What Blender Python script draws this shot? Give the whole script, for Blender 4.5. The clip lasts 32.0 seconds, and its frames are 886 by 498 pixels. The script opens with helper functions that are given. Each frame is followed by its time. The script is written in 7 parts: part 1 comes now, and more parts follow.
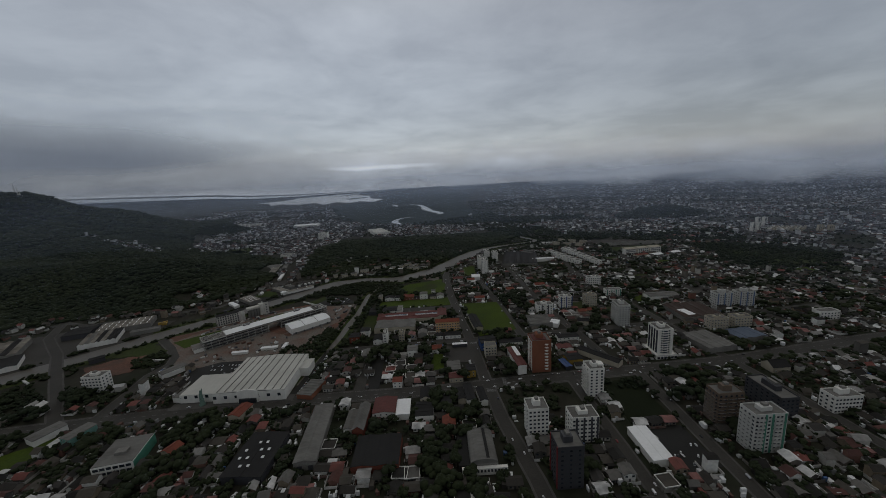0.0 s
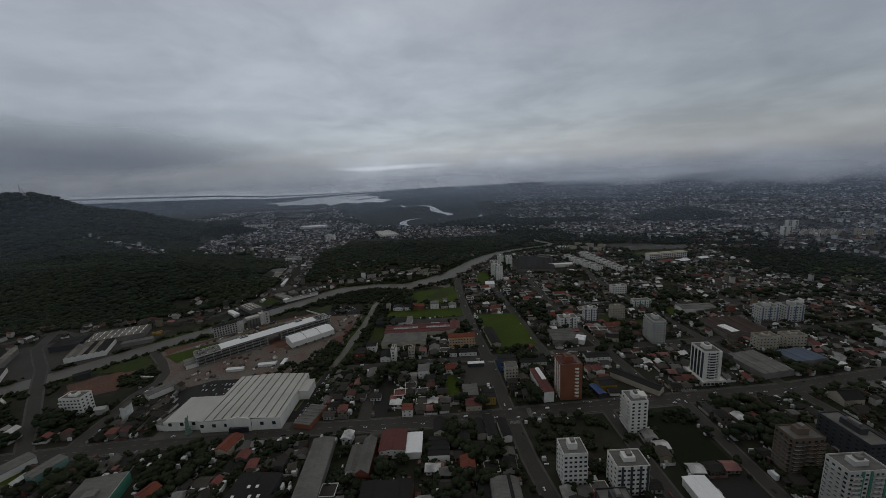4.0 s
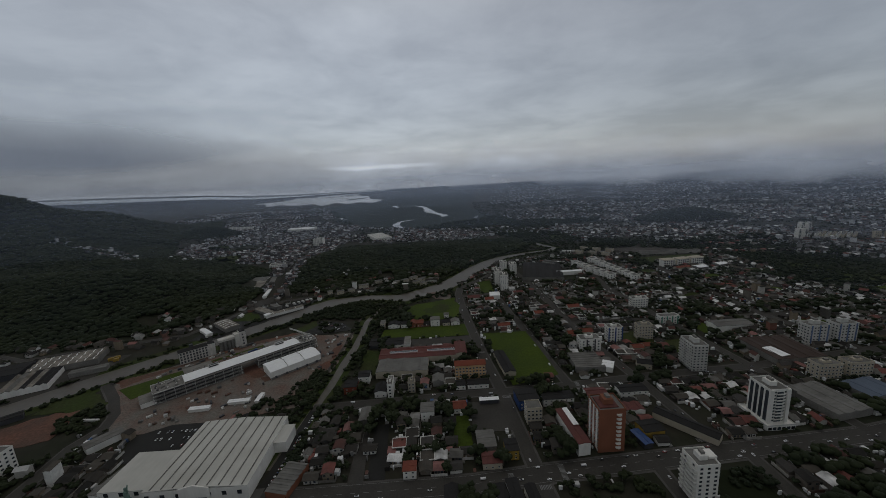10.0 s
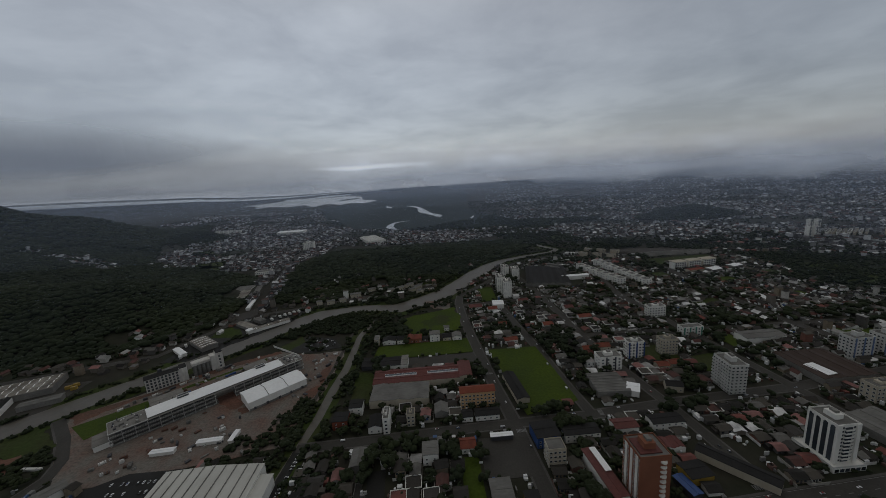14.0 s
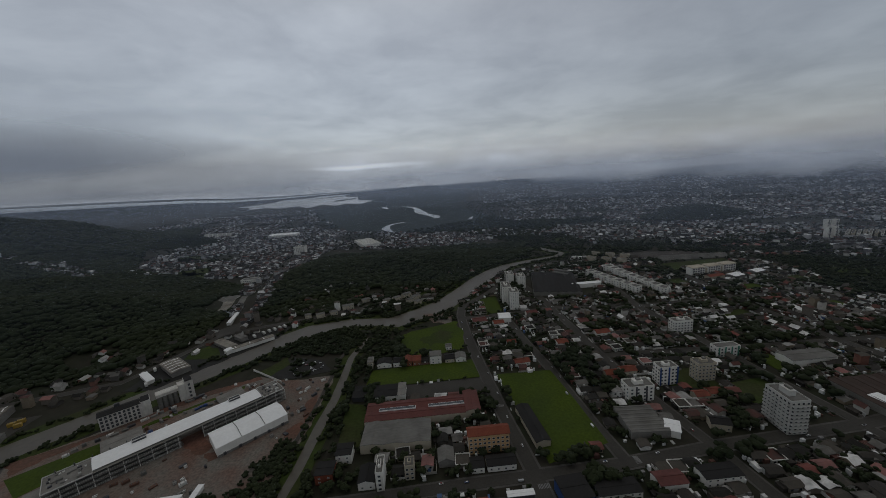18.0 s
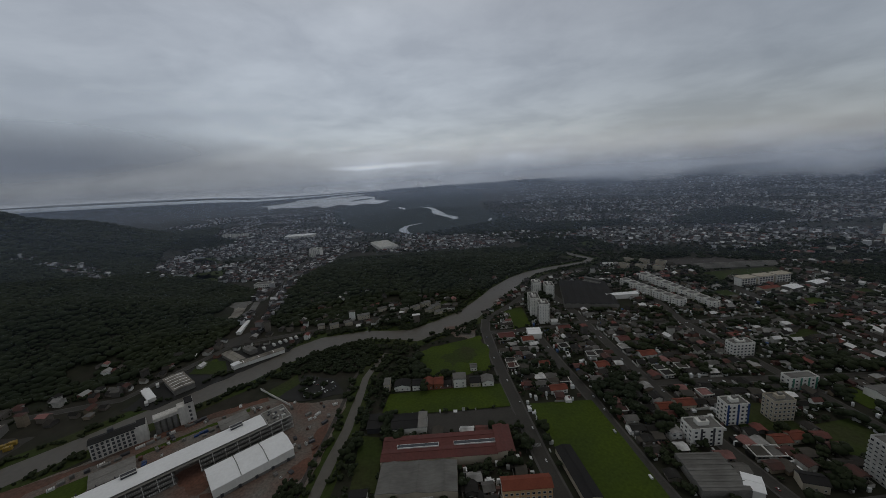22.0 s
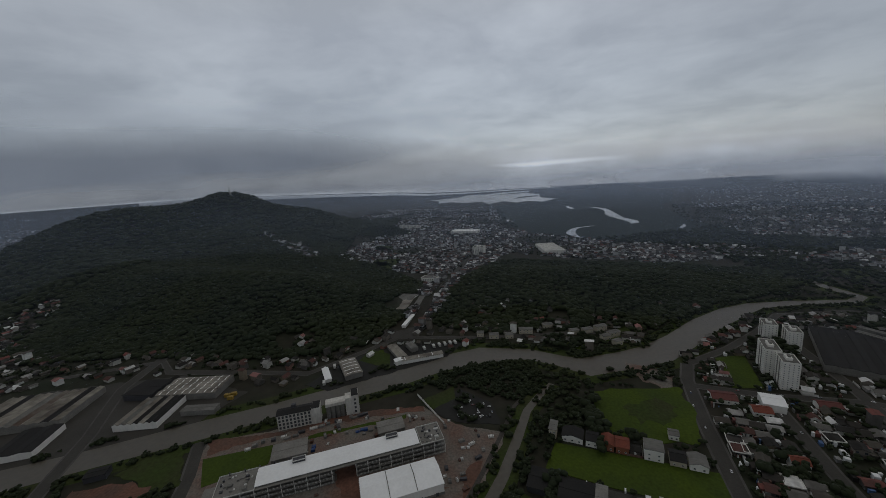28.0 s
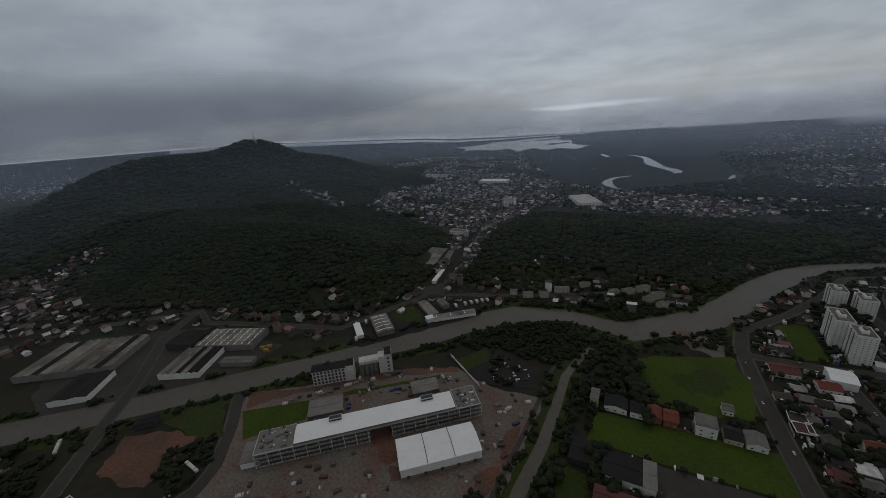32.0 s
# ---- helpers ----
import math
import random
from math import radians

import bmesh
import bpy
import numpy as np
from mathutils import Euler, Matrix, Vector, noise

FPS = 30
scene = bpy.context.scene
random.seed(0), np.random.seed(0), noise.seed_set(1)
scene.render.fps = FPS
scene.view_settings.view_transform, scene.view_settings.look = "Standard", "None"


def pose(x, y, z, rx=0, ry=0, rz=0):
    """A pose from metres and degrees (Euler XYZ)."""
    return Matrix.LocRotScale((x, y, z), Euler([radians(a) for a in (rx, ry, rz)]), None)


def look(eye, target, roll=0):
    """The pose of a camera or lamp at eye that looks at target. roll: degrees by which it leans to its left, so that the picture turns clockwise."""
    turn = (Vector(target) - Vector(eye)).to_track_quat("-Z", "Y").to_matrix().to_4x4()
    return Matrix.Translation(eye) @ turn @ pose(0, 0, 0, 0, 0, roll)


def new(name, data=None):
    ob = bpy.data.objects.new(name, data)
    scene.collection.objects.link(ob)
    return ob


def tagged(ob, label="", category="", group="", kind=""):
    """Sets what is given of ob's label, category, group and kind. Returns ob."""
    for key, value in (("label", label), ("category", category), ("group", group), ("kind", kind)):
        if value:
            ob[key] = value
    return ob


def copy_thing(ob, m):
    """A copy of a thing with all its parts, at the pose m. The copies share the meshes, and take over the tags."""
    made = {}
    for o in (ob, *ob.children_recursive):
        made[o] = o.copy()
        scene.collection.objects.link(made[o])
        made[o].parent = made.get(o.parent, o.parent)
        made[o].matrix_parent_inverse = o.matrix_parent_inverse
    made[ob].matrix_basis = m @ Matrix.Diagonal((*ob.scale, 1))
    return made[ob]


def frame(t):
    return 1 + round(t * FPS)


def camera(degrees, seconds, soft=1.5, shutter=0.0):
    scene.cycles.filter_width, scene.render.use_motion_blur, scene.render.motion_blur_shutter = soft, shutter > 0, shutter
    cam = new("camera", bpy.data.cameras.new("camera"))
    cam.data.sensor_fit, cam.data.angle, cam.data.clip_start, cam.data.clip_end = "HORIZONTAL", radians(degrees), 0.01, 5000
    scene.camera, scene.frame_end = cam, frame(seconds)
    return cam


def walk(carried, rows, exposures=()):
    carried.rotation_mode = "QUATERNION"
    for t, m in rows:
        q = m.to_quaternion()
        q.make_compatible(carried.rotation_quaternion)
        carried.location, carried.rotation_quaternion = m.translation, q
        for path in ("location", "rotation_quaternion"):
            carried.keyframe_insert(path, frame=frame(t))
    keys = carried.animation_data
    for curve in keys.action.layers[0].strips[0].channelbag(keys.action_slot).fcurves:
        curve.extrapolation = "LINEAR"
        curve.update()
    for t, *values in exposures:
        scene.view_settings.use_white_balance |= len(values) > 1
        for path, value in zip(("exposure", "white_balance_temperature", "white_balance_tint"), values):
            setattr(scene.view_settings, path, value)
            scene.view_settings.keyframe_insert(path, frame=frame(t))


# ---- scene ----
cam = camera(100.0, 32.0, soft=0.75)
PATH = [
    (0, (-30.707, 21.044, 181.688), (-30.671, 23.003, 181.285), -3.2),
    (1, (-30.941, 31.272, 181.898), (-30.933, 33.23, 181.495), -3.3),
    (2, (-32.606, 41.14, 182.091), (-32.609, 43.099, 181.688), -3.2),
    (3, (-34.613, 50.687, 182.16), (-34.621, 52.646, 181.759), -3.1),
    (6, (-40.035, 80.739, 181.048), (-40.029, 82.699, 180.651), -3.4),
    (7.5, (-42.747, 95.402, 181.634), (-42.734, 97.362, 181.237), -3.2),
    (9, (-45.332, 110.05, 182.429), (-45.303, 112.009, 182.027), -3.2),
    (10.5, (-48.051, 124.788, 182.994), (-48.009, 126.746, 182.59), -3.2),
    (12, (-49.478, 140.24, 183.591), (-49.425, 142.198, 183.185), -3.3),
    (13.5, (-51.261, 157.432, 183.154), (-51.195, 159.389, 182.745), -3.7),
    (17, (-52.873, 199.958, 184.067), (-52.784, 201.912, 183.654), -4.0),
    (18, (-53.611, 211.841, 184.12), (-53.524, 213.795, 183.706), -4.1),
    (19, (-55.373, 222.918, 184.579), (-55.287, 224.873, 184.163), -4.1),
    (20, (-56.491, 232.96, 185.099), (-56.416, 234.915, 184.684), -4.2),
    (21, (-57.99, 242.555, 185.391), (-57.936, 244.511, 184.977), -4.3),
    (22, (-59.873, 251.847, 185.945), (-59.871, 253.804, 185.534), -4.2),
    (23, (-61.897, 260.656, 186.362), (-61.99, 262.613, 185.957), -4.3),
    (24, (-64.182, 269.194, 186.865), (-64.407, 271.141, 186.469), -4.3),
    (25, (-67.48, 277.694, 187.527), (-67.857, 279.62, 187.14), -4.2),
    (25.5, (-69.5, 281.766, 187.726), (-69.966, 283.674, 187.347), -4.1),
    (26.5, (-74.346, 289.834, 188.239), (-74.983, 291.694, 187.871), -4.0),
    (28.5, (-85.385, 303.848, 189.665), (-86.231, 305.621, 189.288), -4.0),
    (29.5, (-90.834, 309.559, 190.166), (-91.718, 311.306, 189.76), -4.1),
    (30.5, (-95.57, 313.481, 190.855), (-96.476, 315.197, 190.372), -4.1),
    (31.5, (-99.719, 316.462, 191.553), (-100.633, 318.143, 190.97), -4.3),
    (32, (-101.351, 317.758, 191.732), (-102.265, 319.423, 191.105), -4.4),
]
walk(cam, [(t, look(e, a, r)) for t, e, a, r in PATH], exposures=((0, -1.3), (26.5, -1.3), (32, -1.4)))

# ---- world and sun: heavy overcast ----
world = bpy.data.worlds.new("overcast")
scene.world = world
world.use_nodes = True
wn, wl = world.node_tree.nodes, world.node_tree.links
wn.clear()


def wnode(kind, **values):
    n = wn.new(kind)
    for k, v in values.items():
        n.inputs[k].default_value = v
    return n


w_out = wn.new("ShaderNodeOutputWorld")
w_bg = wnode("ShaderNodeBackground", Strength=2.9)
w_co = wn.new("ShaderNodeTexCoord")
w_sep = wn.new("ShaderNodeSeparateXYZ")
wl.new(w_co.outputs["Generated"], w_sep.inputs[0])


def wmath(op, a, b=None, clamp=False):
    n = wn.new("ShaderNodeMath")
    n.operation, n.use_clamp = op, clamp
    for k, v in enumerate((a, b)):
        if v is None:
            continue
        if isinstance(v, (int, float)):
            n.inputs[k].default_value = v
        else:
            wl.new(v, n.inputs[k])
    return n.outputs[0]


up = wmath("MAXIMUM", w_sep.outputs["Z"], 0.0)
flat = wmath("ADD", up, 0.16)
w_com = wn.new("ShaderNodeCombineXYZ")
wl.new(wmath("DIVIDE", w_sep.outputs["X"], flat), w_com.inputs["X"])
wl.new(wmath("DIVIDE", w_sep.outputs["Y"], flat), w_com.inputs["Y"])
n_big = wnode("ShaderNodeTexNoise", Scale=1.05, Detail=7.0, Roughness=0.54, Distortion=0.3)
n_fine = wnode("ShaderNodeTexNoise", Scale=2.7, Detail=6.0, Roughness=0.55, Distortion=0.4)
wl.new(w_com.outputs[0], n_big.inputs["Vector"])
wl.new(w_com.outputs[0], n_fine.inputs["Vector"])
w_mix = wmath("ADD", wmath("MULTIPLY", n_big.outputs["Fac"], 0.72), wmath("MULTIPLY", n_fine.outputs["Fac"], 0.28))
w_ramp = wn.new("ShaderNodeValToRGB")
wl.new(w_mix, w_ramp.inputs[0])
e = w_ramp.color_ramp.elements
e[0].position, e[0].color = 0.40, (0.30, 0.324, 0.357, 1)
e[1].position, e[1].color = 0.61, (0.41, 0.44, 0.475, 1)
# clouds darker towards the horizon; unseen zenith dimmed and warmed to light the ground less
w_lift = wn.new("ShaderNodeValToRGB")
wl.new(up, w_lift.inputs[0])
el = w_lift.color_ramp.elements
el[0].position, el[0].color = 0.0, (0.74, 0.755, 0.78, 1)
el[1].position, el[1].color = 1.0, (0.60, 0.54, 0.46, 1)
for at, c in ((0.035, (0.80, 0.81, 0.825)), (0.10, (0.735, 0.745, 0.76)), (0.2, (0.72, 0.73, 0.745)), (0.34, (0.79, 0.79, 0.80)), (0.5, (0.83, 0.81, 0.78)), (0.72, (0.66, 0.61, 0.54))):
    q = el.new(at)
    q.color = (*c, 1)
# darker cloud to the sides, lighter over the bay
w_side = wn.new("ShaderNodeMapRange")
wl.new(wmath("ADD", w_sep.outputs["Y"], wmath("MULTIPLY", w_sep.outputs["X"], -0.58)), w_side.inputs["Value"])
w_side.inputs["From Min"].default_value, w_side.inputs["From Max"].default_value = 0.5, 1.05
w_side.inputs["To Min"].default_value, w_side.inputs["To Max"].default_value = 0.7, 1.1
w_mul0 = wn.new("ShaderNodeVectorMath")
w_mul0.operation = "SCALE"
wl.new(w_lift.outputs[0], w_mul0.inputs[0])
wl.new(w_side.outputs[0], w_mul0.inputs["Scale"])
w_mul = wn.new("ShaderNodeVectorMath")
w_mul.operation = "MULTIPLY"
wl.new(w_ramp.outputs[0], w_mul.inputs[0])
wl.new(w_mul0.outputs[0], w_mul.inputs[1])
w_sky = wn.new("ShaderNodeTexSky")
w_sky.sky_type, w_sky.sun_disc = "NISHITA", False
w_sky.sun_elevation, w_sky.sun_rotation = radians(48), radians(20)
w_add = wn.new("ShaderNodeMix")
w_add.data_type = "RGBA"
w_add.blend_type = "ADD"
w_add.inputs[0].default_value = 0.01
wl.new(w_mul.outputs[0], w_add.inputs[6])
wl.new(w_sky.outputs[0], w_add.inputs[7])
wl.new(w_add.outputs[2], w_bg.inputs[0])
wl.new(w_bg.outputs[0], w_out.inputs[0])

sun = new("sun", bpy.data.lights.new("sun", "SUN"))
sun.data.energy, sun.data.angle, sun.data.color = 0.5, radians(40), (1.0, 0.97, 0.93)
sun.matrix_world = look((0, 0, 400), (-40, -110, 0))


# ---- materials ----
def material(name, color, rough=0.8, metal=0.0, vary=0.0, scale=0.2, fine=2.0, stain=0.25, stain_color=None, bump=0.0, island=False, object_vary=0.0, palette=None, detail_stretch=None, grain=0.32):
    """A surface with a base colour, large stains, fine grain and, if wanted, a palette that changes from piece to piece."""
    m = bpy.data.materials.new(name)
    m.use_nodes = True
    n, l = m.node_tree.nodes, m.node_tree.links
    b = n["Principled BSDF"]
    b.inputs["Roughness"].default_value, b.inputs["Metallic"].default_value = rough, metal
    if rough > 0.6:
        b.inputs["Specular IOR Level"].default_value = 0.2
    geo = n.new("ShaderNodeNewGeometry")
    info = n.new("ShaderNodeObjectInfo")
    rnd = geo.outputs["Random Per Island"] if island else info.outputs["Random"]
    if palette:
        ramp = n.new("ShaderNodeValToRGB")
        ramp.color_ramp.interpolation = "CONSTANT"
        el = ramp.color_ramp.elements
        while len(el) < len(palette):
            el.new(0.5)
        for k, (at, c) in enumerate(palette):
            el[k].position, el[k].color = at, (*c, 1)
        l.new(rnd, ramp.inputs[0])
        base = ramp.outputs[0]
    else:
        rgb = n.new("ShaderNodeRGB")
        rgb.outputs[0].default_value = (*color, 1)
        base = rgb.outputs[0]
    pos = geo.outputs["Position"]
    if detail_stretch:
        mp = n.new("ShaderNodeMapping")
        mp.inputs["Scale"].default_value = detail_stretch
        l.new(pos, mp.inputs["Vector"])
        pos_f = mp.outputs[0]
    else:
        pos_f = pos
    n1 = n.new("ShaderNodeTexNoise")
    n1.inputs["Scale"].default_value, n1.inputs["Detail"].default_value = scale, 4
    l.new(pos, n1.inputs["Vector"])
    n2 = n.new("ShaderNodeTexNoise")
    n2.inputs["Scale"].default_value, n2.inputs["Detail"].default_value = fine, 3
    l.new(pos_f, n2.inputs["Vector"])
    r1 = n.new("ShaderNodeMapRange")
    r1.inputs["From Min"].default_value, r1.inputs["From Max"].default_value = 0.38, 0.68
    l.new(n1.outputs["Fac"], r1.inputs["Value"])
    dark = n.new("ShaderNodeMix")
    dark.data_type = "RGBA"
    dark.inputs[7].default_value = (*(stain_color or tuple(c * 0.5 for c in color)), 1)
    l.new(base, dark.inputs[6])
    amount = n.new("ShaderNodeMath")
    amount.operation = "MULTIPLY"
    amount.inputs[1].default_value = stain
    l.new(r1.outputs[0], amount.inputs[0])
    l.new(amount.outputs[0], dark.inputs[0])
    gain = n.new("ShaderNodeMapRange")
    gain.inputs["To Min"].default_value, gain.inputs["To Max"].default_value = 1 - grain - vary, 1 + grain + vary
    l.new(n2.outputs["Fac"], gain.inputs["Value"])
    out = gain.outputs[0]
    if object_vary:
        ov = n.new("ShaderNodeMapRange")
        ov.inputs["To Min"].default_value, ov.inputs["To Max"].default_value = 1 - object_vary, 1 + object_vary
        l.new(rnd, ov.inputs["Value"])
        mm = n.new("ShaderNodeMath")
        mm.operation = "MULTIPLY"
        l.new(out, mm.inputs[0])
        l.new(ov.outputs[0], mm.inputs[1])
        out = mm.outputs[0]
    sc = n.new("ShaderNodeVectorMath")
    sc.operation = "SCALE"
    l.new(dark.outputs[2], sc.inputs[0])
    l.new(out, sc.inputs["Scale"])
    l.new(sc.outputs[0], b.inputs["Base Color"])
    if bump:
        bp = n.new("ShaderNodeBump")
        bp.inputs["Strength"].default_value, bp.inputs["Distance"].default_value = bump, 0.3
        l.new(n2.outputs["Fac"], bp.inputs["Height"])
        l.new(bp.outputs[0], b.inputs["Normal"])
    return m


M_GROUND = material("damp_ground", (0.031, 0.028, 0.0195), 0.9, scale=0.014, fine=0.12, stain=0.9, stain_color=(0.016, 0.022, 0.009), vary=0.2)
M_ASPHALT = material("asphalt", (0.054, 0.05, 0.043), 0.75, scale=0.05, fine=0.9, stain=0.5, stain_color=(0.034, 0.032, 0.028))
M_ASPHALT_DARK = material("dark_asphalt", (0.0215, 0.021, 0.0185), 0.7, scale=0.04, fine=0.8, stain=0.4)
M_PAVING = material("concrete_paving", (0.095, 0.09, 0.082), 0.85, scale=0.08, fine=1.2, stain=0.6, stain_color=(0.05, 0.047, 0.042))
M_GRASS = material("grass", (0.052, 0.078, 0.006), 0.95, scale=0.03, fine=0.5, stain=0.85, stain_color=(0.036, 0.056, 0.009), vary=0.2, bump=0.3)
M_GRASS_ROUGH = material("rough_grass", (0.034, 0.052, 0.009), 0.95, scale=0.03, fine=0.4, stain=0.55, stain_color=(0.044, 0.04, 0.02), vary=0.25, bump=0.4)
M_DIRT = material("red_earth", (0.15, 0.075, 0.052), 0.95, scale=0.04, fine=0.5, stain=0.7, stain_color=(0.07, 0.056, 0.046), vary=0.25, bump=0.3)
M_GRAVEL = material("gravel_yard", (0.075, 0.068, 0.06), 0.95, scale=0.04, fine=0.7, stain=0.6, stain_color=(0.045, 0.038, 0.034), vary=0.2)
M_LEAF = material("foliage", (0.0235, 0.0305, 0.012), 0.9, scale=0.011, fine=0.35, stain=0.85, stain_color=(0.0155, 0.0225, 0.0115), vary=0.05, bump=0.0, island=True, object_vary=0.12)
M_MANGROVE = material("mangrove_canopy", (0.02, 0.03, 0.026), 0.95, scale=0.006, fine=0.12, stain=0.6, stain_color=(0.016, 0.025, 0.018), vary=0.2, bump=0.5)
M_FLOOR = material("forest_floor", (0.012, 0.017, 0.005), 0.95, scale=0.02, fine=0.3, stain=0.5)
M_SITE = material("site_ground", (0.16, 0.146, 0.126), 0.95, scale=0.045, fine=0.6, stain=0.75, stain_color=(0.15, 0.076, 0.054), vary=0.3, bump=0.3)
M_OLD_PLASTER = material("old_plaster", (0.6, 0.58, 0.53), 0.9, scale=0.15, fine=0.8, stain=0.6, stain_color=(0.33, 0.3, 0.26), detail_stretch=(1, 1, 0.2))
M_BARK = material("bark", (0.09, 0.075, 0.06), 0.9, scale=1.0, fine=6.0)
M_WHITE = material("white_render", (0.78, 0.76, 0.70), 0.8, scale=0.12, fine=1.0, stain=0.35, stain_color=(0.5, 0.48, 0.44), detail_stretch=(1, 1, 0.2), grain=0.1)
M_CREAM = material("cream_render", (0.46, 0.41, 0.32), 0.8, scale=0.12, fine=1.0, stain=0.35, stain_color=(0.28, 0.24, 0.18), detail_stretch=(1, 1, 0.2), grain=0.1)
M_CONCRETE = material("concrete", (0.22, 0.21, 0.19), 0.9, scale=0.1, fine=0.9, stain=0.5, stain_color=(0.12, 0.115, 0.1))
M_BRICK = material("red_brick", (0.25, 0.1, 0.058), 0.9, scale=0.1, fine=3.0, stain=0.3, stain_color=(0.14, 0.055, 0.034), grain=0.1)
M_DARK = material("dark_render", (0.05, 0.05, 0.055), 0.6, scale=0.2, fine=1.5)
M_GLASS = material("window_glass", (0.035, 0.042, 0.05), 0.12, scale=0.5, fine=1.0, object_vary=0.5, grain=0.1)
M_FRAME = material("white_metal", (0.57, 0.56, 0.52), 0.5, scale=0.3, fine=2.0, grain=0.1)
M_ROOF_WHITE = material("white_metal_roof", (0.86, 0.86, 0.84), 0.6, scale=0.05, fine=0.6, stain=0.25, stain_color=(0.62, 0.61, 0.58), grain=0.1)
M_ROOF_MALL = material("weathered_metal_roof", (0.52, 0.51, 0.46), 0.7, scale=0.045, fine=0.5, stain=0.55, stain_color=(0.36, 0.35, 0.31), detail_stretch=(1, 0.15, 1), grain=0.1)
M_ROOF_GREY = material("grey_fibre_roof", (0.17, 0.165, 0.15), 0.85, scale=0.08, fine=0.8, stain=0.6, stain_color=(0.085, 0.08, 0.072), detail_stretch=(0.3, 1, 1))
M_ROOF_DARK = material("dark_roof", (0.025, 0.024, 0.023), 0.85, scale=0.08, fine=0.9, stain=0.4)
M_ROOF_RED = material("red_tile_roof", (0.2, 0.06, 0.038), 0.85, scale=0.2, fine=1.5, stain=0.5, stain_color=(0.09, 0.036, 0.028))
M_ROOF_MAROON = material("maroon_metal_roof", (0.13, 0.045, 0.038), 0.7, scale=0.06, fine=0.6, stain=0.5, stain_color=(0.085, 0.038, 0.033))
M_ORANGE = material("orange_tile_roof", (0.2, 0.058, 0.034), 0.85, scale=0.2, fine=1.5, stain=0.3)
M_YELLOW = material("yellow_paint", (0.34, 0.22, 0.035), 0.6)
M_BLUE = material("blue_sheet", (0.02, 0.06, 0.19), 0.6)
M_GREENB = material("green_cladding", (0.06, 0.22, 0.15), 0.6)
M_MARK = material("road_paint", (0.2, 0.2, 0.19), 0.8, stain=0.6, stain_color=(0.2, 0.2, 0.2))
ROOFS = [(0.0, (0.02, 0.0185, 0.016)), (0.24, (0.042, 0.037, 0.031)), (0.42, (0.078, 0.069, 0.056)), (0.55, (0.1, 0.046, 0.038)), (0.63, (0.15, 0.142, 0.128)), (0.73, (0.055, 0.05, 0.045)), (0.79, (0.19, 0.068, 0.055)), (0.84, (0.27, 0.13, 0.115)), (0.87, (0.33, 0.32, 0.3)), (0.93, (0.72, 0.71, 0.68))]
WALLS = [(0.0, (0.5, 0.48, 0.43)), (0.22, (0.15, 0.13, 0.105)), (0.45, (0.74, 0.73, 0.68)), (0.62, (0.22, 0.175, 0.12)), (0.78, (0.08, 0.074, 0.066)), (0.93, (0.2, 0.09, 0.065))]
M_HOUSE_ROOF = material("house_roof_tiles", (0.1, 0.08, 0.07), 0.85, scale=0.15, fine=1.2, stain=0.6, stain_color=(0.04, 0.038, 0.034), palette=ROOFS)
M_HOUSE_WALL = material("house_wall_paint", (0.45, 0.42, 0.38), 0.85, scale=0.3, fine=1.5, stain=0.4, palette=WALLS)
M_PLOT_ROOF = material("plot_roof_tiles", (0.1, 0.08, 0.07), 0.85, scale=0.05, fine=0.5, stain=0.4, stain_color=(0.03, 0.028, 0.025), palette=ROOFS, island=True)
M_PLOT_WALL = material("plot_wall_paint", (0.45, 0.42, 0.38), 0.85, scale=0.05, fine=0.5, stain=0.3, palette=WALLS, island=True)
FAR_ROOFS = [(0.0, (0.022, 0.022, 0.022)), (0.33, (0.055, 0.052, 0.05)), (0.53, (0.1, 0.058, 0.048)), (0.63, (0.15, 0.148, 0.145)), (0.76, (0.28, 0.28, 0.28)), (0.86, (0.14, 0.066, 0.053)), (0.91, (0.72, 0.72, 0.71))]
FAR_WALLS = [(0.0, (0.52, 0.52, 0.52)), (0.3, (0.24, 0.23, 0.22)), (0.55, (0.66, 0.66, 0.66)), (0.75, (0.12, 0.12, 0.12))]
M_FAR_ROOF = material("far_roof_tiles", (0.1, 0.08, 0.07), 0.85, scale=0.05, fine=0.5, stain=0.3, stain_color=(0.06, 0.055, 0.05), palette=FAR_ROOFS, island=True)
M_FAR_WALL = material("far_wall_paint", (0.45, 0.42, 0.38), 0.85, scale=0.05, fine=0.5, stain=0.2, palette=FAR_WALLS, island=True)
CLUTTER = [(0.0, (0.74, 0.74, 0.72)), (0.38, (0.2, 0.195, 0.185)), (0.52, (0.5, 0.5, 0.48)), (0.75, (0.12, 0.06, 0.045)), (0.9, (0.06, 0.12, 0.25)), (0.93, (0.75, 0.75, 0.73))]
M_CLUTTER = material("sheet_metal", (0.4, 0.4, 0.4), 0.7, palette=CLUTTER, island=True, stain=0.2)
CARS = [(0.0, (0.75, 0.75, 0.75)), (0.56, (0.4, 0.41, 0.42)), (0.7, (0.02, 0.02, 0.022)), (0.88, (0.2, 0.02, 0.02)), (0.92, (0.03, 0.06, 0.15)), (0.95, (0.7, 0.7, 0.68))]
M_CAR = material("car_paint", (0.4, 0.4, 0.4), 0.35, palette=CARS, stain=0.05, grain=0.1)
M_GARDEN_WALL = material("garden_wall", (0.5, 0.48, 0.44), 0.9, scale=0.3, fine=1.0, stain=0.4, palette=[(0.0, (0.62, 0.6, 0.56)), (0.45, (0.16, 0.145, 0.125)), (0.7, (0.36, 0.34, 0.3)), (0.9, (0.12, 0.06, 0.045))], island=True)
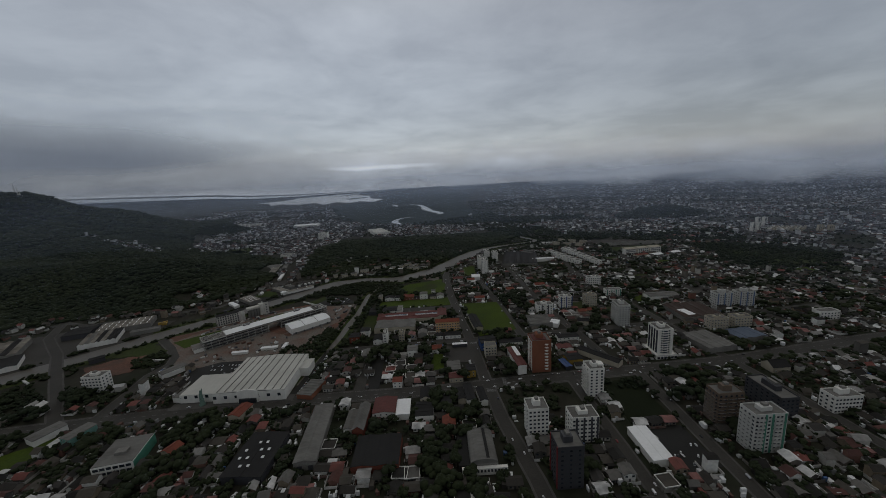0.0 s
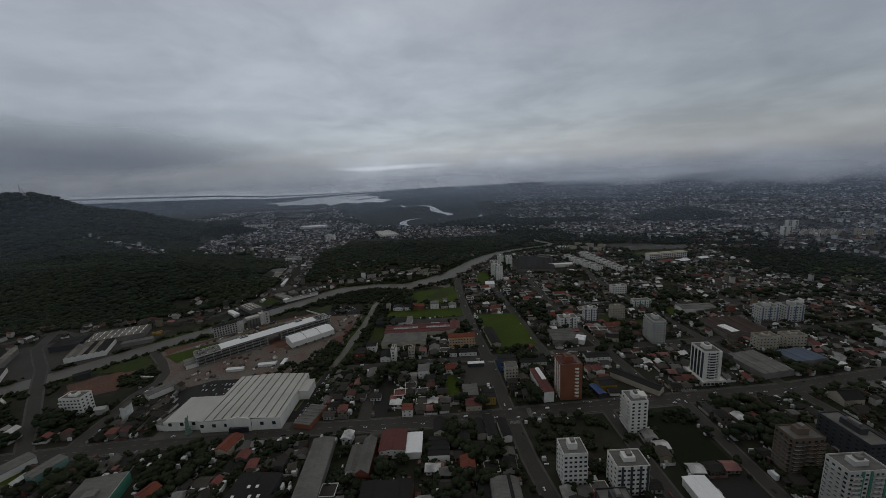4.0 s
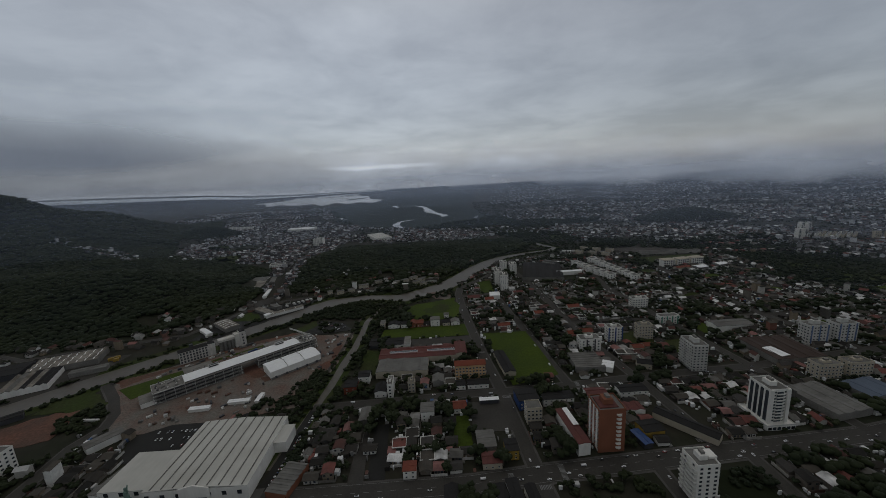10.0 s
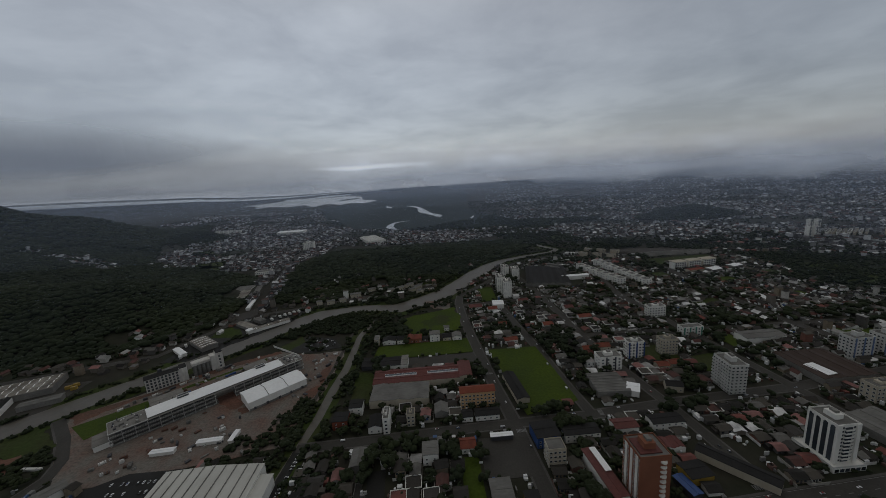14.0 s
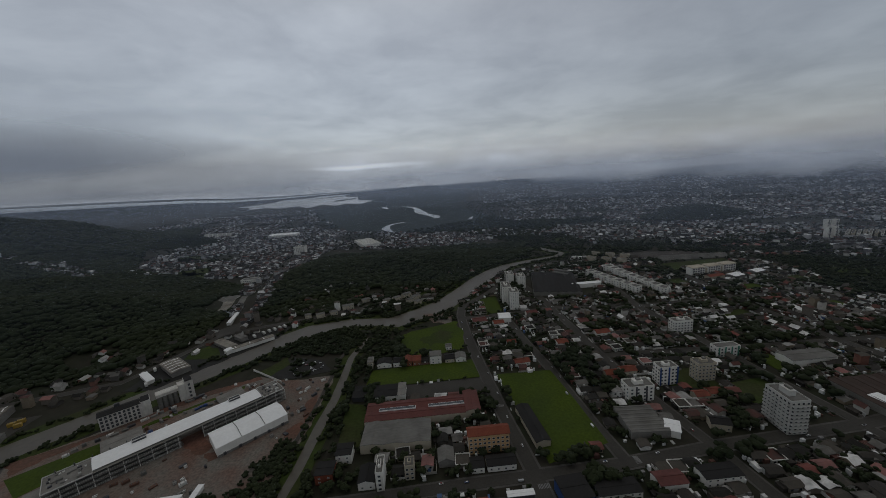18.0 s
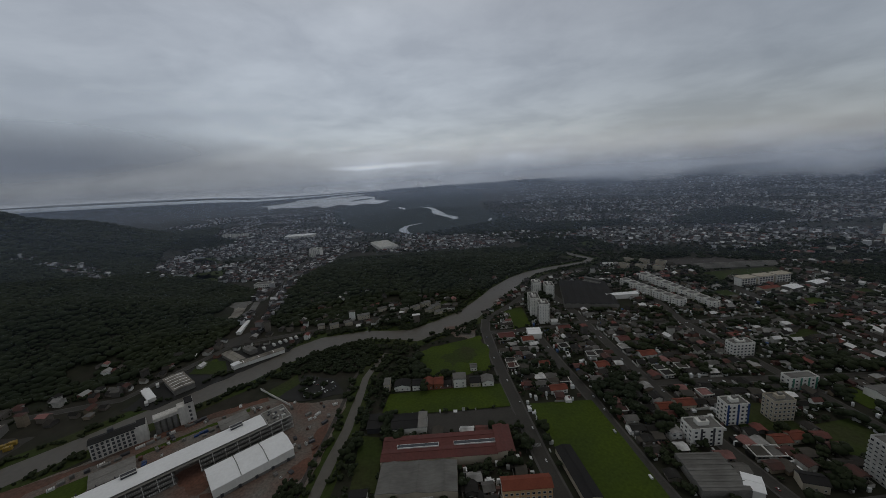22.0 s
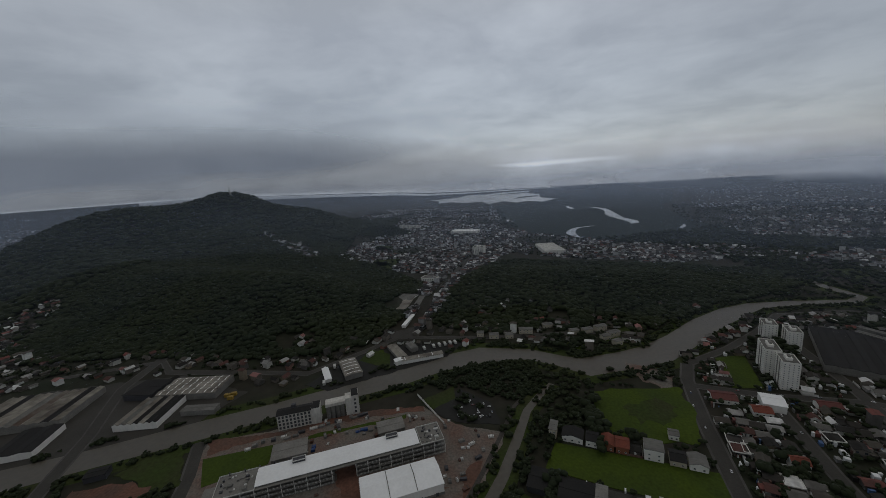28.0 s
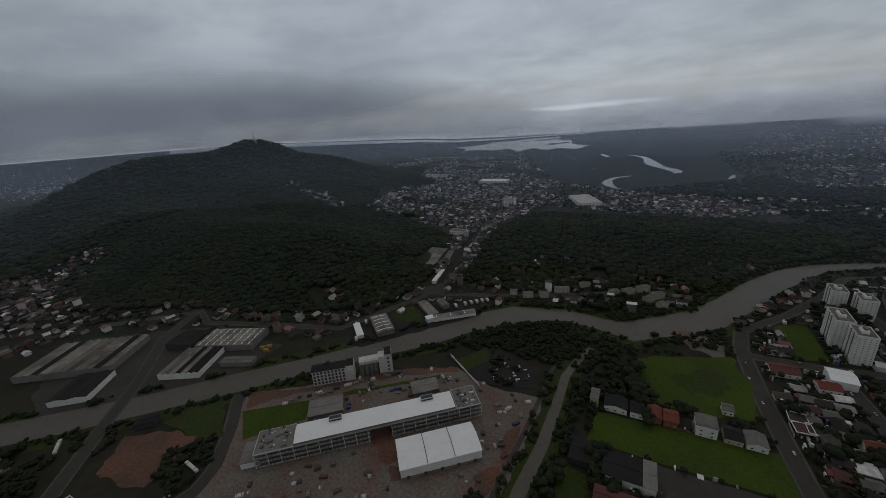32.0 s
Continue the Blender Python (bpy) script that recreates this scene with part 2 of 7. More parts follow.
M_TYRE = material("rubber", (0.02, 0.02, 0.02), 0.9)
M_WATER = material("river_water", (0.072, 0.06, 0.042), 0.45, scale=0.02, fine=0.25, stain=0.4, stain_color=(0.085, 0.075, 0.058), bump=0.12)
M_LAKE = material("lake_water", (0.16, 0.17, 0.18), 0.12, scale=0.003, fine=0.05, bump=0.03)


# ---- mesh helpers ----
def mesh_from(name, verts, faces, mats, index=None, smooth=False):
    me = bpy.data.meshes.new(name)
    me.from_pydata([tuple(v) for v in verts], [], [tuple(f) for f in faces])
    for m in mats:
        me.materials.append(m)
    if index is not None:
        me.polygons.foreach_set("material_index", np.asarray(index, dtype=np.int32))
    if smooth:
        me.polygons.foreach_set("use_smooth", np.ones(len(faces), dtype=bool))
    me.update()
    return me


def part(name, bm, mat, parent, label="", at=None):
    """Links a bmesh (or a ready mesh) as one mesh object under a thing or a part."""
    if isinstance(bm, bmesh.types.BMesh):
        me = bpy.data.meshes.new(name)
        bm.to_mesh(me)
        bm.free()
        me.materials.append(mat)
    else:
        me = bm
    ob = new(name, me)
    ob.parent = parent
    if at is not None:
        ob.matrix_basis = at
    if label:
        ob["label"] = label
    return ob


def thing(name, m, label, category, group="", kind=""):
    ob = new(name)
    ob.matrix_basis = m
    return tagged(ob, label, category, group, kind)


def add_box(bm, x0, x1, y0, y1, z0, z1):
    v = [bm.verts.new(c) for c in ((x0, y0, z0), (x1, y0, z0), (x1, y1, z0), (x0, y1, z0), (x0, y0, z1), (x1, y0, z1), (x1, y1, z1), (x0, y1, z1))]
    for f in ((3, 2, 1, 0), (4, 5, 6, 7), (0, 1, 5, 4), (1, 2, 6, 5), (2, 3, 7, 6), (3, 0, 4, 7)):
        bm.faces.new([v[k] for k in f])


def box(x0, x1, y0, y1, z0, z1, bevel=0.0):
    bm = bmesh.new()
    add_box(bm, x0, x1, y0, y1, z0, z1)
    if bevel:
        bmesh.ops.bevel(bm, geom=bm.edges[:], offset=bevel, segments=1, affect="EDGES")
    return bm


def parapet(x0, x1, y0, y1, z, h=0.9, t=0.25):
    bm = bmesh.new()
    add_box(bm, x0, x1, y0, y0 + t, z, z + h)
    add_box(bm, x0, x1, y1 - t, y1, z, z + h)
    add_box(bm, x0, x0 + t, y0 + t, y1 - t, z, z + h)
    add_box(bm, x1 - t, x1, y0 + t, y1 - t, z, z + h)
    return bm


def gable(x0, x1, y0, y1, z, rise, over=0.5, along="x", thick=0.25):
    """A double-pitched roof with eaves and thickness; the ridge runs along the named axis."""
    bm = bmesh.new()
    if along == "x":
        x0, x1, ym = x0 - over, x1 + over, (y0 + y1) / 2
        prof = [(y0 - over, z), (ym, z + rise), (y1 + over, z), (y1 + over, z + thick), (ym, z + rise + thick), (y0 - over, z + thick)]
        a = [bm.verts.new((x0, p, q)) for p, q in prof]
        b = [bm.verts.new((x1, p, q)) for p, q in prof]
    else:
        y0, y1, xm = y0 - over, y1 + over, (x0 + x1) / 2
        prof = [(x1 + over, z), (xm, z + rise), (x0 - over, z), (x0 - over, z + thick), (xm, z + rise + thick), (x1 + over, z + thick)]
        a = [bm.verts.new((p, y0, q)) for p, q in prof]
        b = [bm.verts.new((p, y1, q)) for p, q in prof]
    k = len(prof)
    for i in range(k):
        bm.faces.new((a[i], a[(i + 1) % k], b[(i + 1) % k], b[i]))
    for s, r in ((a, 1), (b, -1)):
        bm.faces.new([s[i] for i in (5, 4, 1, 0)][::r])
        bm.faces.new([s[i] for i in (4, 3, 2, 1)][::r])
    bmesh.ops.recalc_face_normals(bm, faces=bm.faces[:])
    return bm


def gable_walls(x0, x1, y0, y1, h, rise, along="x"):
    """Walls that close under a double-pitched roof."""
    bm = bmesh.new()
    if along == "x":
        pts = [(y0, 0), (y1, 0), (y1, h), ((y0 + y1) / 2, h + rise), (y0, h)]
        a = [bm.verts.new((x0, p, q)) for p, q in pts]
        b = [bm.verts.new((x1, p, q)) for p, q in pts]
    else:
        pts = [(x0, 0), (x1, 0), (x1, h), ((x0 + x1) / 2, h + rise), (x0, h)]
        a = [bm.verts.new((p, y0, q)) for p, q in pts]
        b = [bm.verts.new((p, y1, q)) for p, q in pts]
    bm.faces.new(a)
    bm.faces.new(b[::-1])
    for i in range(5):
        bm.faces.new((a[i], b[i], b[(i + 1) % 5], a[(i + 1) % 5]))
    bmesh.ops.recalc_face_normals(bm, faces=bm.faces[:])
    return bm


def ribbon(points, width, z, name, mat, label, category="road", kind="structure"):
    """A strip of even or changing width along a line of points, with kerb-high edges."""
    pts = [Vector((p[0], p[1])) for p in points]
    verts, faces = [], []
    for i, p in enumerate(pts):
        d = (pts[min(i + 1, len(pts) - 1)] - pts[max(i - 1, 0)]).normalized()
        nrm = Vector((-d.y, d.x))
        w = (points[i][2] if len(points[i]) > 2 else width) / 2
        for s in (1, -1):
            q = p + nrm * w * s
            verts += [(q.x, q.y, z), (q.x, q.y, z - 0.5)]
    for i in range(len(pts) - 1):
        a, b = 4 * i, 4 * i + 4
        faces += [(a, a + 2, b + 2, b), (a + 1, a, b, b + 1), (a + 2, a + 3, b + 3, b + 2)]
    ob = new(name, mesh_from(name, verts, faces, [mat]))
    return tagged(ob, label, category, kind=kind)


def patch(points, z, name, mat, label, category, kind="structure", rough=0.0, step=4.0):
    """A flat area with an edge, lying on the ground; a rough one has an uneven natural outline."""
    if rough:
        line = []
        for (ax, ay), (bx, by) in zip(points, points[1:] + points[:1]):
            d = math.dist((ax, ay), (bx, by))
            for j in range(max(1, int(d / step))):
                f = j / max(1, int(d / step))
                px, py = ax + (bx - ax) * f, ay + (by - ay) * f
                q = Vector((px / (step * 2.2), py / (step * 2.2), 1.7))
                line.append((px + rough * noise.noise(q), py + rough * noise.noise(q + Vector((31, 7, 0)))))
        points = line
    k = len(points)
    verts = [(x, y, z) for x, y in points] + [(x, y, z - 0.5) for x, y in points]
    faces = [tuple(range(k))] + [(i, i + k, (i + 1) % k + k, (i + 1) % k) for i in range(k)]
    me = mesh_from(name, verts, faces, [mat])
    bm = bmesh.new()
    bm.from_mesh(me)
    bmesh.ops.recalc_face_normals(bm, faces=bm.faces[:])
    if max(bm.faces, key=lambda f: f.calc_area()).normal.z < 0:
        bmesh.ops.reverse_faces(bm, faces=bm.faces[:])
    bm.to_mesh(me)
    bm.free()
    return tagged(new(name, me), label, category, kind=kind)


def inside(x, y, poly):
    hit, j = False, len(poly) - 1
    for i in range(len(poly)):
        (xi, yi), (xj, yj) = poly[i][:2], poly[j][:2]
        if (yi > y) != (yj > y) and x < (xj - xi) * (y - yi) / (yj - yi) + xi:
            hit = not hit
        j = i
    return hit


def near_line(x, y, pts, dist):
    for (ax, ay, *_), (bx, by, *_) in zip(pts, pts[1:]):
        dx, dy = bx - ax, by - ay
        t = max(0, min(1, ((x - ax) * dx + (y - ay) * dy) / (dx * dx + dy * dy)))
        if (x - ax - t * dx) ** 2 + (y - ay - t * dy) ** 2 < dist * dist:
            return True
    return False


# ---- the lie of the land ----
HILLS = [(-1316, 1219, 60, 125, 125), (-1316, 1219, 105, 330, 330), (-1480, 900, 118, 215, 260), (-1000, 960, 40, 200, 170), (-1120, 700, 45, 300, 130),
         (-700, 720, 42, 220, 120), (-520, 740, 22, 130, 100), (-190, 870, 24, 110, 110), (-60, 960, 18, 150, 80), (-280, 900, 16, 70, 120),
         (-835, 1462, 30, 72, 52), (745, 1260, 34, 120, 70), (-1290, 1530, 58, 210, 210)]


def height(x, y):
    h = 0
    for cx, cy, top, sx, sy in HILLS:
        h = h + top * np.exp(-(((x - cx) / sx) ** 2 + ((y - cy) / sy) ** 2))
    # the plain climbs gently to the far coast in the west
    dx, dy = x + 40, y - 200
    away = np.clip((np.hypot(dx, dy) - 3400) / 1150, 0, 1)
    coast = np.interp(np.degrees(np.arctan2(dx, dy)), (-100, -57, -52, -48, -40, -31, -26, -20), (150, 150, 141, 120, 89, 52, 14, 0))
    return np.maximum(h - 5.0, 0) * 1.03 + coast * away * away * (3 - 2 * away)


def axis(lo, hi, fine_lo, fine_hi, step, grow):
    a = list(np.arange(fine_lo, fine_hi, step))
    s, v = step, fine_lo
    low = []
    while v > lo:
        s *= grow
        v -= s
        low.append(v)
    s, v = step, a[-1]
    top = []
    while v < hi:
        s *= grow
        v += s
        top.append(v)
    return np.array(low[::-1] + a + top)


gx, gy = axis(-4800, 4700, -2200, 1000, 22, 1.06), axis(-1500, 5100, 0, 1800, 22, 1.06)
X, Y = np.meshgrid(gx, gy)
Z = height(X, Y)
nx, ny = len(gx), len(gy)
idx = np.arange(nx * ny).reshape(ny, nx)
quads = np.stack([idx[:-1, :-1], idx[:-1, 1:], idx[1:, 1:], idx[1:, :-1]], -1).reshape(-1, 4)
ground = new("ground", mesh_from("ground", np.stack([X.ravel(), Y.ravel(), Z.ravel()], 1).tolist(), quads.tolist(), [M_GROUND], smooth=True))
tagged(ground, "damp dark earth and grass under the town and hills", "ground", kind="structure")

# ---- river, canal, lake ----
RIVER = [(-700, 190, 34), (-570, 300, 30), (-505, 352, 28), (-465, 387, 28), (-437, 414, 26), (-384, 468, 28), (-345, 508, 24), (-314, 540, 26), (-272, 586, 34), (-243, 622, 32), (-205, 655, 34), (-158, 669, 24),
         (-126, 664, 22), (-101, 658, 34), (-60, 686, 34), (-36, 706, 36), (-8, 746, 32), (24, 800, 32), (62, 850, 30), (92, 880, 20), (140, 902, 16), (205, 922, 14), (222, 945, 14), (208, 976, 14), (190, 1030, 12)]
CANAL = [(-128, 618, 5), (-135, 597, 6), (-141, 572, 6.5), (-141, 540, 7), (-142, 500, 7.5), (-146, 465, 8), (-149, 425, 7), (-152, 405, 6), (-163, 330, 4)]
ribbon([(x, y, w + 26) for x, y, w in RIVER], 50, 0.06, "river_bank", M_GRASS_ROUGH, "rough grassy river bank", "bank")
ribbon([(x, y, w + 12) for x, y, w in CANAL], 20, 0.08, "canal_bank", M_GRASS_ROUGH, "overgrown canal bank", "bank")
ribbon(RIVER, 30, 0.12, "river", M_WATER, "wide muddy brown river winding between wooded banks", "water")
ribbon(CANAL, 10, 0.16, "canal", M_WATER, "narrow muddy drainage canal with grassy banks", "water")
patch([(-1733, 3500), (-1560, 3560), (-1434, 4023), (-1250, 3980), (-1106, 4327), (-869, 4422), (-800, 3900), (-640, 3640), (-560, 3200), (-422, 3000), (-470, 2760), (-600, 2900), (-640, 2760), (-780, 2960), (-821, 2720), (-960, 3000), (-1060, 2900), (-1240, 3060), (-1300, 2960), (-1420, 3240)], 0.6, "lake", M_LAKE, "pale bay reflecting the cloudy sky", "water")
verts, faces = [], []
for k in range(56):
    a = -62 + k
    for r in (float(np.interp(a, (-62, -26, -16, -7), (4220, 4180, 4330, 4460))), 4599):
        px, py = -40 + r * math.sin(radians(a)), 200 + r * math.cos(radians(a))
        verts.append((px, py, float(height(px, py)) + 9.0))
    if k:
        faces.append((2 * k - 2, 2 * k - 1, 2 * k + 1, 2 * k))
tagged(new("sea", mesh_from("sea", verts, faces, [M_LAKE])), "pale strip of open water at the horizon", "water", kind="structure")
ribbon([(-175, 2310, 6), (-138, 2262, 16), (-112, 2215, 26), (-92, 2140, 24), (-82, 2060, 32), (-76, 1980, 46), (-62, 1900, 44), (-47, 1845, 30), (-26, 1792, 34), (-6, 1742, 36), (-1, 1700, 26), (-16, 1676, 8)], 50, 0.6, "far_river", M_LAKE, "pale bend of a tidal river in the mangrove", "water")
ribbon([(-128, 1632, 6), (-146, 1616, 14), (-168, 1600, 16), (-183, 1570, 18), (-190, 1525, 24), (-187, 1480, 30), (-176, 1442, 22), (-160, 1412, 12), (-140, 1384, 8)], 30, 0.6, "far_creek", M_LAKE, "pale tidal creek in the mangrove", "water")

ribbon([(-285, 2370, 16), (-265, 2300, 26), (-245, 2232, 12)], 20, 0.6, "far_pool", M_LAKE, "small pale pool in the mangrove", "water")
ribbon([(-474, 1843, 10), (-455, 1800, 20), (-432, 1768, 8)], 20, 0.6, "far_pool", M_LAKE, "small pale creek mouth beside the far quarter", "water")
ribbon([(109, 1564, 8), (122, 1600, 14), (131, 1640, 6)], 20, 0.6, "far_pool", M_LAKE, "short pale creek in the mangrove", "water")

for k, (px, py, w, d, a) in enumerate(((-850, 4020, 330, 60, 40), (-700, 3330, 150, 60, 70))):
    ca, sa = math.cos(radians(a)), math.sin(radians(a))
    ring = [(w * math.cos(q * 0.5236) * (0.8 + 0.35 * math.sin(q * 2.3 + k)), d * math.sin(q * 0.5236) * (0.8 + 0.4 * math.cos(q * 1.7 + k))) for q in range(12)]
    patch([(px + u * ca - v * sa, py + u * sa + v * ca) for u, v in ring], 1.6, "bay_island", M_MANGROVE, "low dark mangrove island in the bay", "island", step=60)
# ---- roads ----
AVENUE = [(-700, 255), (-500, 275), (-321, 294), (-244, 301), (-149, 307), (-34, 308), (10, 312), (128, 319), (232, 325), (367, 345), (560, 370), (760, 400)]
STREET_A = [(30, 130), (21, 208), (11, 266), (6, 321), (1, 400), (-6, 463), (-12, 540), (-16, 600), (-17, 660), (-12, 690)]
STREET_B = [(59, 404), (55, 440), (50, 515), (43, 570), (37, 645)]
STREET_C = [(128, 320), (120, 400), (110, 470), (105, 530), (103, 600), (100, 690), (92, 760)]
STREET_D = [(85, 130), (83, 230), (80, 316)]
STREET_E = [(137, 130), (139, 230), (141, 319)]
CROSS = [(-155, 394), (-100, 396), (-45, 399), (57, 402), (123, 408), (227, 413), (330, 425), (480, 440)]
CROSS_N = [(105, 530), (160, 528), (260, 520), (400, 515), (600, 520)]
CROSS_T = [(-16, 650), (37, 650), (101, 660), (200, 640), (330, 640), (520, 650)]
STREET_F = [(232, 325), (225, 413), (215, 520), (205, 640), (215, 720)]
STREET_G = [(367, 345), (345, 425), (330, 520), (330, 640), (345, 800)]
STREET_H = [(245, 130), (240, 240), (232, 325)]
BRIDGE_ROAD = [(-342, 291), (-361, 310), (-386, 338), (-408, 360), (-442, 395), (-474, 429), (-505, 455), (-536, 482), (-570, 540)]
SITE_ROAD = [(-316, 298), (-319, 335), (-323, 366), (-317, 388), (-322, 403), (-343, 428), (-372, 455)]
RIVER_ROAD = [(-640, 470), (-560, 535), (-523, 520), (-440, 545), (-366, 565), (-349, 599), (-318, 669), (-224, 694), (-138, 728), (-60, 760)]
VALLEY_ROAD = [(-318, 669), (-317, 705), (-330, 776), (-358, 920), (-383, 1097), (-400, 1250), (-430, 1500)]
BANK_ROAD = [(-12, 690), (30, 735), (70, 790), (105, 850), (180, 880), (320, 880), (500, 900)]
ROADS = [(AVENUE, 14, "wide avenue"), (STREET_A, 8.5, "long straight street"), (STREET_B, 7, "side street"), (STREET_C, 7, "side street"), (STREET_D, 7, "side street"), (STREET_E, 7, "side street"), (CROSS, 8, "cross street"),
         (CROSS_N, 6, "cross street"), (CROSS_T, 6, "cross street"), (STREET_F, 6.5, "side street"), (STREET_G, 6.5, "side street"), (STREET_H, 6.5, "side street"), (BRIDGE_ROAD, 8.5, "road to the bridge"), (SITE_ROAD, 8, "unpaved works road"),
         (RIVER_ROAD, 6, "riverside road"), (VALLEY_ROAD, 8, "road through the wooded valley"), (BANK_ROAD, 6, "street along the river bank")]
for k, (pts, w, words) in enumerate(ROADS):
    ribbon(pts, w + 3, 0.14 + 0.004 * k, "pavement", M_PAVING, "worn concrete pavement beside a " + words, "pavement")
    ribbon(pts, w, 0.24 + 0.006 * k, "road", M_ASPHALT, "grey asphalt " + words, "road")

# ---- low cloud that closes the distance ----
def cloud_material():
    m = bpy.data.materials.new("low_cloud")
    m.use_nodes = True
    n, l = m.node_tree.nodes, m.node_tree.links
    n.clear()
    out, mixs = n.new("ShaderNodeOutputMaterial"), n.new("ShaderNodeMixShader")
    clear, glow = n.new("ShaderNodeBsdfTransparent"), n.new("ShaderNodeEmission")
    glow.inputs["Color"].default_value, glow.inputs["Strength"].default_value = (0.245, 0.265, 0.293, 1), 3.0
    geo, raw, sep = n.new("ShaderNodeNewGeometry"), n.new("ShaderNodeSeparateXYZ"), n.new("ShaderNodeSeparateXYZ")
    l.new(geo.outputs["Position"], raw.inputs[0])

    def calc(op, a, b=0.0, clamp=False):
        q = n.new("ShaderNodeMath")
        q.operation, q.use_clamp = op, clamp
        for k, v in enumerate((a, b)):
            if isinstance(v, (int, float)):
                q.inputs[k].default_value = v
            else:
                l.new(v, q.inputs[k])
        return q.outputs[0]

    # the cloud wall recedes to the west: its pattern is drawn as if all of it stood at one distance
    dx, dy = calc("ADD", raw.outputs["X"], 40.0), calc("SUBTRACT", raw.outputs["Y"], 200.0)
    near = calc("DIVIDE", 4600.0, calc("SQRT", calc("ADD", calc("MULTIPLY", dx, dx), calc("MULTIPLY", dy, dy))))
    same = n.new("ShaderNodeVectorMath")
    same.operation = "SCALE"
    l.new(geo.outputs["Position"], same.inputs[0])
    l.new(near, same.inputs["Scale"])
    l.new(same.outputs[0], sep.inputs[0])
    mp, nz = n.new("ShaderNodeMapping"), n.new("ShaderNodeTexNoise")
    mp.inputs["Scale"].default_value = (0.0017, 0.0017, 0.0042)
    nz.inputs["Scale"].default_value, nz.inputs["Detail"].default_value = 1.0, 6
    l.new(same.outputs[0], mp.inputs["Vector"])
    l.new(mp.outputs[0], nz.inputs["Vector"])
    ragged = calc("MULTIPLY", calc("SUBTRACT", nz.outputs["Fac"], 0.5), 190.0)
    climb = calc("MULTIPLY", calc("DIVIDE", calc("SUBTRACT", -1700.0, sep.outputs["X"]), 2100.0, True), 145.0)
    low = calc("DIVIDE", calc("ADD", calc("SUBTRACT", raw.outputs["Z"], calc("ADD", climb, 8.0)), calc("MULTIPLY", ragged, calc("SUBTRACT", 1.0, calc("DIVIDE", climb, 170.0)))), calc("SUBTRACT", 95.0, calc("MULTIPLY", climb, 0.5)), True)
    top = calc("DIVIDE", calc("SUBTRACT", calc("ADD", calc("ADD", 520.0, calc("MULTIPLY", calc("DIVIDE", calc("SUBTRACT", -900.0, sep.outputs["X"]), 2500.0, True), 330.0)), calc("MULTIPLY", ragged, 2.0)), sep.outputs["Z"]), 300.0, True)
    # a long bright gap in the cloud over the bay, and a fainter one beside it
    gaps = []
    for cx, cz, wide, tall, much in ((-640.0, 292.0, 820.0, 34.0, 1.7), (950.0, 420.0, 800.0, 26.0, 0.7)):
        u = calc("DIVIDE", calc("SUBTRACT", sep.outputs["X"], cx), wide)
        v = calc("DIVIDE", calc("ADD", calc("SUBTRACT", sep.outputs["Z"], cz), calc("MULTIPLY", ragged, 0.35)), tall)
        q = calc("SUBTRACT", 1.0, calc("ADD", calc("MULTIPLY", u, u), calc("MULTIPLY", v, v)), True)
        gaps.append(calc("MULTIPLY", q, much))
    streak = calc("ADD", gaps[0], gaps[1])
    # dark over the western hills, light over the bay, grey to the east
    over = n.new("ShaderNodeValToRGB")
    over.color_ramp.interpolation = "EASE"
    q = over.color_ramp.elements
    q[0].position, q[0].color = 0.1, (0.68, 0.68, 0.68, 1)
    q[1].position, q[1].color = 1.0, (1.12, 1.12, 1.12, 1)
    for at, v in ((0.3, 0.9), (0.42, 1.34), (0.6, 1.42), (0.75, 1.34)):
        q.new(at).color = (v, v, v, 1)
    l.new(calc("DIVIDE", calc("ADD", sep.outputs["X"], 4000.0), 7500.0, True), over.inputs[0])
    body = calc("ADD", calc("MULTIPLY", calc("SUBTRACT", nz.outputs["Fac"], 0.5), 2.2), calc("ADD", streak, 2.9))
    l.new(calc("MULTIPLY", body, over.outputs[0]), glow.inputs["Strength"])
    l.new(calc("MULTIPLY", low, top), mixs.inputs[0])
    l.new(clear.outputs[0], mixs.inputs[1])
    l.new(glow.outputs[0], mixs.inputs[2])
    l.new(mixs.outputs[0], out.inputs["Surface"])
    return m


verts, faces = [], []
steps = 200
for k in range(steps + 1):
    az = radians(-100 + k)
    r = float(np.interp(k - 100, (-100, -57, -52, -48, -40, -31, -24, -15, -4, 8, 20, 36, 100), (4600, 4600, 4600, 4600, 4600, 4600, 4600, 4600, 4600, 4350, 3700, 3050, 3050)))
    foot = float(height(-40 + r * math.sin(az), 200 + r * math.cos(az)))
    for zz in (foot - 2, 900):
        verts.append((-40 + r * math.sin(az), 200 + r * math.cos(az), zz))
    if k:
        a = 2 * k
        faces.append((a - 2, a, a + 1, a - 1))
backdrop = new("backdrop", mesh_from("backdrop", verts, faces, [cloud_material()]))
tagged(backdrop, "low grey cloud hiding the far horizon", "cloud", kind="structure")


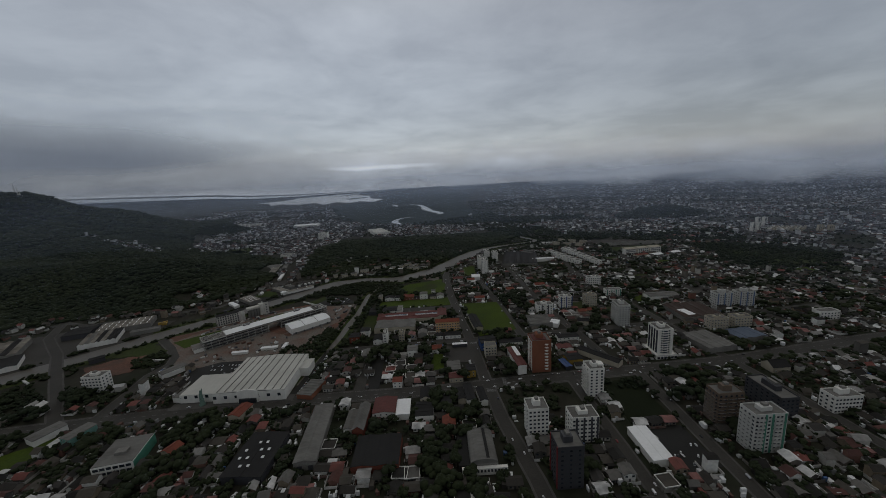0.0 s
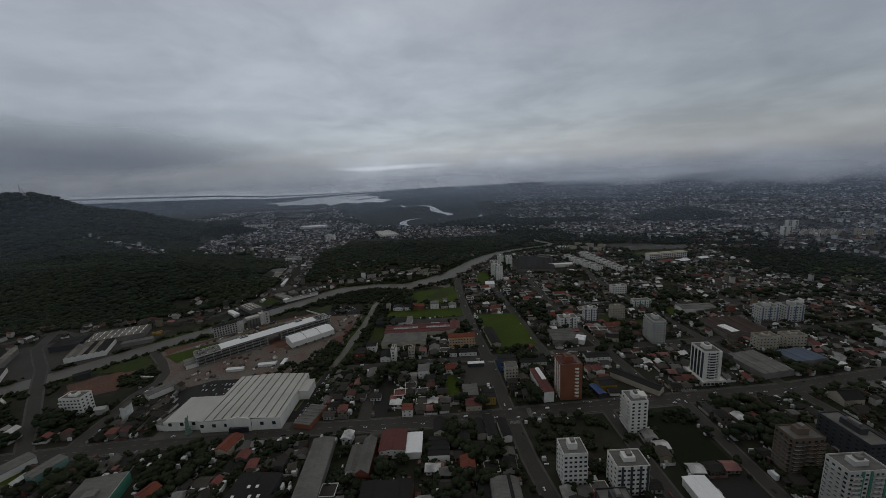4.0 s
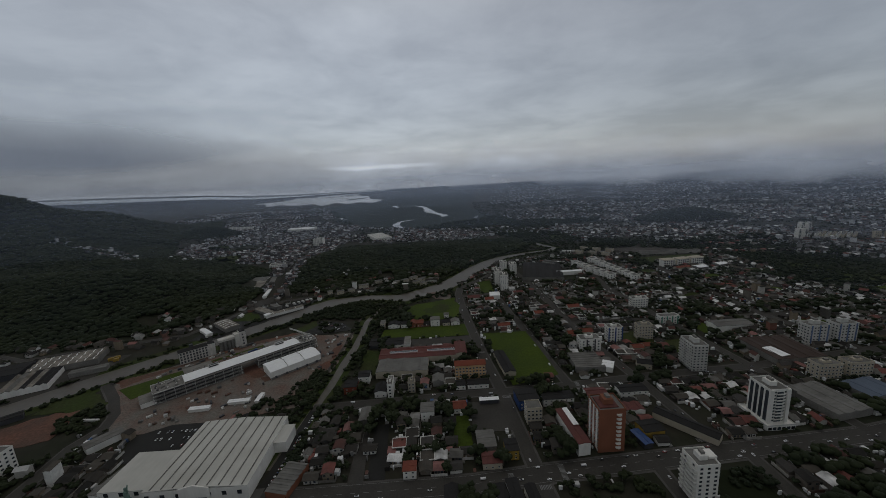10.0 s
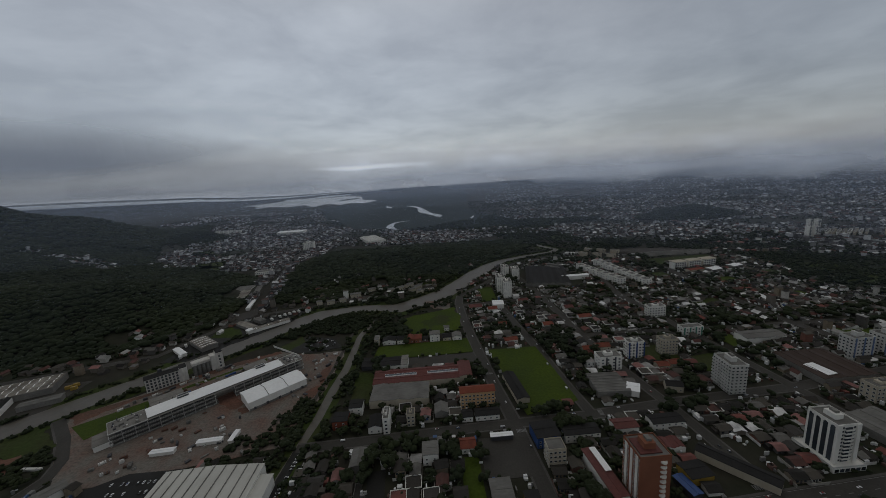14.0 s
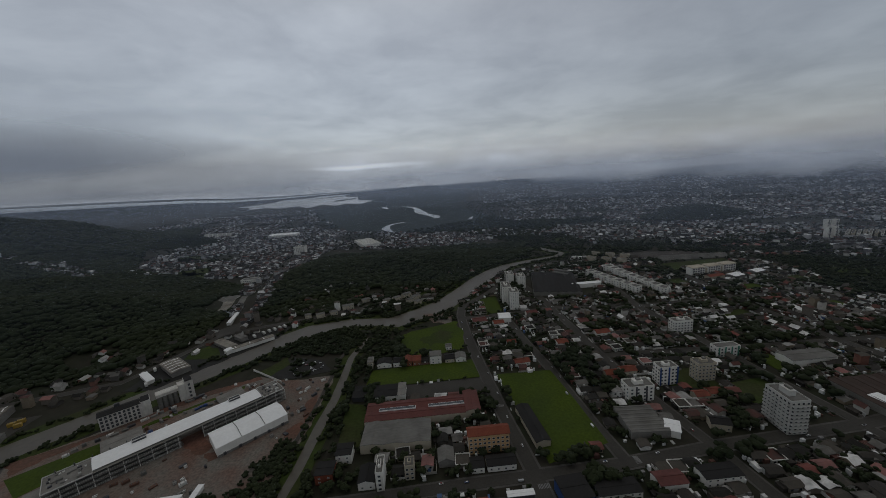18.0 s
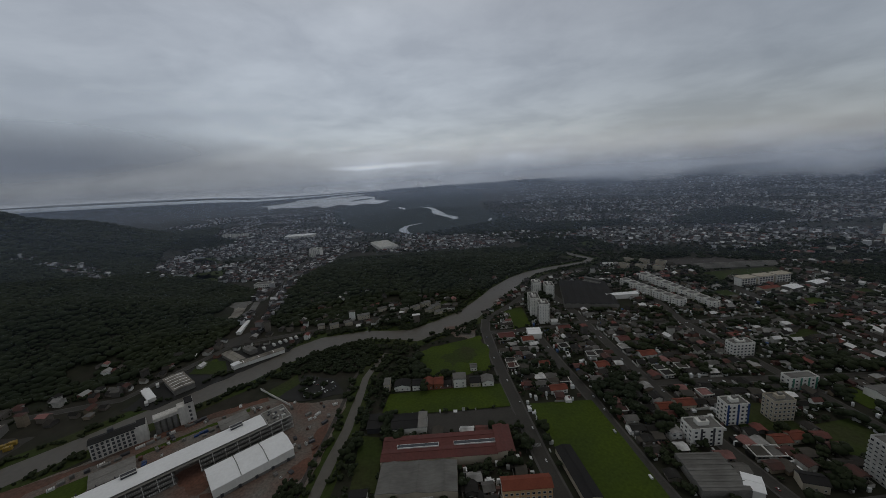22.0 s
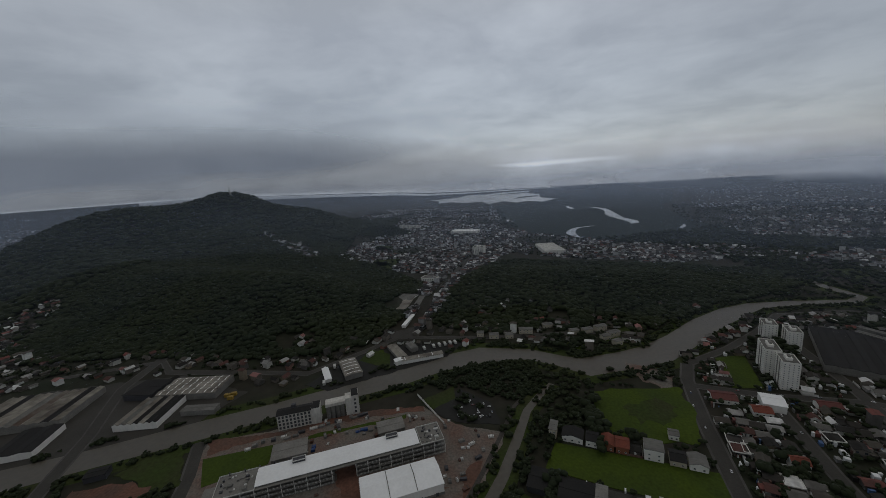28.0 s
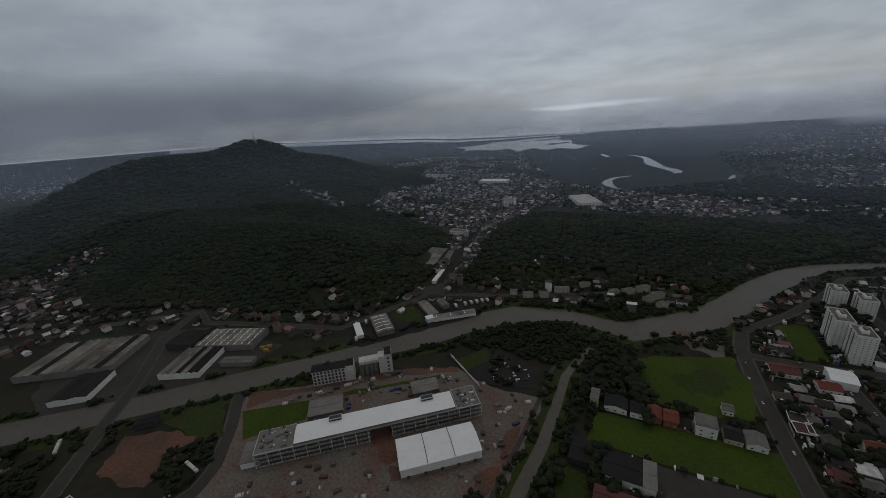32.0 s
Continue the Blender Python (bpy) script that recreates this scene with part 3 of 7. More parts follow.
def haze_sheet_material(thick, west, east, capped, level, ends):
    """Thin lit sheet that stands in for distance haze: mostly clear, thicker with height and towards the east, broken
    by wisps.
    """
    m = bpy.data.materials.new("mist")
    m.use_nodes = True
    n, l = m.node_tree.nodes, m.node_tree.links
    n.clear()
    out, mixs, both = n.new("ShaderNodeOutputMaterial"), n.new("ShaderNodeMixShader"), n.new("ShaderNodeMixShader")
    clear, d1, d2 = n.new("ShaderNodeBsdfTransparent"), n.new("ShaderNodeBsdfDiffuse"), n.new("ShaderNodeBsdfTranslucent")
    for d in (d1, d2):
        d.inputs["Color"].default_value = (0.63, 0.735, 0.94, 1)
    l.new(d1.outputs[0], both.inputs[1])
    l.new(d2.outputs[0], both.inputs[2])
    geo, sep, nz, mp = n.new("ShaderNodeNewGeometry"), n.new("ShaderNodeSeparateXYZ"), n.new("ShaderNodeTexNoise"), n.new("ShaderNodeMapping")
    l.new(geo.outputs["Position"], sep.inputs[0])
    mp.inputs["Scale"].default_value = (0.002, 0.002, 0.008)
    nz.inputs["Scale"].default_value, nz.inputs["Detail"].default_value = 1.0, 5
    l.new(geo.outputs["Position"], mp.inputs["Vector"])
    l.new(mp.outputs[0], nz.inputs["Vector"])
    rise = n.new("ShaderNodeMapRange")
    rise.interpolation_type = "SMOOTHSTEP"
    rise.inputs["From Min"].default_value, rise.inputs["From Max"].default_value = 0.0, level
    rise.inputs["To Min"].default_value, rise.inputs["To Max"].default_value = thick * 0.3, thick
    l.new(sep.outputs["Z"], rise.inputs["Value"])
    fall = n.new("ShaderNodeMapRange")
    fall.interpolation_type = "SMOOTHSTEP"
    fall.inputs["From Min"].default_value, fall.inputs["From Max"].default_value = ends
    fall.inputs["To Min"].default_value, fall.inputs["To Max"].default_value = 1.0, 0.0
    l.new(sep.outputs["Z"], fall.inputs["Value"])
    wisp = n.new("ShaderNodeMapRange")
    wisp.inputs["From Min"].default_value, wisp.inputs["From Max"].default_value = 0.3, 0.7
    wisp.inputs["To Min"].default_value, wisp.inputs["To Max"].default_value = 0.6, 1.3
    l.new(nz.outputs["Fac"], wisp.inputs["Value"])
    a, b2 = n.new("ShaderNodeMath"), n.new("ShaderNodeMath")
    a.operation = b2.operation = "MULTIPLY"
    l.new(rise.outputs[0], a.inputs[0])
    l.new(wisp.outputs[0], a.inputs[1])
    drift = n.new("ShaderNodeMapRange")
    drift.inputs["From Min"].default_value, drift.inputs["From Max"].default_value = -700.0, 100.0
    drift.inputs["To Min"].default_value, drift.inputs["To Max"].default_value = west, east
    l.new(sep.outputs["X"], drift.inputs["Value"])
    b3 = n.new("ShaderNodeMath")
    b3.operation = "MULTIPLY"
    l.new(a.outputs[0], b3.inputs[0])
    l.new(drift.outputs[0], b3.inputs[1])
    def calc(op, u, v, clamp=False):
        q = n.new("ShaderNodeMath")
        q.operation, q.use_clamp = op, clamp
        for k, s in enumerate((u, v)):
            if isinstance(s, (int, float)):
                q.inputs[k].default_value = s
            else:
                l.new(s, q.inputs[k])
        return q.outputs[0]

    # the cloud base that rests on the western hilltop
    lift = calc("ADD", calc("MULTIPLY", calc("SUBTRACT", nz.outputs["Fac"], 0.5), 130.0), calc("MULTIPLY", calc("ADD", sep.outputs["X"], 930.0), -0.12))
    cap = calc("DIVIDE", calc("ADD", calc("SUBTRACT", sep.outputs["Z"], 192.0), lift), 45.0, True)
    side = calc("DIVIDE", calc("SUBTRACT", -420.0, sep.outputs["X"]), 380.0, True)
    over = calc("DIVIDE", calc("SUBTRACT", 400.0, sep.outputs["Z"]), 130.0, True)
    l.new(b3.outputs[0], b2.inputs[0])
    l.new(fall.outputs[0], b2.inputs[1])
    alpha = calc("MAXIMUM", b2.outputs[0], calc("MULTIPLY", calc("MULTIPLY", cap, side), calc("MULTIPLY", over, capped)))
    l.new(alpha, mixs.inputs[0])
    l.new(clear.outputs[0], mixs.inputs[1])
    l.new(both.outputs[0], mixs.inputs[2])
    l.new(mixs.outputs[0], out.inputs["Surface"])
    return m


# added see-through shells, bluish white, that imitate haze growing with distance
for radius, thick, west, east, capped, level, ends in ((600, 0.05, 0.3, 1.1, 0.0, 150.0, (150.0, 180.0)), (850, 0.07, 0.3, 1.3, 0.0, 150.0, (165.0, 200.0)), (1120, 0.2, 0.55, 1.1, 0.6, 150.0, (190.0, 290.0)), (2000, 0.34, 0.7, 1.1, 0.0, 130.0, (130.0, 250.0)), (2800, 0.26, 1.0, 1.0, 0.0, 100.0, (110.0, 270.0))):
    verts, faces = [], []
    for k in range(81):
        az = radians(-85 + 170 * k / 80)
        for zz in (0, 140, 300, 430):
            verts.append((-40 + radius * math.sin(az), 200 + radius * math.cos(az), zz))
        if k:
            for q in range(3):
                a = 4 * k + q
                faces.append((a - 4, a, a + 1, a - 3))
    mist = new("mist", mesh_from("mist", verts, faces, [haze_sheet_material(thick, west, east, capped, level, ends)]))
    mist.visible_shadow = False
    tagged(mist, "translucent sheet standing in for distance haze before the far quarters", "mist", kind="structure")

# ---- things: the larger buildings ----
def window_mesh(w, h, deep=0.16, frame_mat=None):
    """A window: a raised frame round a recessed dark pane, standing on the plane y = 0 and facing -y."""
    t = 0.14
    bm = bmesh.new()
    add_box(bm, -w / 2, w / 2, -deep, 0, 0, t)
    add_box(bm, -w / 2, w / 2, -deep, 0, h - t, h)
    add_box(bm, -w / 2, -w / 2 + t, -deep, 0, t, h - t)
    add_box(bm, w / 2 - t, w / 2, -deep, 0, t, h - t)
    k = len(bm.faces)
    add_box(bm, -w / 2 + t, w / 2 - t, -deep * 0.4, 0, t, h - t)
    bm.faces.ensure_lookup_table()
    for f in bm.faces[k:]:
        f.material_index = 1
    me = bpy.data.meshes.new("window")
    bm.to_mesh(me)
    bm.free()
    me.materials.append(frame_mat or M_FRAME)
    me.materials.append(M_GLASS)
    return me


WIN = {}


def windows_on(parent, w, d, z0, floors, fh, sides, size=(1.5, 1.35)):
    """A window for each bay and storey on the named sides; sides maps s, n, e, w to the number of bays."""
    if size not in WIN:
        WIN[size] = window_mesh(size[0], size[1], frame_mat=M_DARK if len(size) > 2 else None)
    for side, bays in sides.items():
        span, off, turn = {"s": (w, d / 2, 0), "n": (w, d / 2, 180), "e": (d, w / 2, 90), "w": (d, w / 2, -90)}[side]
        for f in range(floors):
            for b in range(bays):
                u = (b + 0.5) / bays * span - span / 2
                part("window", WIN[size], None, parent, at=pose(0, 0, 0, rz=turn) @ pose(u, -off, z0 + f * fh + 0.9))


def slab_block(name, cx, cy, w, d, floors, label, wall=None, rz=0, fh=2.95, base=0.0, sides=None, balcony=None, stripe=None, box_top=4.0, size=(1.8, 1.55), category="building", accent=None, group=""):
    """A block of flats: body, parapet, roof deck, roof house, windows, and balconies where it has them."""
    wall = wall or M_WHITE
    h = base + floors * fh + 0.5
    t = thing(name, pose(cx, cy, 0, rz=rz), label, category, group)
    part("wall", box(-w / 2, w / 2, -d / 2, d / 2, 0, h, 0.06), wall, t)
    part("parapet", parapet(-w / 2, w / 2, -d / 2, d / 2, h + 0.003, 1.0), wall, t)
    part("roof", box(-w / 2 + 0.26, w / 2 - 0.26, -d / 2 + 0.26, d / 2 - 0.26, h + 0.003, h + 0.15), M_ROOF_GREY, t, "grey weathered roof deck")
    if box_top:
        rh = part("roof_house", box(-w * 0.2, w * 0.16, -d * 0.2, d * 0.2, h + 0.15, h + box_top, 0.05), wall, t)
        part("tank", box(-w * 0.08, w * 0.08, -d * 0.12, d * 0.12, h + box_top, h + box_top + 1.5, 0.1), M_CONCRETE, rh)
    sides = {k: v for k, v in (sides or {"s": 5, "w": 4, "e": 4}).items() if not (k == "e" and cx > 20)}
    windows_on(t, w, d, base, floors, fh, sides, size)
    if stripe:
        for u in stripe[1]:
            s, x = stripe[0], u
            if s == "s":
                part("pilaster", box(x - 0.6, x + 0.6, -d / 2 - 0.35, -d / 2, 0.2, h + 0.6), accent or M_FRAME, t)
            else:
                q = w / 2 if s == "e" else -w / 2
                part("pilaster", box(min(q, q + math.copysign(0.35, q)), max(q, q + math.copysign(0.35, q)), x - 0.6, x + 0.6, 0.2, h + 0.6), accent or M_FRAME, t)
    if balcony:
        for side, u0, u1, deep in balcony:
            turn, off = {"s": (0, d / 2), "n": (180, d / 2), "e": (90, w / 2), "w": (-90, w / 2)}[side]
            for f in range(1, floors):
                b = part("balcony", box(u0, u1, -deep, 0, 0, 0.18), M_FRAME, t, at=pose(0, 0, 0, rz=turn) @ pose(0, -off, base + f * fh))
                bm = bmesh.new()
                add_box(bm, u0, u1, -deep, -deep + 0.12, 0.18, 1.1)
                add_box(bm, u0, u0 + 0.12, -deep + 0.12, 0, 0.18, 1.1)
                add_box(bm, u1 - 0.12, u1, -deep + 0.12, 0, 0.18, 1.1)
                part("railing", bm, wall, b)
    return t


def hall(name, cx, cy, w, d, h, rise, label, roof=None, wall=None, rz=0, along="x", bays=1, skylights=0, doors=0, category="warehouse", small=False):
    """A low industrial hall: walls, one or more pitched roofs side by side, ridge caps, doors."""
    roofs, wall = roof if isinstance(roof, list) else [roof or M_ROOF_GREY], wall or M_WHITE
    t = thing(name, pose(cx, cy, 0, rz=rz), label, category)
    for b in range(bays):
        if along == "x":
            y0, y1 = -d / 2 + b * d / bays, -d / 2 + (b + 1) * d / bays
            r = (-w / 2, w / 2, y0, y1)
        else:
            x0, x1 = -w / 2 + b * w / bays, -w / 2 + (b + 1) * w / bays
            r = (x0, x1, -d / 2, d / 2)
        part("wall", gable_walls(*r, h, rise, along), wall, t)
        roof = roofs[b % len(roofs)]
        rf = part("roof", gable(*r, h + 0.01, rise, 0.4 if bays == 1 else 0.0, along), roof, t)
        n = max(2, int((w if along == "x" else d) / 7))
        for k in range(n):
            u = (k + 0.5) / n - 0.5
            if skylights and k % skylights == 0:
                if along == "x":
                    part("skylight", gable(u * w - 0.5, u * w + 0.5, r[2] + 1, r[3] - 1, h + 0.12 + rise * 2 / (r[3] - r[2]), rise * (1 - 2 / (r[3] - r[2])), 0.0, "x", 0.2), M_ROOF_WHITE, rf)
                else:
                    part("skylight", gable(r[0] + 1, r[1] - 1, u * d - 0.5, u * d + 0.5, h + 0.12 + rise * 2 / (r[1] - r[0]), rise * (1 - 2 / (r[1] - r[0])), 0.0, "y", 0.2), M_ROOF_WHITE, rf)
        if along == "x":
            part("ridge_cap", box(-w / 2, w / 2, (y0 + y1) / 2 - 0.35, (y0 + y1) / 2 + 0.35, h + rise + 0.18, h + rise + 0.42), roof, rf)
        else:
            part("ridge_cap", box((x0 + x1) / 2 - 0.35, (x0 + x1) / 2 + 0.35, -d / 2, d / 2, h + rise + 0.18, h + rise + 0.42), roof, rf)
    if small:
        if "hall" not in WIN:
            WIN["hall"] = window_mesh(1.3, 1.2)
        for f in range(1 if h < 5.6 else 2):
            n = max(2, int(w / 4))
            for k in range(n):
                part("window", WIN["hall"], None, t, at=pose((k + 0.5) / n * w - w / 2, -d / 2, 1.2 + f * 2.9))
    for k in range(doors):
        u = (k + 0.5) / doors * w - w / 2
        part("door", box(u - 1.6, u + 1.6, -d / 2 - 0.12, -d / 2, 0, 3.6), M_DARK, t, "dark roller door")
    return t


# tower of white render with a glazed front on a low podium
t = slab_block("apartment_tower", 177.5, 346, 13.5, 17, 10, "tall white apartment tower with dark glazed bays on a podium", base=3.6, fh=2.35, sides={"s": 2, "w": 4, "e": 3}, balcony=[("s", -2.6, 2.6, 1.1)], box_top=3.2, size=(1.6, 1.5))
part("podium", box(-9.5, 10.5, -12, 13, 0, 3.3, 0.1), M_WHITE, t, "white podium")
part("podium_parapet", parapet(-9.5, 10.5, -12, 13, 3.303, 0.8), M_FRAME, t)
for k in range(4):
    part("glazed_strip", box(-6.95, -6.75, -7.4 + k * 4.0, -5.0 + k * 4.0, 4.4, 26.5), M_GLASS, t, "dark blue glazed strip")
part("glazed_bay", box(-2.2, 2.2, -8.7, -8.5, 4.2, 26.5), M_GLASS, t, "dark glazed balcony bay")
for k in range(2):
    part("side_pier", box(-6.9 + 11.4 * k, -4.5 + 11.4 * k, -9.2, -8.5, 3.4, 28.4), M_WHITE, t)
for k in range(6):
    part("shop_window", box(-8.6 + k * 3.2, -6.2 + k * 3.2, -12.15, -12, 0.5, 2.5), M_GLASS, t)
# red brick tower with a bowed stack of white balconies
t = slab_block("brick_tower", 58, 334, 17, 17, 10, "red brick apartment tower with white curved balconies and side strips", wall=M_BRICK, sides={"w": 5, "e": 4, "n": 4}, box_top=4.5)
for k in range(3):
    part("strip", box(-8.75, -8.5, -6.5 + k * 5.2, -4.4 + k * 5.2, 1.5, 29.5), M_WHITE, t, "white vertical wall strip")
for f in range(1, 10):
    bm = bmesh.new()
    bmesh.ops.create_cone(bm, cap_ends=True, segments=18, radius1=1.7, radius2=1.7, depth=0.9)
    bmesh.ops.translate(bm, vec=(4.2, -8.4, f * 2.95 + 0.5), verts=bm.verts[:])
    part("balcony", bm, M_WHITE, t, "white rounded balcony")
part("roof_cap", box(-7, 5, -6, 6, 30.2, 30.9, 0.1), M_ROOF_MAROON, t, "brown tiled roof deck")
# white tower with stacked wavy balconies
t = slab_block("white_tower", 89.5, 290.5, 12, 13, 9, "white apartment tower with rows of wavy balconies", fh=2.6, sides={"s": 3, "e": 3, "w": 2}, balcony=[("w", -6, -2.4, 1.1), ("w", -1.8, 1.8, 1.1), ("w", 2.4, 6, 1.1)], box_top=3.0)
part("stair_core", box(3, 7.5, -2, 4, 0, 25.5, 0.05), M_WHITE, t)
# green-glazed tower and its brown neighbour
slab_block("green_tower", 167, 222, 20, 12, 10, "pale tower with green glazing and white balcony stacks", wall=M_FRAME, sides={"s": 8, "w": 4, "e": 3}, fh=2.6, balcony=[("s", -9, -4.5, 1.2), ("s", 2, 6.5, 1.2), ("w", -4, 4, 1.2)], stripe=("s", (-3.4, 0.9, 8.6)), accent=M_GREENB, box_top=3.0)
slab_block("brown_tower", 163.5, 248.5, 18, 12, 9, "brown and beige balconied apartment tower", wall=material("brown_render", (0.16, 0.12, 0.09), 0.85, scale=0.1), size=(1.5, 1.4, "dark"), sides={"s": 5, "w": 4}, fh=2.6, balcony=[("s", -8.5, -3.4, 1.3), ("s", -2, 3, 1.3), ("s", 4.5, 8.6, 1.3), ("w", -5, 5, 1.2)])
slab_block("dark_office_block", 206, 258, 13, 30, 6, "black glazed office block", wall=M_DARK, sides={"s": 4, "w": 7}, fh=2.7, size=(1.9, 1.5, "dark"))
slab_block("grey_apartment_block", 32, 250, 14, 13, 7, "white and grey apartment block with side strip windows", sides={"s": 5, "w": 3, "e": 3})
slab_block("striped_apartment_block", 61, 242, 18, 13, 6, "white apartment block with dark bays and maroon roof", sides={"s": 7, "e": 4, "w": 3}, stripe=("s", (-6, -1, 4, 8)), accent=M_DARK, box_top=3.0)
t = slab_block("red_dark_tower", 38, 207, 15, 14, 9, "dark glazed tower with deep red edge strips", wall=M_DARK, size=(1.7, 1.5, "dark"), sides={"s": 3, "w": 4}, stripe=("w", (-6, 6)), accent=material("deep_red_paint", (0.22, 0.02, 0.02), 0.6))
slab_block("white_apartment_block", 252, 252, 20, 11, 4, "long white four-storey apartment block", sides={"s": 8, "w": 3})
slab_block("balcony_slab_tower", 177, 420, 12.5, 20, 9, "pale grey slab tower with continuous balconies", wall=M_FRAME, sides={"s": 4, "w": 7}, fh=2.6, balcony=[("w", -9.5, -1, 1.2), ("w", 1, 9.5, 1.2), ("s", -5.5, 5.5, 1.2)], rz=-4)
slab_block("blue_white_block", 134, 480, 15, 10, 5, "white and blue apartment block", sides={"s": 5, "w": 3, "e": 3}, stripe=("s", (-7, 0, 7)), accent=M_BLUE, box_top=2.5)
slab_block("tan_block", 166, 480, 15, 10, 5, "tan apartment block with white bands", wall=M_CREAM, sides={"s": 5, "w": 3}, box_top=2.5)
slab_block("white_flat_block", 208, 566, 20, 10, 4, "plain white four-storey block", sides={"s": 6, "w": 3}, box_top=2.0)
slab_block("green_trim_block", 212, 512, 22, 9, 3, "white low block with green trim", sides={"s": 7, "w": 2}, stripe=("s", (-9, -3, 3, 9)), accent=M_GREENB, box_top=0)
slab_block("dark_white_block", 101, 464, 20, 12, 4, "white block with dark window bays", sides={"s": 4, "w": 3}, stripe=("s", (-4, 4)), accent=M_DARK, box_top=3.0)
for k in range(2):
    slab_block("blue_grey_tower", 318 + 28 * k, 450, 20, 12, 6, "blue-grey and white apartment tower, one of a pair", wall=M_FRAME, sides={"s": 6, "w": 4}, stripe=("s", (-8, 0, 8)), accent=material("slate_blue_paint", (0.12, 0.17, 0.28), 0.7), group="pair of blue-grey towers")
for k in range(2):
    slab_block("tan_low_block", 268 + 26 * k, 392, 19, 11, 4, "tan four-storey apartment block with railings", wall=M_CREAM, sides={"s": 6, "w": 3}, box_top=2.0, group="tan low blocks")
# cluster of white towers beside the river lawn
for k, (cx, cy) in enumerate(((55, 672.5), (50.5, 698), (87, 757), (73, 773))):
    slab_block("white_housing_tower", cx, cy, 11.5, 18.5 if k != 1 else 25, 12 if k < 2 else 9, "tall plain white housing tower with small windows", sides={"s": 4, "w": 7}, size=(0.9, 0.85), fh=1.93, box_top=2.4, rz=-4, stripe=("w", (-3, 3)), accent=M_CONCRETE, group="white housing towers")
slab_block("old_corner_block", -354, 346, 18, 11, 5, "white four-storey corner block with balconies", sides={"s": 6, "w": 3, "e": 3}, balcony=[("s", -9, 9, 1.1)], box_top=2.5)
# orange-roofed block of flats
t = slab_block("orange_roof_block", -23, 427, 27, 9, 4, "white and orange four-storey flats with a tiled roof", wall=material("apricot_render", (0.55, 0.36, 0.19), 0.8, scale=0.1, grain=0.1), sides={"s": 9, "w": 2, "e": 2}, box_top=0)
part("tiled_roof", gable(-13.5, 13.5, -4.5, 4.5, 13.35, 2.2, 0.6), M_ORANGE, t, "orange tiled double-pitched roof")

# the large store: long ribbed white roof, white front with square windows
t = thing("store", pose(0, 0, 0), "large white superstore with a ribbed metal roof and car park", "store")
part("wall", box(-227, -166, 309, 372, 0, 9.5, 0.1), M_WHITE, t)
part("side_wing", box(-257, -227, 313, 346, 0, 7.5, 0.1), M_WHITE, t)
part("roof", gable(-227, -166, 309, 372, 9.52, 1.6, 0.2, "y", 0.3), M_ROOF_MALL, t, "weathered white ribbed metal roof")
part("wing_roof", box(-257, -227.1, 313, 346, 7.51, 7.8), M_ROOF_MALL, t)
part("loading_wing", box(-166, -158, 346, 364, 0, 8.0, 0.1), M_WHITE, t)
part("loading_roof", box(-166, -157.5, 345.5, 364.5, 8.01, 8.3), M_ROOF_MALL, t)
part("front_gable", gable_walls(-206, -188, 308.2, 309, 10.5, 2.0, "y"), M_WHITE, t)
for k in range(9):
    x = -223 + k * 6.7
    part("roof_seam", box(x - 0.25, x + 0.25, 309.5, 371.5, 9.5 + 1.6 * (1 - abs(x + 196.5) / 30.5), 10.25 + 1.6 * (1 - abs(x + 196.5) / 30.5)), M_ROOF_GREY, t, "dark roof seam")
for k in range(10):
    x = -252 + k * 9.0
    y = 313 if x < -228 else 309
    part("window", box(x - 1.3, x + 1.3, y - 0.15, y, 4.4, 7.0), M_GLASS, t)
part("entrance", box(-204, -190, 306.5, 308.2, 0, 4.2), M_GLASS, t, "glazed entrance")

bm = bmesh.new()
prof = [(2.6, 0), (2.6, 1.2), (1.9, 1.4), (1.6, 5.0), (2.0, 5.2), (1.3, 5.4), (1.5, 7.5), (1.15, 9.5), (1.3, 11.0), (0.6, 11.8), (0.75, 12.4), (0.6, 13.2), (0.15, 13.6)]
rings = [[bm.verts.new((r * math.cos(k * math.pi / 5), r * math.sin(k * math.pi / 5), z)) for k in range(10)] for r, z in prof]
for a, c in zip(rings, rings[1:]):
    for k in range(10):
        bm.faces.new((a[k], a[(k + 1) % 10], c[(k + 1) % 10], c[k]))
bm.faces.new(rings[-1])
arm = bmesh.ops.create_cone(bm, cap_ends=True, segments=8, radius1=0.4, radius2=0.3, depth=4.4)
bmesh.ops.transform(bm, matrix=Matrix.Translation((1.3, 0, 13.0)) @ Euler((0, 0.25, 0)).to_matrix().to_4x4(), verts=arm["verts"])
me = bpy.data.meshes.new("statue")
bm.to_mesh(me)
bm.free()
me.materials.append(material("verdigris", (0.16, 0.24, 0.2), 0.8, scale=0.5))
statue = new("statue", me)
statue.matrix_basis = pose(-236, 309, 0.3)
tagged(statue, "tall green weathered statue with raised arm on a plinth", "statue")

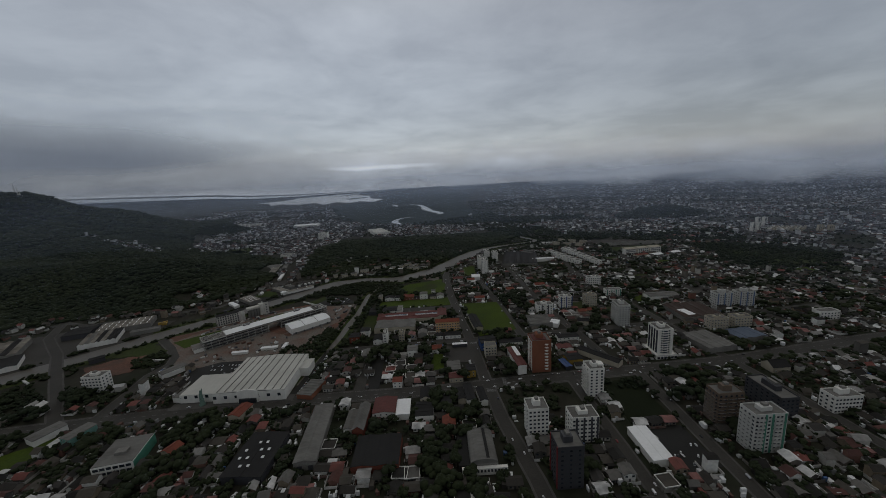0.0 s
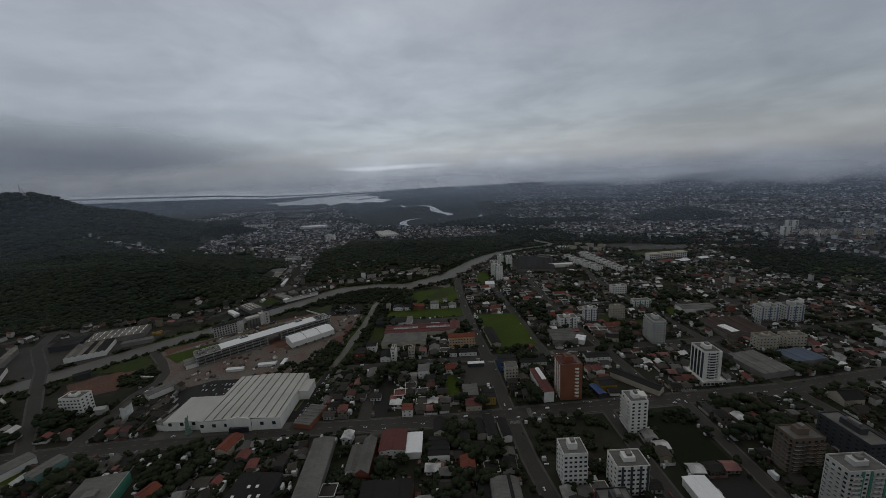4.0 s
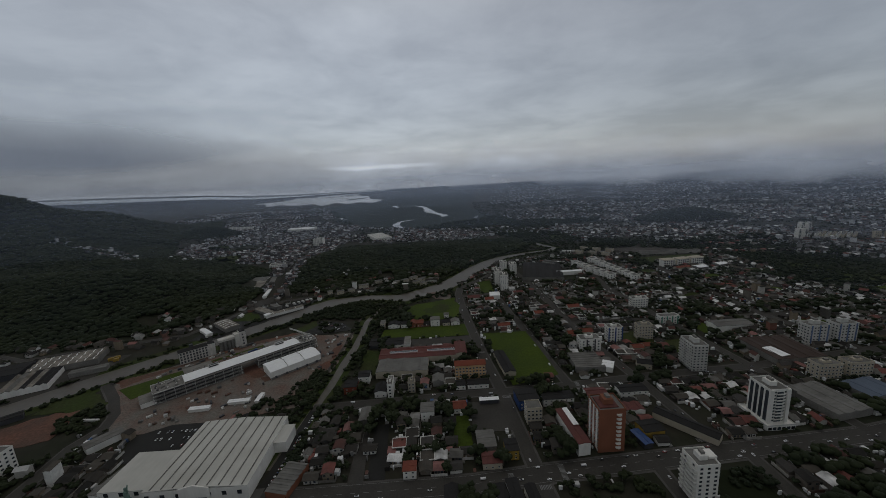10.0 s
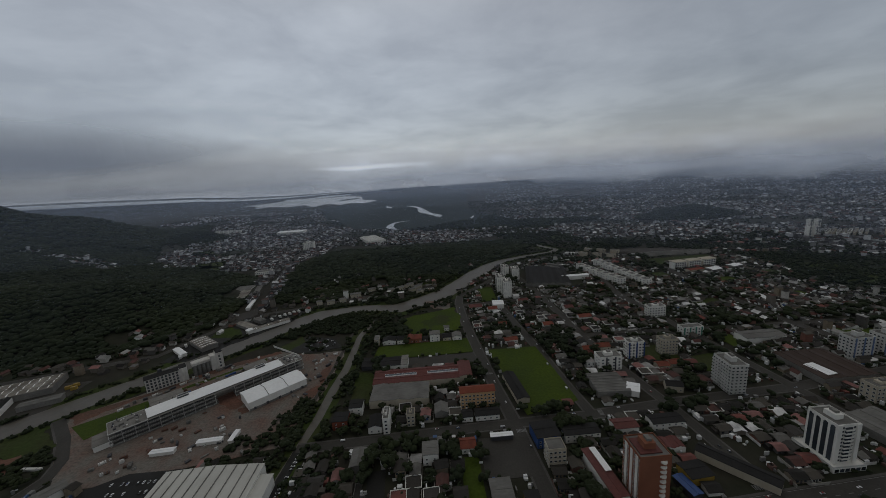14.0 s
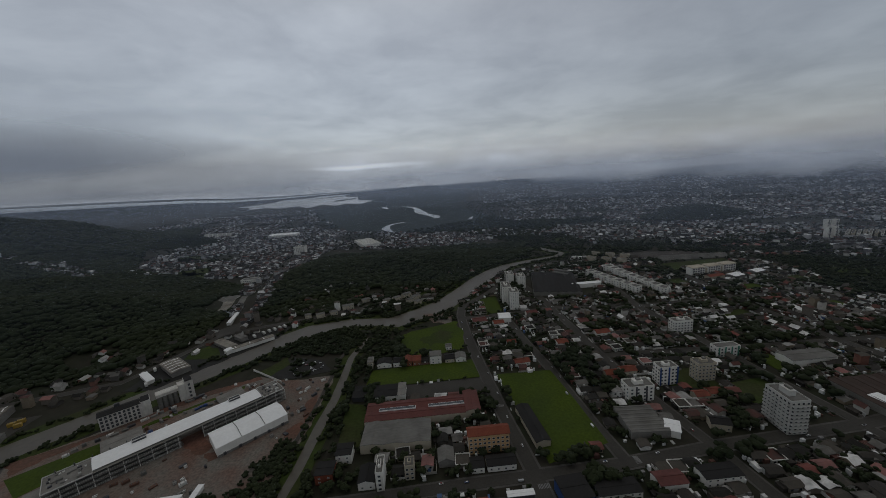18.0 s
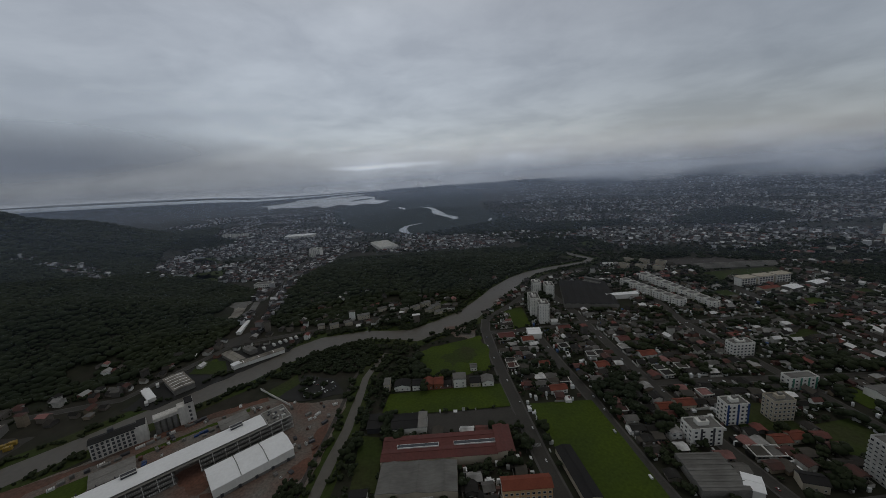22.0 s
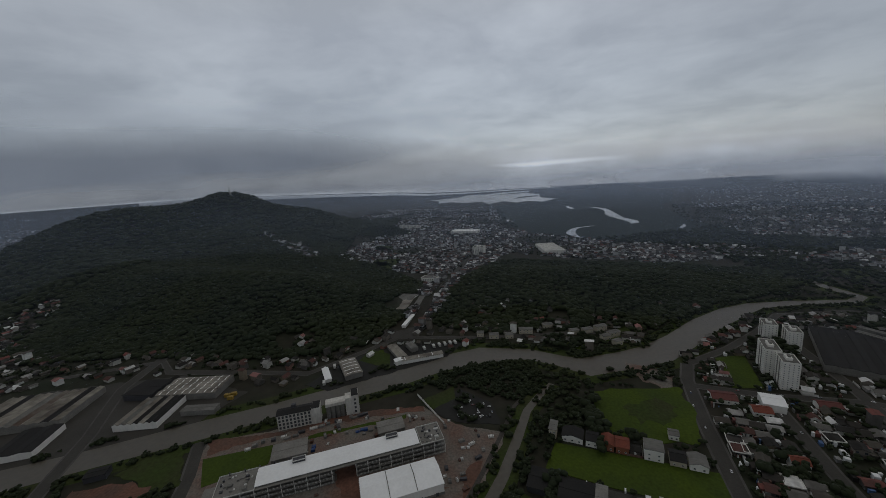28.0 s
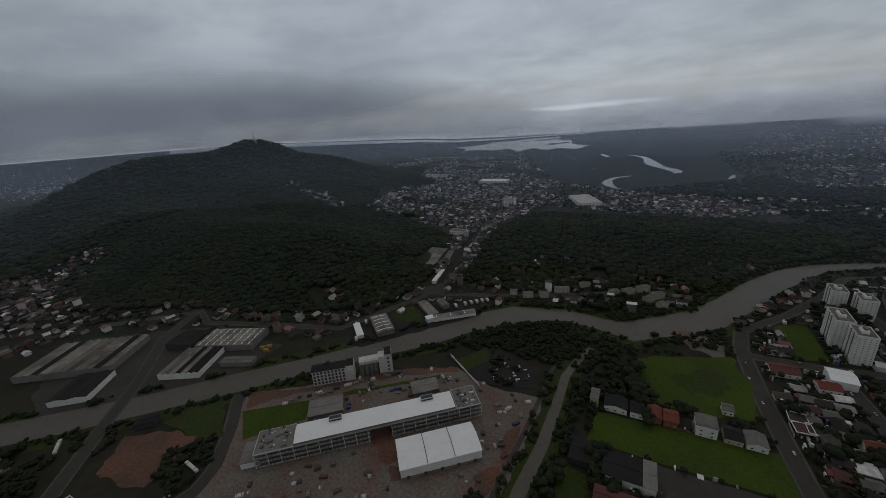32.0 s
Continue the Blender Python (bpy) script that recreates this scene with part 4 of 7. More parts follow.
# construction site: long deck building with a white roof, and a white fabric hall
t = thing("deck_building", pose(-245, 470, 0, rz=40.5), "unfinished concrete deck building with a white roof", "building")
for f in range(4):
    for x0, x1 in (((-76, -5.5), (8.8, 70)) if f < 3 else ((-76, 70),)):
        part("floor_slab", box(x0, x1, -10, 10, 3.3 * f, 3.3 * f + 0.4), M_CONCRETE, t)
# solid dark boxes give the shade between the open floors by colour
for x0, x1 in ((-72, -9), (12, 66)):
    part("core", box(x0, x1, -5.5, 8.5, 0.3, 9.85), M_DARK, t, "dark block standing in for the shade of the inner rooms")
for f in range(3):
    for k in range(20):
        x = -75.8 + k * 7.66
        if not -5.5 < x < 8.0:
            part("column", box(x, x + 0.4, -9.9, -9.5, 3.3 * f + 0.4, 3.3 * f + 3.3), M_FRAME, t)
    for x0, x1 in ((-76, -5.5), (8.8, 70)):
        for z in (0.95, 1.6):
            part("guard_rail", box(x0, x1, -10.06, -9.96, 3.3 * f + z, 3.3 * f + z + 0.14), M_FRAME, t, "pale guard rail")
for f in range(3):
    for y in range(3):
        part("end_column", box(-75.9, -75.5, -3 + y * 6, -2.6 + y * 6, 3.3 * f + 0.4, 3.3 * f + 3.3), M_FRAME, t)
part("roof", gable(-52, 52, -8.0, 8.0, 11.2, 0.9, 0.3), M_ROOF_WHITE, t, "clean white metal roof")
part("under_roof", box(-52, 52, -7.8, 7.8, 10.35, 11.2), M_CONCRETE, t)
for k in range(2):
    v = part("roof_vent", box(-31 + 62 * k, -23 + 62 * k, 3.0, 6.6, 11.5, 13.4, 0.1), M_DARK, t, "dark roof plant unit")
    part("vent_frame", parapet(-31.2 + 62 * k, -22.8 + 62 * k, 2.8, 6.8, 13.4, 0.5), M_FRAME, v)
dr = random.Random(5)
for x0, x1 in ((-75, -53), (54, 69)):
    part("deck_parapet", parapet(x0 - 0.8, x1 + 0.8, -9.9, 9.9, 10.35, 0.7), M_FRAME, t)
    for k in range(26):
        x, y, s = dr.uniform(x0, x1 - 2), dr.uniform(-9, 7), dr.uniform(0.5, 1.8)
        part("deck_load", box(x, x + s * dr.uniform(0.6, 2), y, y + s, 10.33, 10.4 + dr.uniform(0.3, 1.2)), dr.choice((M_CONCRETE, M_FRAME, M_DARK, M_ROOF_GREY)), t)
for k in range(6):
    part("roof_post", box(-70 + k * 9, -69.4 + k * 9, 8.8, 9.4, 10.35, 12.6), M_DARK, t)
t = thing("fabric_hall", pose(-198, 468, 0, rz=40.5), "bright white fabric hall in three bays", "hall")
part("wall", gable_walls(-24.5, 24.5, -11.5, 11.5, 7.6, 2.2), M_WHITE, t)
part("roof", gable(-24.5, 24.5, -11.5, 11.5, 7.62, 2.2, 0.3), M_ROOF_WHITE, t, "taut white fabric roof")
for k in range(2):
    part("roof_seam", gable(-8.4 + 16.4 * k, -8.0 + 16.4 * k, -11.5, 11.5, 7.9, 2.2, 0.0, "x"), M_ROOF_GREY, t)
part("plinth", box(-24.6, 24.6, -11.65, -11.5, 0, 2.0), M_CONCRETE, t)
for k in range(5):
    part("door", box(-21 + k * 10, -19.2 + k * 10, -11.8, -11.65, 0, 2.6), M_DARK, t)
# ruined mill with rows of empty windows, and its silo range
t = thing("old_mill", pose(-311.5, 499.5, 0, rz=37.6), "derelict whitish mill with rows of empty window openings", "mill")
part("wall", box(-16.5, 10, -5, 5, 0, 13, 0.05), M_OLD_PLASTER, t)
part("stair_tower", box(10, 16.5, -5.4, 5, 0, 14, 0.05), M_OLD_PLASTER, t)
part("roof", gable(-16.5, 10, -5, 5, 13.0, 1.4, 0.5), M_ROOF_DARK, t, "black worn roof")
part("tower_roof", box(10.2, 16.3, -5.2, 4.8, 14.0, 14.5), M_ROOF_DARK, t)
part("roof_tank", box(-6, -2.5, 1, 4, 14, 17, 0.3), M_DARK, t, "dark round-edged roof tank")
for f in range(4):
    for k in range(9):
        part("window_opening", box(-15.6 + k * 2.85, -14.0 + k * 2.85, -5.12, -5.0, 1.2 + f * 3.0, 3.2 + f * 3.0), M_DARK, t)
        if f == 0:
            part("pier", box(-16.4 + k * 2.85, -15.9 + k * 2.85, -5.2, -5.0, 0, 13), M_OLD_PLASTER, t)
    part("window_opening", box(-16.62, -16.5, -3, -1.4, 1.2 + f * 3.0, 3.2 + f * 3.0), M_DARK, t)
    part("window_opening", box(-16.62, -16.5, 1, 2.6, 1.2 + f * 3.0, 3.2 + f * 3.0), M_DARK, t)
t = thing("silo_range", pose(-287, 521, 0, rz=40), "old concrete silo range beside a plaster tower", "silo")
part("tower", box(4, 9, -5, 4, 0, 15.5), M_OLD_PLASTER, t)
part("tower", box(9, 15, -6, 5, 0, 17.5), M_OLD_PLASTER, t)
part("tower_roof", box(9.2, 14.8, -5.8, 4.8, 17.5, 18.2), M_ROOF_DARK, t)
for f in range(4):
    part("window_opening", box(11, 12.6, -6.12, -6.0, 2 + f * 3.6, 4 + f * 3.6), M_DARK, t)
for k in range(4):
    bm = bmesh.new()
    bmesh.ops.create_cone(bm, cap_ends=True, segments=16, radius1=1.85, radius2=1.85, depth=11)
    bmesh.ops.translate(bm, vec=(-10 + k * 3.75, -3, 5.5), verts=bm.verts[:])
    part("silo", bm, M_ROOF_GREY, t, "dark stained concrete silo")
part("gallery", box(-12, 4, -4.5, 4, 11, 13.4), M_OLD_PLASTER, t)

# factories and halls
hall("red_roof_factory", -68, 469, 84, 23, 6.2, 1.3, "old factory with long maroon metal roofs", M_ROOF_MAROON, M_CREAM, along="x", bays=2)
t = thing("factory_head", pose(-29, 469, 0), "taller maroon-roofed cross wing of the factory", "factory")
part("wall", gable_walls(-5, 6, -11.6, 14, 7.6, 1.0, "y"), M_CREAM, t)
part("roof", gable(-5, 6, -11.6, 14, 7.61, 1.0, 0.3, "y"), M_ROOF_MAROON, t, "maroon metal roof")
for k in range(2):
    t = thing("roof_lantern", pose(-86 + 38 * k, 469, 6.6), "long glazed roof lantern on the factory", "lantern")
    part("frame", box(-14, 14, -1.6, 1.6, 0, 1.0), M_ROOF_WHITE, t)
    part("glass", box(-13.8, 13.8, -1.2, 1.2, 1.0, 1.15), M_GLASS, t)
hall("grey_roof_factory", -85, 444, 48, 24, 6.2, 1.0, "factory shed with a pale weathered fibre roof", M_ROOF_GREY, M_CREAM, along="y", bays=3, rz=-2)
hall("black_roof_hall", -97, 497, 20, 17, 6, 0.4, "hall with a black flat-pitched roof and white side", M_ROOF_DARK, M_WHITE)
hall("pale_annex", -84, 497, 6, 18, 6.4, 0.2, "pale concrete annex of the black-roofed hall", M_CONCRETE, M_WHITE)
hall("dark_yard_shed", -119, 502, 13, 17, 4, 0.8, "dark shed with scattered white sheets", M_ROOF_DARK, M_DARK)
hall("sawtooth_hall", 86, 434, 26, 28, 5, 0.5, "grey low hall with many small roof ridges", M_ROOF_GREY, M_CONCRETE, along="x", bays=7, rz=-4)
hall("white_side_hall", 102, 424, 9, 12, 5, 0.8, "small hall with a clean white roof", M_ROOF_WHITE, M_WHITE, rz=-30)
hall("white_roof_store", 98.5, 226, 12.5, 30, 5, 0.5, "store with a long plain white roof", M_ROOF_WHITE, M_WHITE, along="y", rz=1)
t = thing("curved_roof_hall", pose(-9, 232, 0), "hall with a grey vaulted roof and pierced white front", "hall")
bm = bmesh.new()
arc = [(8.5 * math.cos(math.pi * k / 10), 6.0 + 3.2 * math.sin(math.pi * k / 10)) for k in range(11)]
fr, bk = [bm.verts.new((x, -15, z)) for x, z in arc], [bm.verts.new((x, 13, z)) for x, z in arc]
for k in range(10):
    bm.faces.new((fr[k], bk[k], bk[k + 1], fr[k + 1]))
bm.faces.new(fr[::-1])
bm.faces.new(bk)
part("roof", bm, M_ROOF_GREY, t, "grey weathered vaulted roof")
part("wall", box(-8.5, 8.5, -15, 13, 0, 6.0), M_CONCRETE, t)
part("lean_to", box(-15.5, -8.6, -14, 14, 0, 4.5), M_ROOF_DARK, t, "dark lean-to roof")
part("roof_strip", box(1.5, 3.4, -14, 12.5, 8.6, 9.35), M_ROOF_DARK, t, "dark roof strip")
part("front_screen", box(-14, 14, -17.5, -15.2, 0, 4.6), M_WHITE, t, "white pierced front screen")
for k in range(13):
    part("screen_opening", box(-13.2 + k * 2.1, -12.0 + k * 2.1, -17.62, -17.5, 2.0, 3.8), M_DARK, t)
hall("long_warehouse", -124.5, 258, 14, 60, 6.2, 1.3, "long warehouse with a dull grey roof", M_ROOF_GREY, M_CONCRETE, along="y", rz=3.5, doors=2)
t = thing("green_side_building", pose(-252, 249, 0, rz=12), "white flat office with ribbon windows and green side", "office")
part("wall", box(-12, 12, -14, 14, 0, 8, 0.05), M_WHITE, t)
part("side_cladding", box(12, 12.2, -14, 14, 0.2, 7.8), M_GREENB, t, "dark green cladding")
part("roof", box(-11.8, 11.8, -13.8, 13.8, 8.0, 8.3), M_ROOF_GREY, t, "grey flat roof")
part("roof_unit", box(-3, 4, -5, 0, 8.3, 10.0), M_CONCRETE, t)
for f in range(2):
    for k in range(6):
        part("window", box(-11 + k * 3.7, -8 + k * 3.7, -14.12, -14, 1.6 + f * 3.4, 3.4 + f * 3.4), M_GLASS, t)
hall("dark_roof_depot", -158, 240, 26, 40, 5.5, 0.6, "depot with a black roof and bright skylights", M_ROOF_DARK, M_DARK, along="y", rz=-4)
for k in range(16):
    hall("roof_light", -168 + (k % 4) * 5 + (k // 4) * 1.2, 228 + (k // 4) * 7, 0.9, 1.2, 6.6, 0.1, "small white roof light of the black depot", M_ROOF_WHITE, M_WHITE, category="roof light") if k % 3 else None
hall("black_roof_block", -77, 235, 30, 28, 6, 0.8, "wide building with black pitched roofs and red eaves", M_ROOF_DARK, M_ROOF_RED, along="y", bays=2)
hall("red_gable_shop", -78, 283, 17, 20, 6, 1.2, "shop with a maroon roof and white front", M_ROOF_MAROON, M_WHITE, along="y", small=True)
hall("chapel", -93.5, 269, 8, 30, 7, 3.0, "narrow pale chapel with a red gable front", M_ROOF_GREY, M_ROOF_RED, along="y", rz=-1)
hall("chapel_annex", -102, 271, 7, 22, 4, 0.8, "pale annex beside the chapel", M_ROOF_GREY, M_WHITE, along="y")
hall("corner_shop", -46, 295, 9, 14, 6, 2.2, "cream gabled shop house facing the avenue", M_ROOF_DARK, M_CREAM, along="y", small=True)
hall("shop_rear", -47, 276, 14, 18, 5.5, 0.6, "white flat shop with black roof panels", M_ROOF_DARK, M_WHITE, along="x", bays=2, small=True)
hall("outlined_shop", -30, 284, 8, 16, 5.5, 0.3, "white-edged shop with a dark sunk roof", M_ROOF_DARK, M_WHITE, along="y")
hall("dark_top_shop", -11, 292, 6.5, 22, 7, 0.3, "long white shop with a black roof", M_ROOF_DARK, M_WHITE, along="y", rz=4)
hall("lane_shop", -18, 294, 6, 16, 5, 0.6, "dark-roofed shop in the lane", M_ROOF_DARK, M_CREAM, along="y", rz=4)
hall("lane_shop", -1, 291, 6, 18, 5, 1.0, "dark-roofed shop at the corner", M_ROOF_DARK, M_WHITE, along="y", rz=6)
hall("red_cottage", -29, 262, 9, 10, 4, 1.8, "cottage with a red gabled roof", M_ROOF_RED, M_CREAM, along="y", small=True)
hall("ribbed_shed", -147, 319, 14, 24, 4.2, 0.5, "low shed with a ribbed brown-grey roof", M_ROOF_GREY, M_BRICK, along="x", bays=6, rz=-14)
hall("orange_shop", -71.5, 319, 8, 8, 6, 0.2, "small white shop with an orange front", M_ROOF_RED, M_WHITE, small=True)
hall("white_house", -61, 374, 10, 12, 8, 0.3, "tall white flat-roofed house", M_ROOF_GREY, M_WHITE, small=True)
hall("red_roof_house", -36, 380, 10, 10, 4, 2.4, "house with a bright red hipped roof", M_ROOF_RED, M_WHITE, small=True)
hall("pale_roof_shop", -21, 341, 12, 16, 4, 0.3, "shop with a pale flat roof", M_ROOF_GREY, M_CONCRETE)
hall("brown_shop", -20, 323, 12, 10, 4.5, 1.2, "brown-roofed shop on the avenue", M_ROOF_MAROON, M_CREAM, small=True)
hall("yellow_shop", -6, 330, 8, 11, 7, 0.3, "yellow shop building with signs", M_ROOF_DARK, M_YELLOW, small=True)
hall("bus_shelter", -12, 386, 15, 3.5, 3.6, 0.2, "long white street canopy", M_ROOF_WHITE, M_DARK)
hall("blue_shop", 17, 382, 16, 16, 8, 0.3, "blue and white shop with a black roof", M_ROOF_DARK, M_BLUE, rz=4, small=True)
hall("white_low_row", 41, 381, 24, 10, 6, 0.4, "long low white building with a dark roof", M_ROOF_DARK, M_WHITE, small=True)
slab_block("beige_flats", 17, 362, 11, 10, 4, "beige flats with white balconies", wall=M_CREAM, sides={"s": 4, "w": 3}, balcony=[("s", -4, 4, 1.0)], box_top=0)
hall("ribbed_shop", -108, 375, 9, 16, 5, 1.0, "narrow shop with a grey ribbed roof", M_ROOF_GREY, M_CONCRETE, along="y")
hall("orange_wall_house", -128, 416, 11, 11, 7, 0.3, "house with orange walls and black flat roof", M_ROOF_DARK, M_ORANGE, small=True)
hall("dark_flat_house", -119, 431, 10, 11, 7, 0.3, "house with white walls and black flat roof", M_ROOF_DARK, M_WHITE, small=True)
hall("gable_house", -101, 410, 10, 14, 5, 1.6, "house with a dark gable beside the white tower house", M_ROOF_DARK, M_WHITE, along="y", small=True)
slab_block("narrow_white_house", -92.5, 408, 4.5, 14, 4, "narrow tall white house with blue glass front", sides={"s": 1, "w": 3}, box_top=2.0)
slab_block("narrow_grey_house", -75, 411, 6, 8, 3, "narrow pale grey three-storey house", wall=M_CREAM, sides={"s": 2, "w": 2}, box_top=1.6)
hall("rounded_roof_house", -52, 420, 10, 12, 4, 2.4, "house with a pale rounded roof", M_ROOF_GREY, M_CONCRETE, along="y")
hall("dark_row_house", -18, 411, 18, 9, 4, 1.4, "row of dark-roofed houses below the flats", M_ROOF_DARK, M_WHITE, small=True)
hall("dark_row_house", -33, 411, 8, 9, 4, 1.4, "dark-roofed house below the flats", M_ROOF_DARK, M_WHITE, small=True)
hall("dark_long_house", 11, 442, 10, 40, 4.5, 1.4, "long black-roofed building at the edge of the grass plot", M_ROOF_DARK, M_CREAM, along="y", rz=6)
for k, (cx, w, rf, wl_, hh) in enumerate(((-117.5, 5, M_ROOF_GREY, M_CREAM, 7), (-104, 14, M_ROOF_DARK, M_WHITE, 4), (-91, 8, M_ROOF_DARK, M_WHITE, 4.5), (-81, 8, M_ROOF_RED, M_BRICK, 4.5), (-72, 8, M_ROOF_RED, M_BRICK, 5), (-53.5, 11, M_ROOF_GREY, M_WHITE, 8), (-40, 9, M_ROOF_DARK, M_CREAM, 4), (-29, 10, M_ROOF_GREY, M_WHITE, 4))):
    hall("field_edge_house", cx, 550 - 0.03 * (cx + 70), w, 11, hh, 0.3 if hh > 6 else 1.8, ("two-storey white house with square windows" if hh > 7 else "house with bright red roof" if rf is M_ROOF_RED else "small house with a weathered roof") + " above the grass strip", rf, wl_, along="y" if k % 2 else "x", small=True)
hall("meadow_house", -39, 573, 6, 7, 4, 1.0, "small white house in the meadow", M_ROOF_GREY, M_WHITE, small=True)
hall("site_office", -306, 419, 11, 17, 4.5, 0.3, "concrete site building by the works gate", M_CONCRETE, M_WHITE, rz=40)
hall("white_canopy", -251, 402, 16, 4, 2.6, 0.3, "white canopy at the store yard", M_ROOF_WHITE, M_WHITE, rz=4)
hall("white_canopy", -222, 409, 17, 4, 2.6, 0.3, "long white canopy at the site edge", M_ROOF_WHITE, M_WHITE, rz=4)
hall("white_container_shed", -206, 412, 3, 12, 2.6, 0.2, "white container shed at the site edge", M_ROOF_WHITE, M_WHITE)
hall("gate_building", -300, 368, 10, 22, 5, 0.4, "long white building with a flat pale roof", M_ROOF_GREY, M_WHITE, along="y", rz=-36)
hall("mint_building", -308, 276, 10, 18, 6, 0.4, "mint green two-storey office", M_ROOF_GREY, material("mint_paint", (0.22, 0.42, 0.36), 0.8), along="y", rz=-18, small=True)
hall("long_white_shop", -336, 280, 12, 20, 5, 0.5, "long white shop with grey roof", M_ROOF_GREY, M_WHITE, along="y", rz=-24)
hall("red_cottage", -222, 252, 9, 10, 4.5, 2.2, "house with a bright red gabled roof", M_ROOF_RED, M_CREAM, along="y", rz=-20, small=True)
hall("red_hall", -194, 290, 10, 16, 5.5, 1.6, "shop with a red gabled roof and cream front", M_ROOF_RED, M_CREAM, along="y", rz=-12, small=True)
hall("white_low_shop", -258, 325, 9, 22, 5, 0.4, "low white building beside the store", M_ROOF_GREY, M_WHITE, along="y", rz=-12)
hall("chalet", 255, 306, 15, 12, 5, 4.0, "chalet with a steep dark roof", M_ROOF_DARK, M_CREAM, small=True)
slab_block("far_white_block", 396, 398, 22, 10, 3, "plain white three-storey block among houses", sides={"s": 6}, box_top=0)
hall("maroon_roof_house", 73, 384, 16, 10, 5, 1.2, "low building with maroon side roofs", M_ROOF_MAROON, M_WHITE, small=True)
hall("white_ribbon_house", 102, 384, 22, 10, 6, 0.8, "white two-storey building with dark pitched roof", M_ROOF_DARK, M_WHITE, small=True)
hall("red_roof_pair", 92, 364, 15, 10, 4, 1.0, "low building with red and white roofs", M_ROOF_MAROON, M_WHITE, along="y", bays=2)
hall("garden_house", 135, 424, 12, 9, 5, 1.8, "cream house with dark roof in a garden", M_ROOF_DARK, M_CREAM, rz=-20, small=True)
hall("red_row_house", 146, 456, 10, 8, 3.5, 1.8, "house with red tiled roof", M_ROOF_RED, M_CREAM, small=True)
hall("red_row_house", 158, 458, 10, 8, 3.5, 1.8, "house with red tiled roof", M_ROOF_RED, M_CREAM, small=True)
hall("orange_house", 97, 496, 12, 8, 3.5, 2.0, "house with an orange tiled roof", M_ORANGE, M_CREAM, small=True)
hall("red_hip_house", 112, 498, 13, 9, 4, 2.2, "house with a red roof by the street", M_ROOF_RED, M_CREAM, small=True)
hall("striped_house", 26, 566, 9, 8, 5.5, 1.8, "striped two-storey house with a red roof", M_ROOF_RED, M_WHITE, small=True)
hall("white_flat_shop", -63.5, 281, 10, 19, 5, 0.2, "small shop with a bright white roof", M_ROOF_WHITE, M_WHITE, along="y")
hall("long_white_annex", 38.5, 342, 8, 36, 9, 0.4, "long narrow white building beside the brick tower", M_ROOF_MAROON, M_WHITE, along="y", rz=5)
hall("annex_canopy", 40, 350, 3, 18, 9.9, 0.2, "white roof strip of the long annex", M_ROOF_WHITE, M_WHITE, along="y", rz=5)
hall("school_range", 118, 342, 9, 40, 5, 1.6, "long cream building with a dark pitched roof", M_ROOF_DARK, M_CREAM, along="y", rz=38)
hall("yellow_depot", 92, 341, 14, 12, 5, 1.0, "yellow-walled depot with dark roof", M_ROOF_DARK, M_YELLOW, rz=5)
hall("blue_tarp_shed", 82, 333, 6, 14, 3.5, 0.5, "shed under a blue sheet", M_BLUE, M_DARK, along="y", rz=10)
hall("car_dealer_hall", 234, 358, 30, 36, 5, 0.8, "wide grey-roofed hall with pale base", M_ROOF_GREY, M_CONCRETE, along="y", bays=3, rz=8)
hall("blue_roof_hall", 278, 366, 30, 22, 5, 0.8, "hall with blue-grey metal roofs", material("blue_grey_roof", (0.1, 0.125, 0.165), 0.7, scale=0.1), M_CONCRETE, along="y", bays=2, rz=8)
hall("brown_factory", 270, 433, 46, 44, 5.5, 0.8, "old factory with rusty brown roofs", material("rusty_roof", (0.06, 0.042, 0.034), 0.85, scale=0.06), M_CONCRETE, along="y", bays=4)
hall("white_panel_roof", 257, 424, 9, 17, 6.4, 0.2, "bright white new roof panel over a workshop", M_ROOF_WHITE, M_WHITE, along="y", rz=8)
hall("low_white_hall", 267, 490, 40, 16, 6, 1.2, "low pale hall with a white roof", M_ROOF_GREY, M_WHITE)
hall("dark_factory", 137, 748, 66, 100, 6, 0.8, "very large dark-roofed factory", M_ROOF_DARK, M_CONCRETE, along="y", bays=6, rz=-14)
for k in range(2):
    hall("pale_roof_strip", 168 - 8 * k, 800 - 14 * k, 26, 6, 7.2, 0.3, "pale strip roof over the dark factory", M_ROOF_GREY, M_CONCRETE, rz=-50)
hall("white_shed_long", 178, 729, 42, 9, 6, 0.6, "long shed with a white roof", M_ROOF_WHITE, M_WHITE)
hall("white_top_house", 34, 634, 14, 16, 6, 1.5, "white-roofed low hall below the towers", M_ROOF_WHITE, M_WHITE, rz=-4)
for cx, cy, w, d, rf, words in ((3, 634, 17, 13, M_ROOF_MAROON, "broad house with a dull red hipped roof"), (24, 622, 12, 10, M_ROOF_RED, "house with a red tiled roof beside the lane"), (70, 643, 14, 9, M_ROOF_MAROON, "long low house with a dull red roof"),
                                (77, 560, 11, 10, M_ROOF_RED, "house with a bright red roof in a dark garden"), (119, 606, 11, 11, M_ROOF_MAROON, "house with a dark red hipped roof"), (126, 574, 15, 10, M_ROOF_RED, "wide house with red roof slopes"), (27, 529, 14, 8, M_ROOF_RED, "white house with a red roof above the grass plot")):
    hall("red_tiled_house", cx, cy, w, d, 3.6, 1.9, words, rf, M_WHITE, rz=4, small=True)
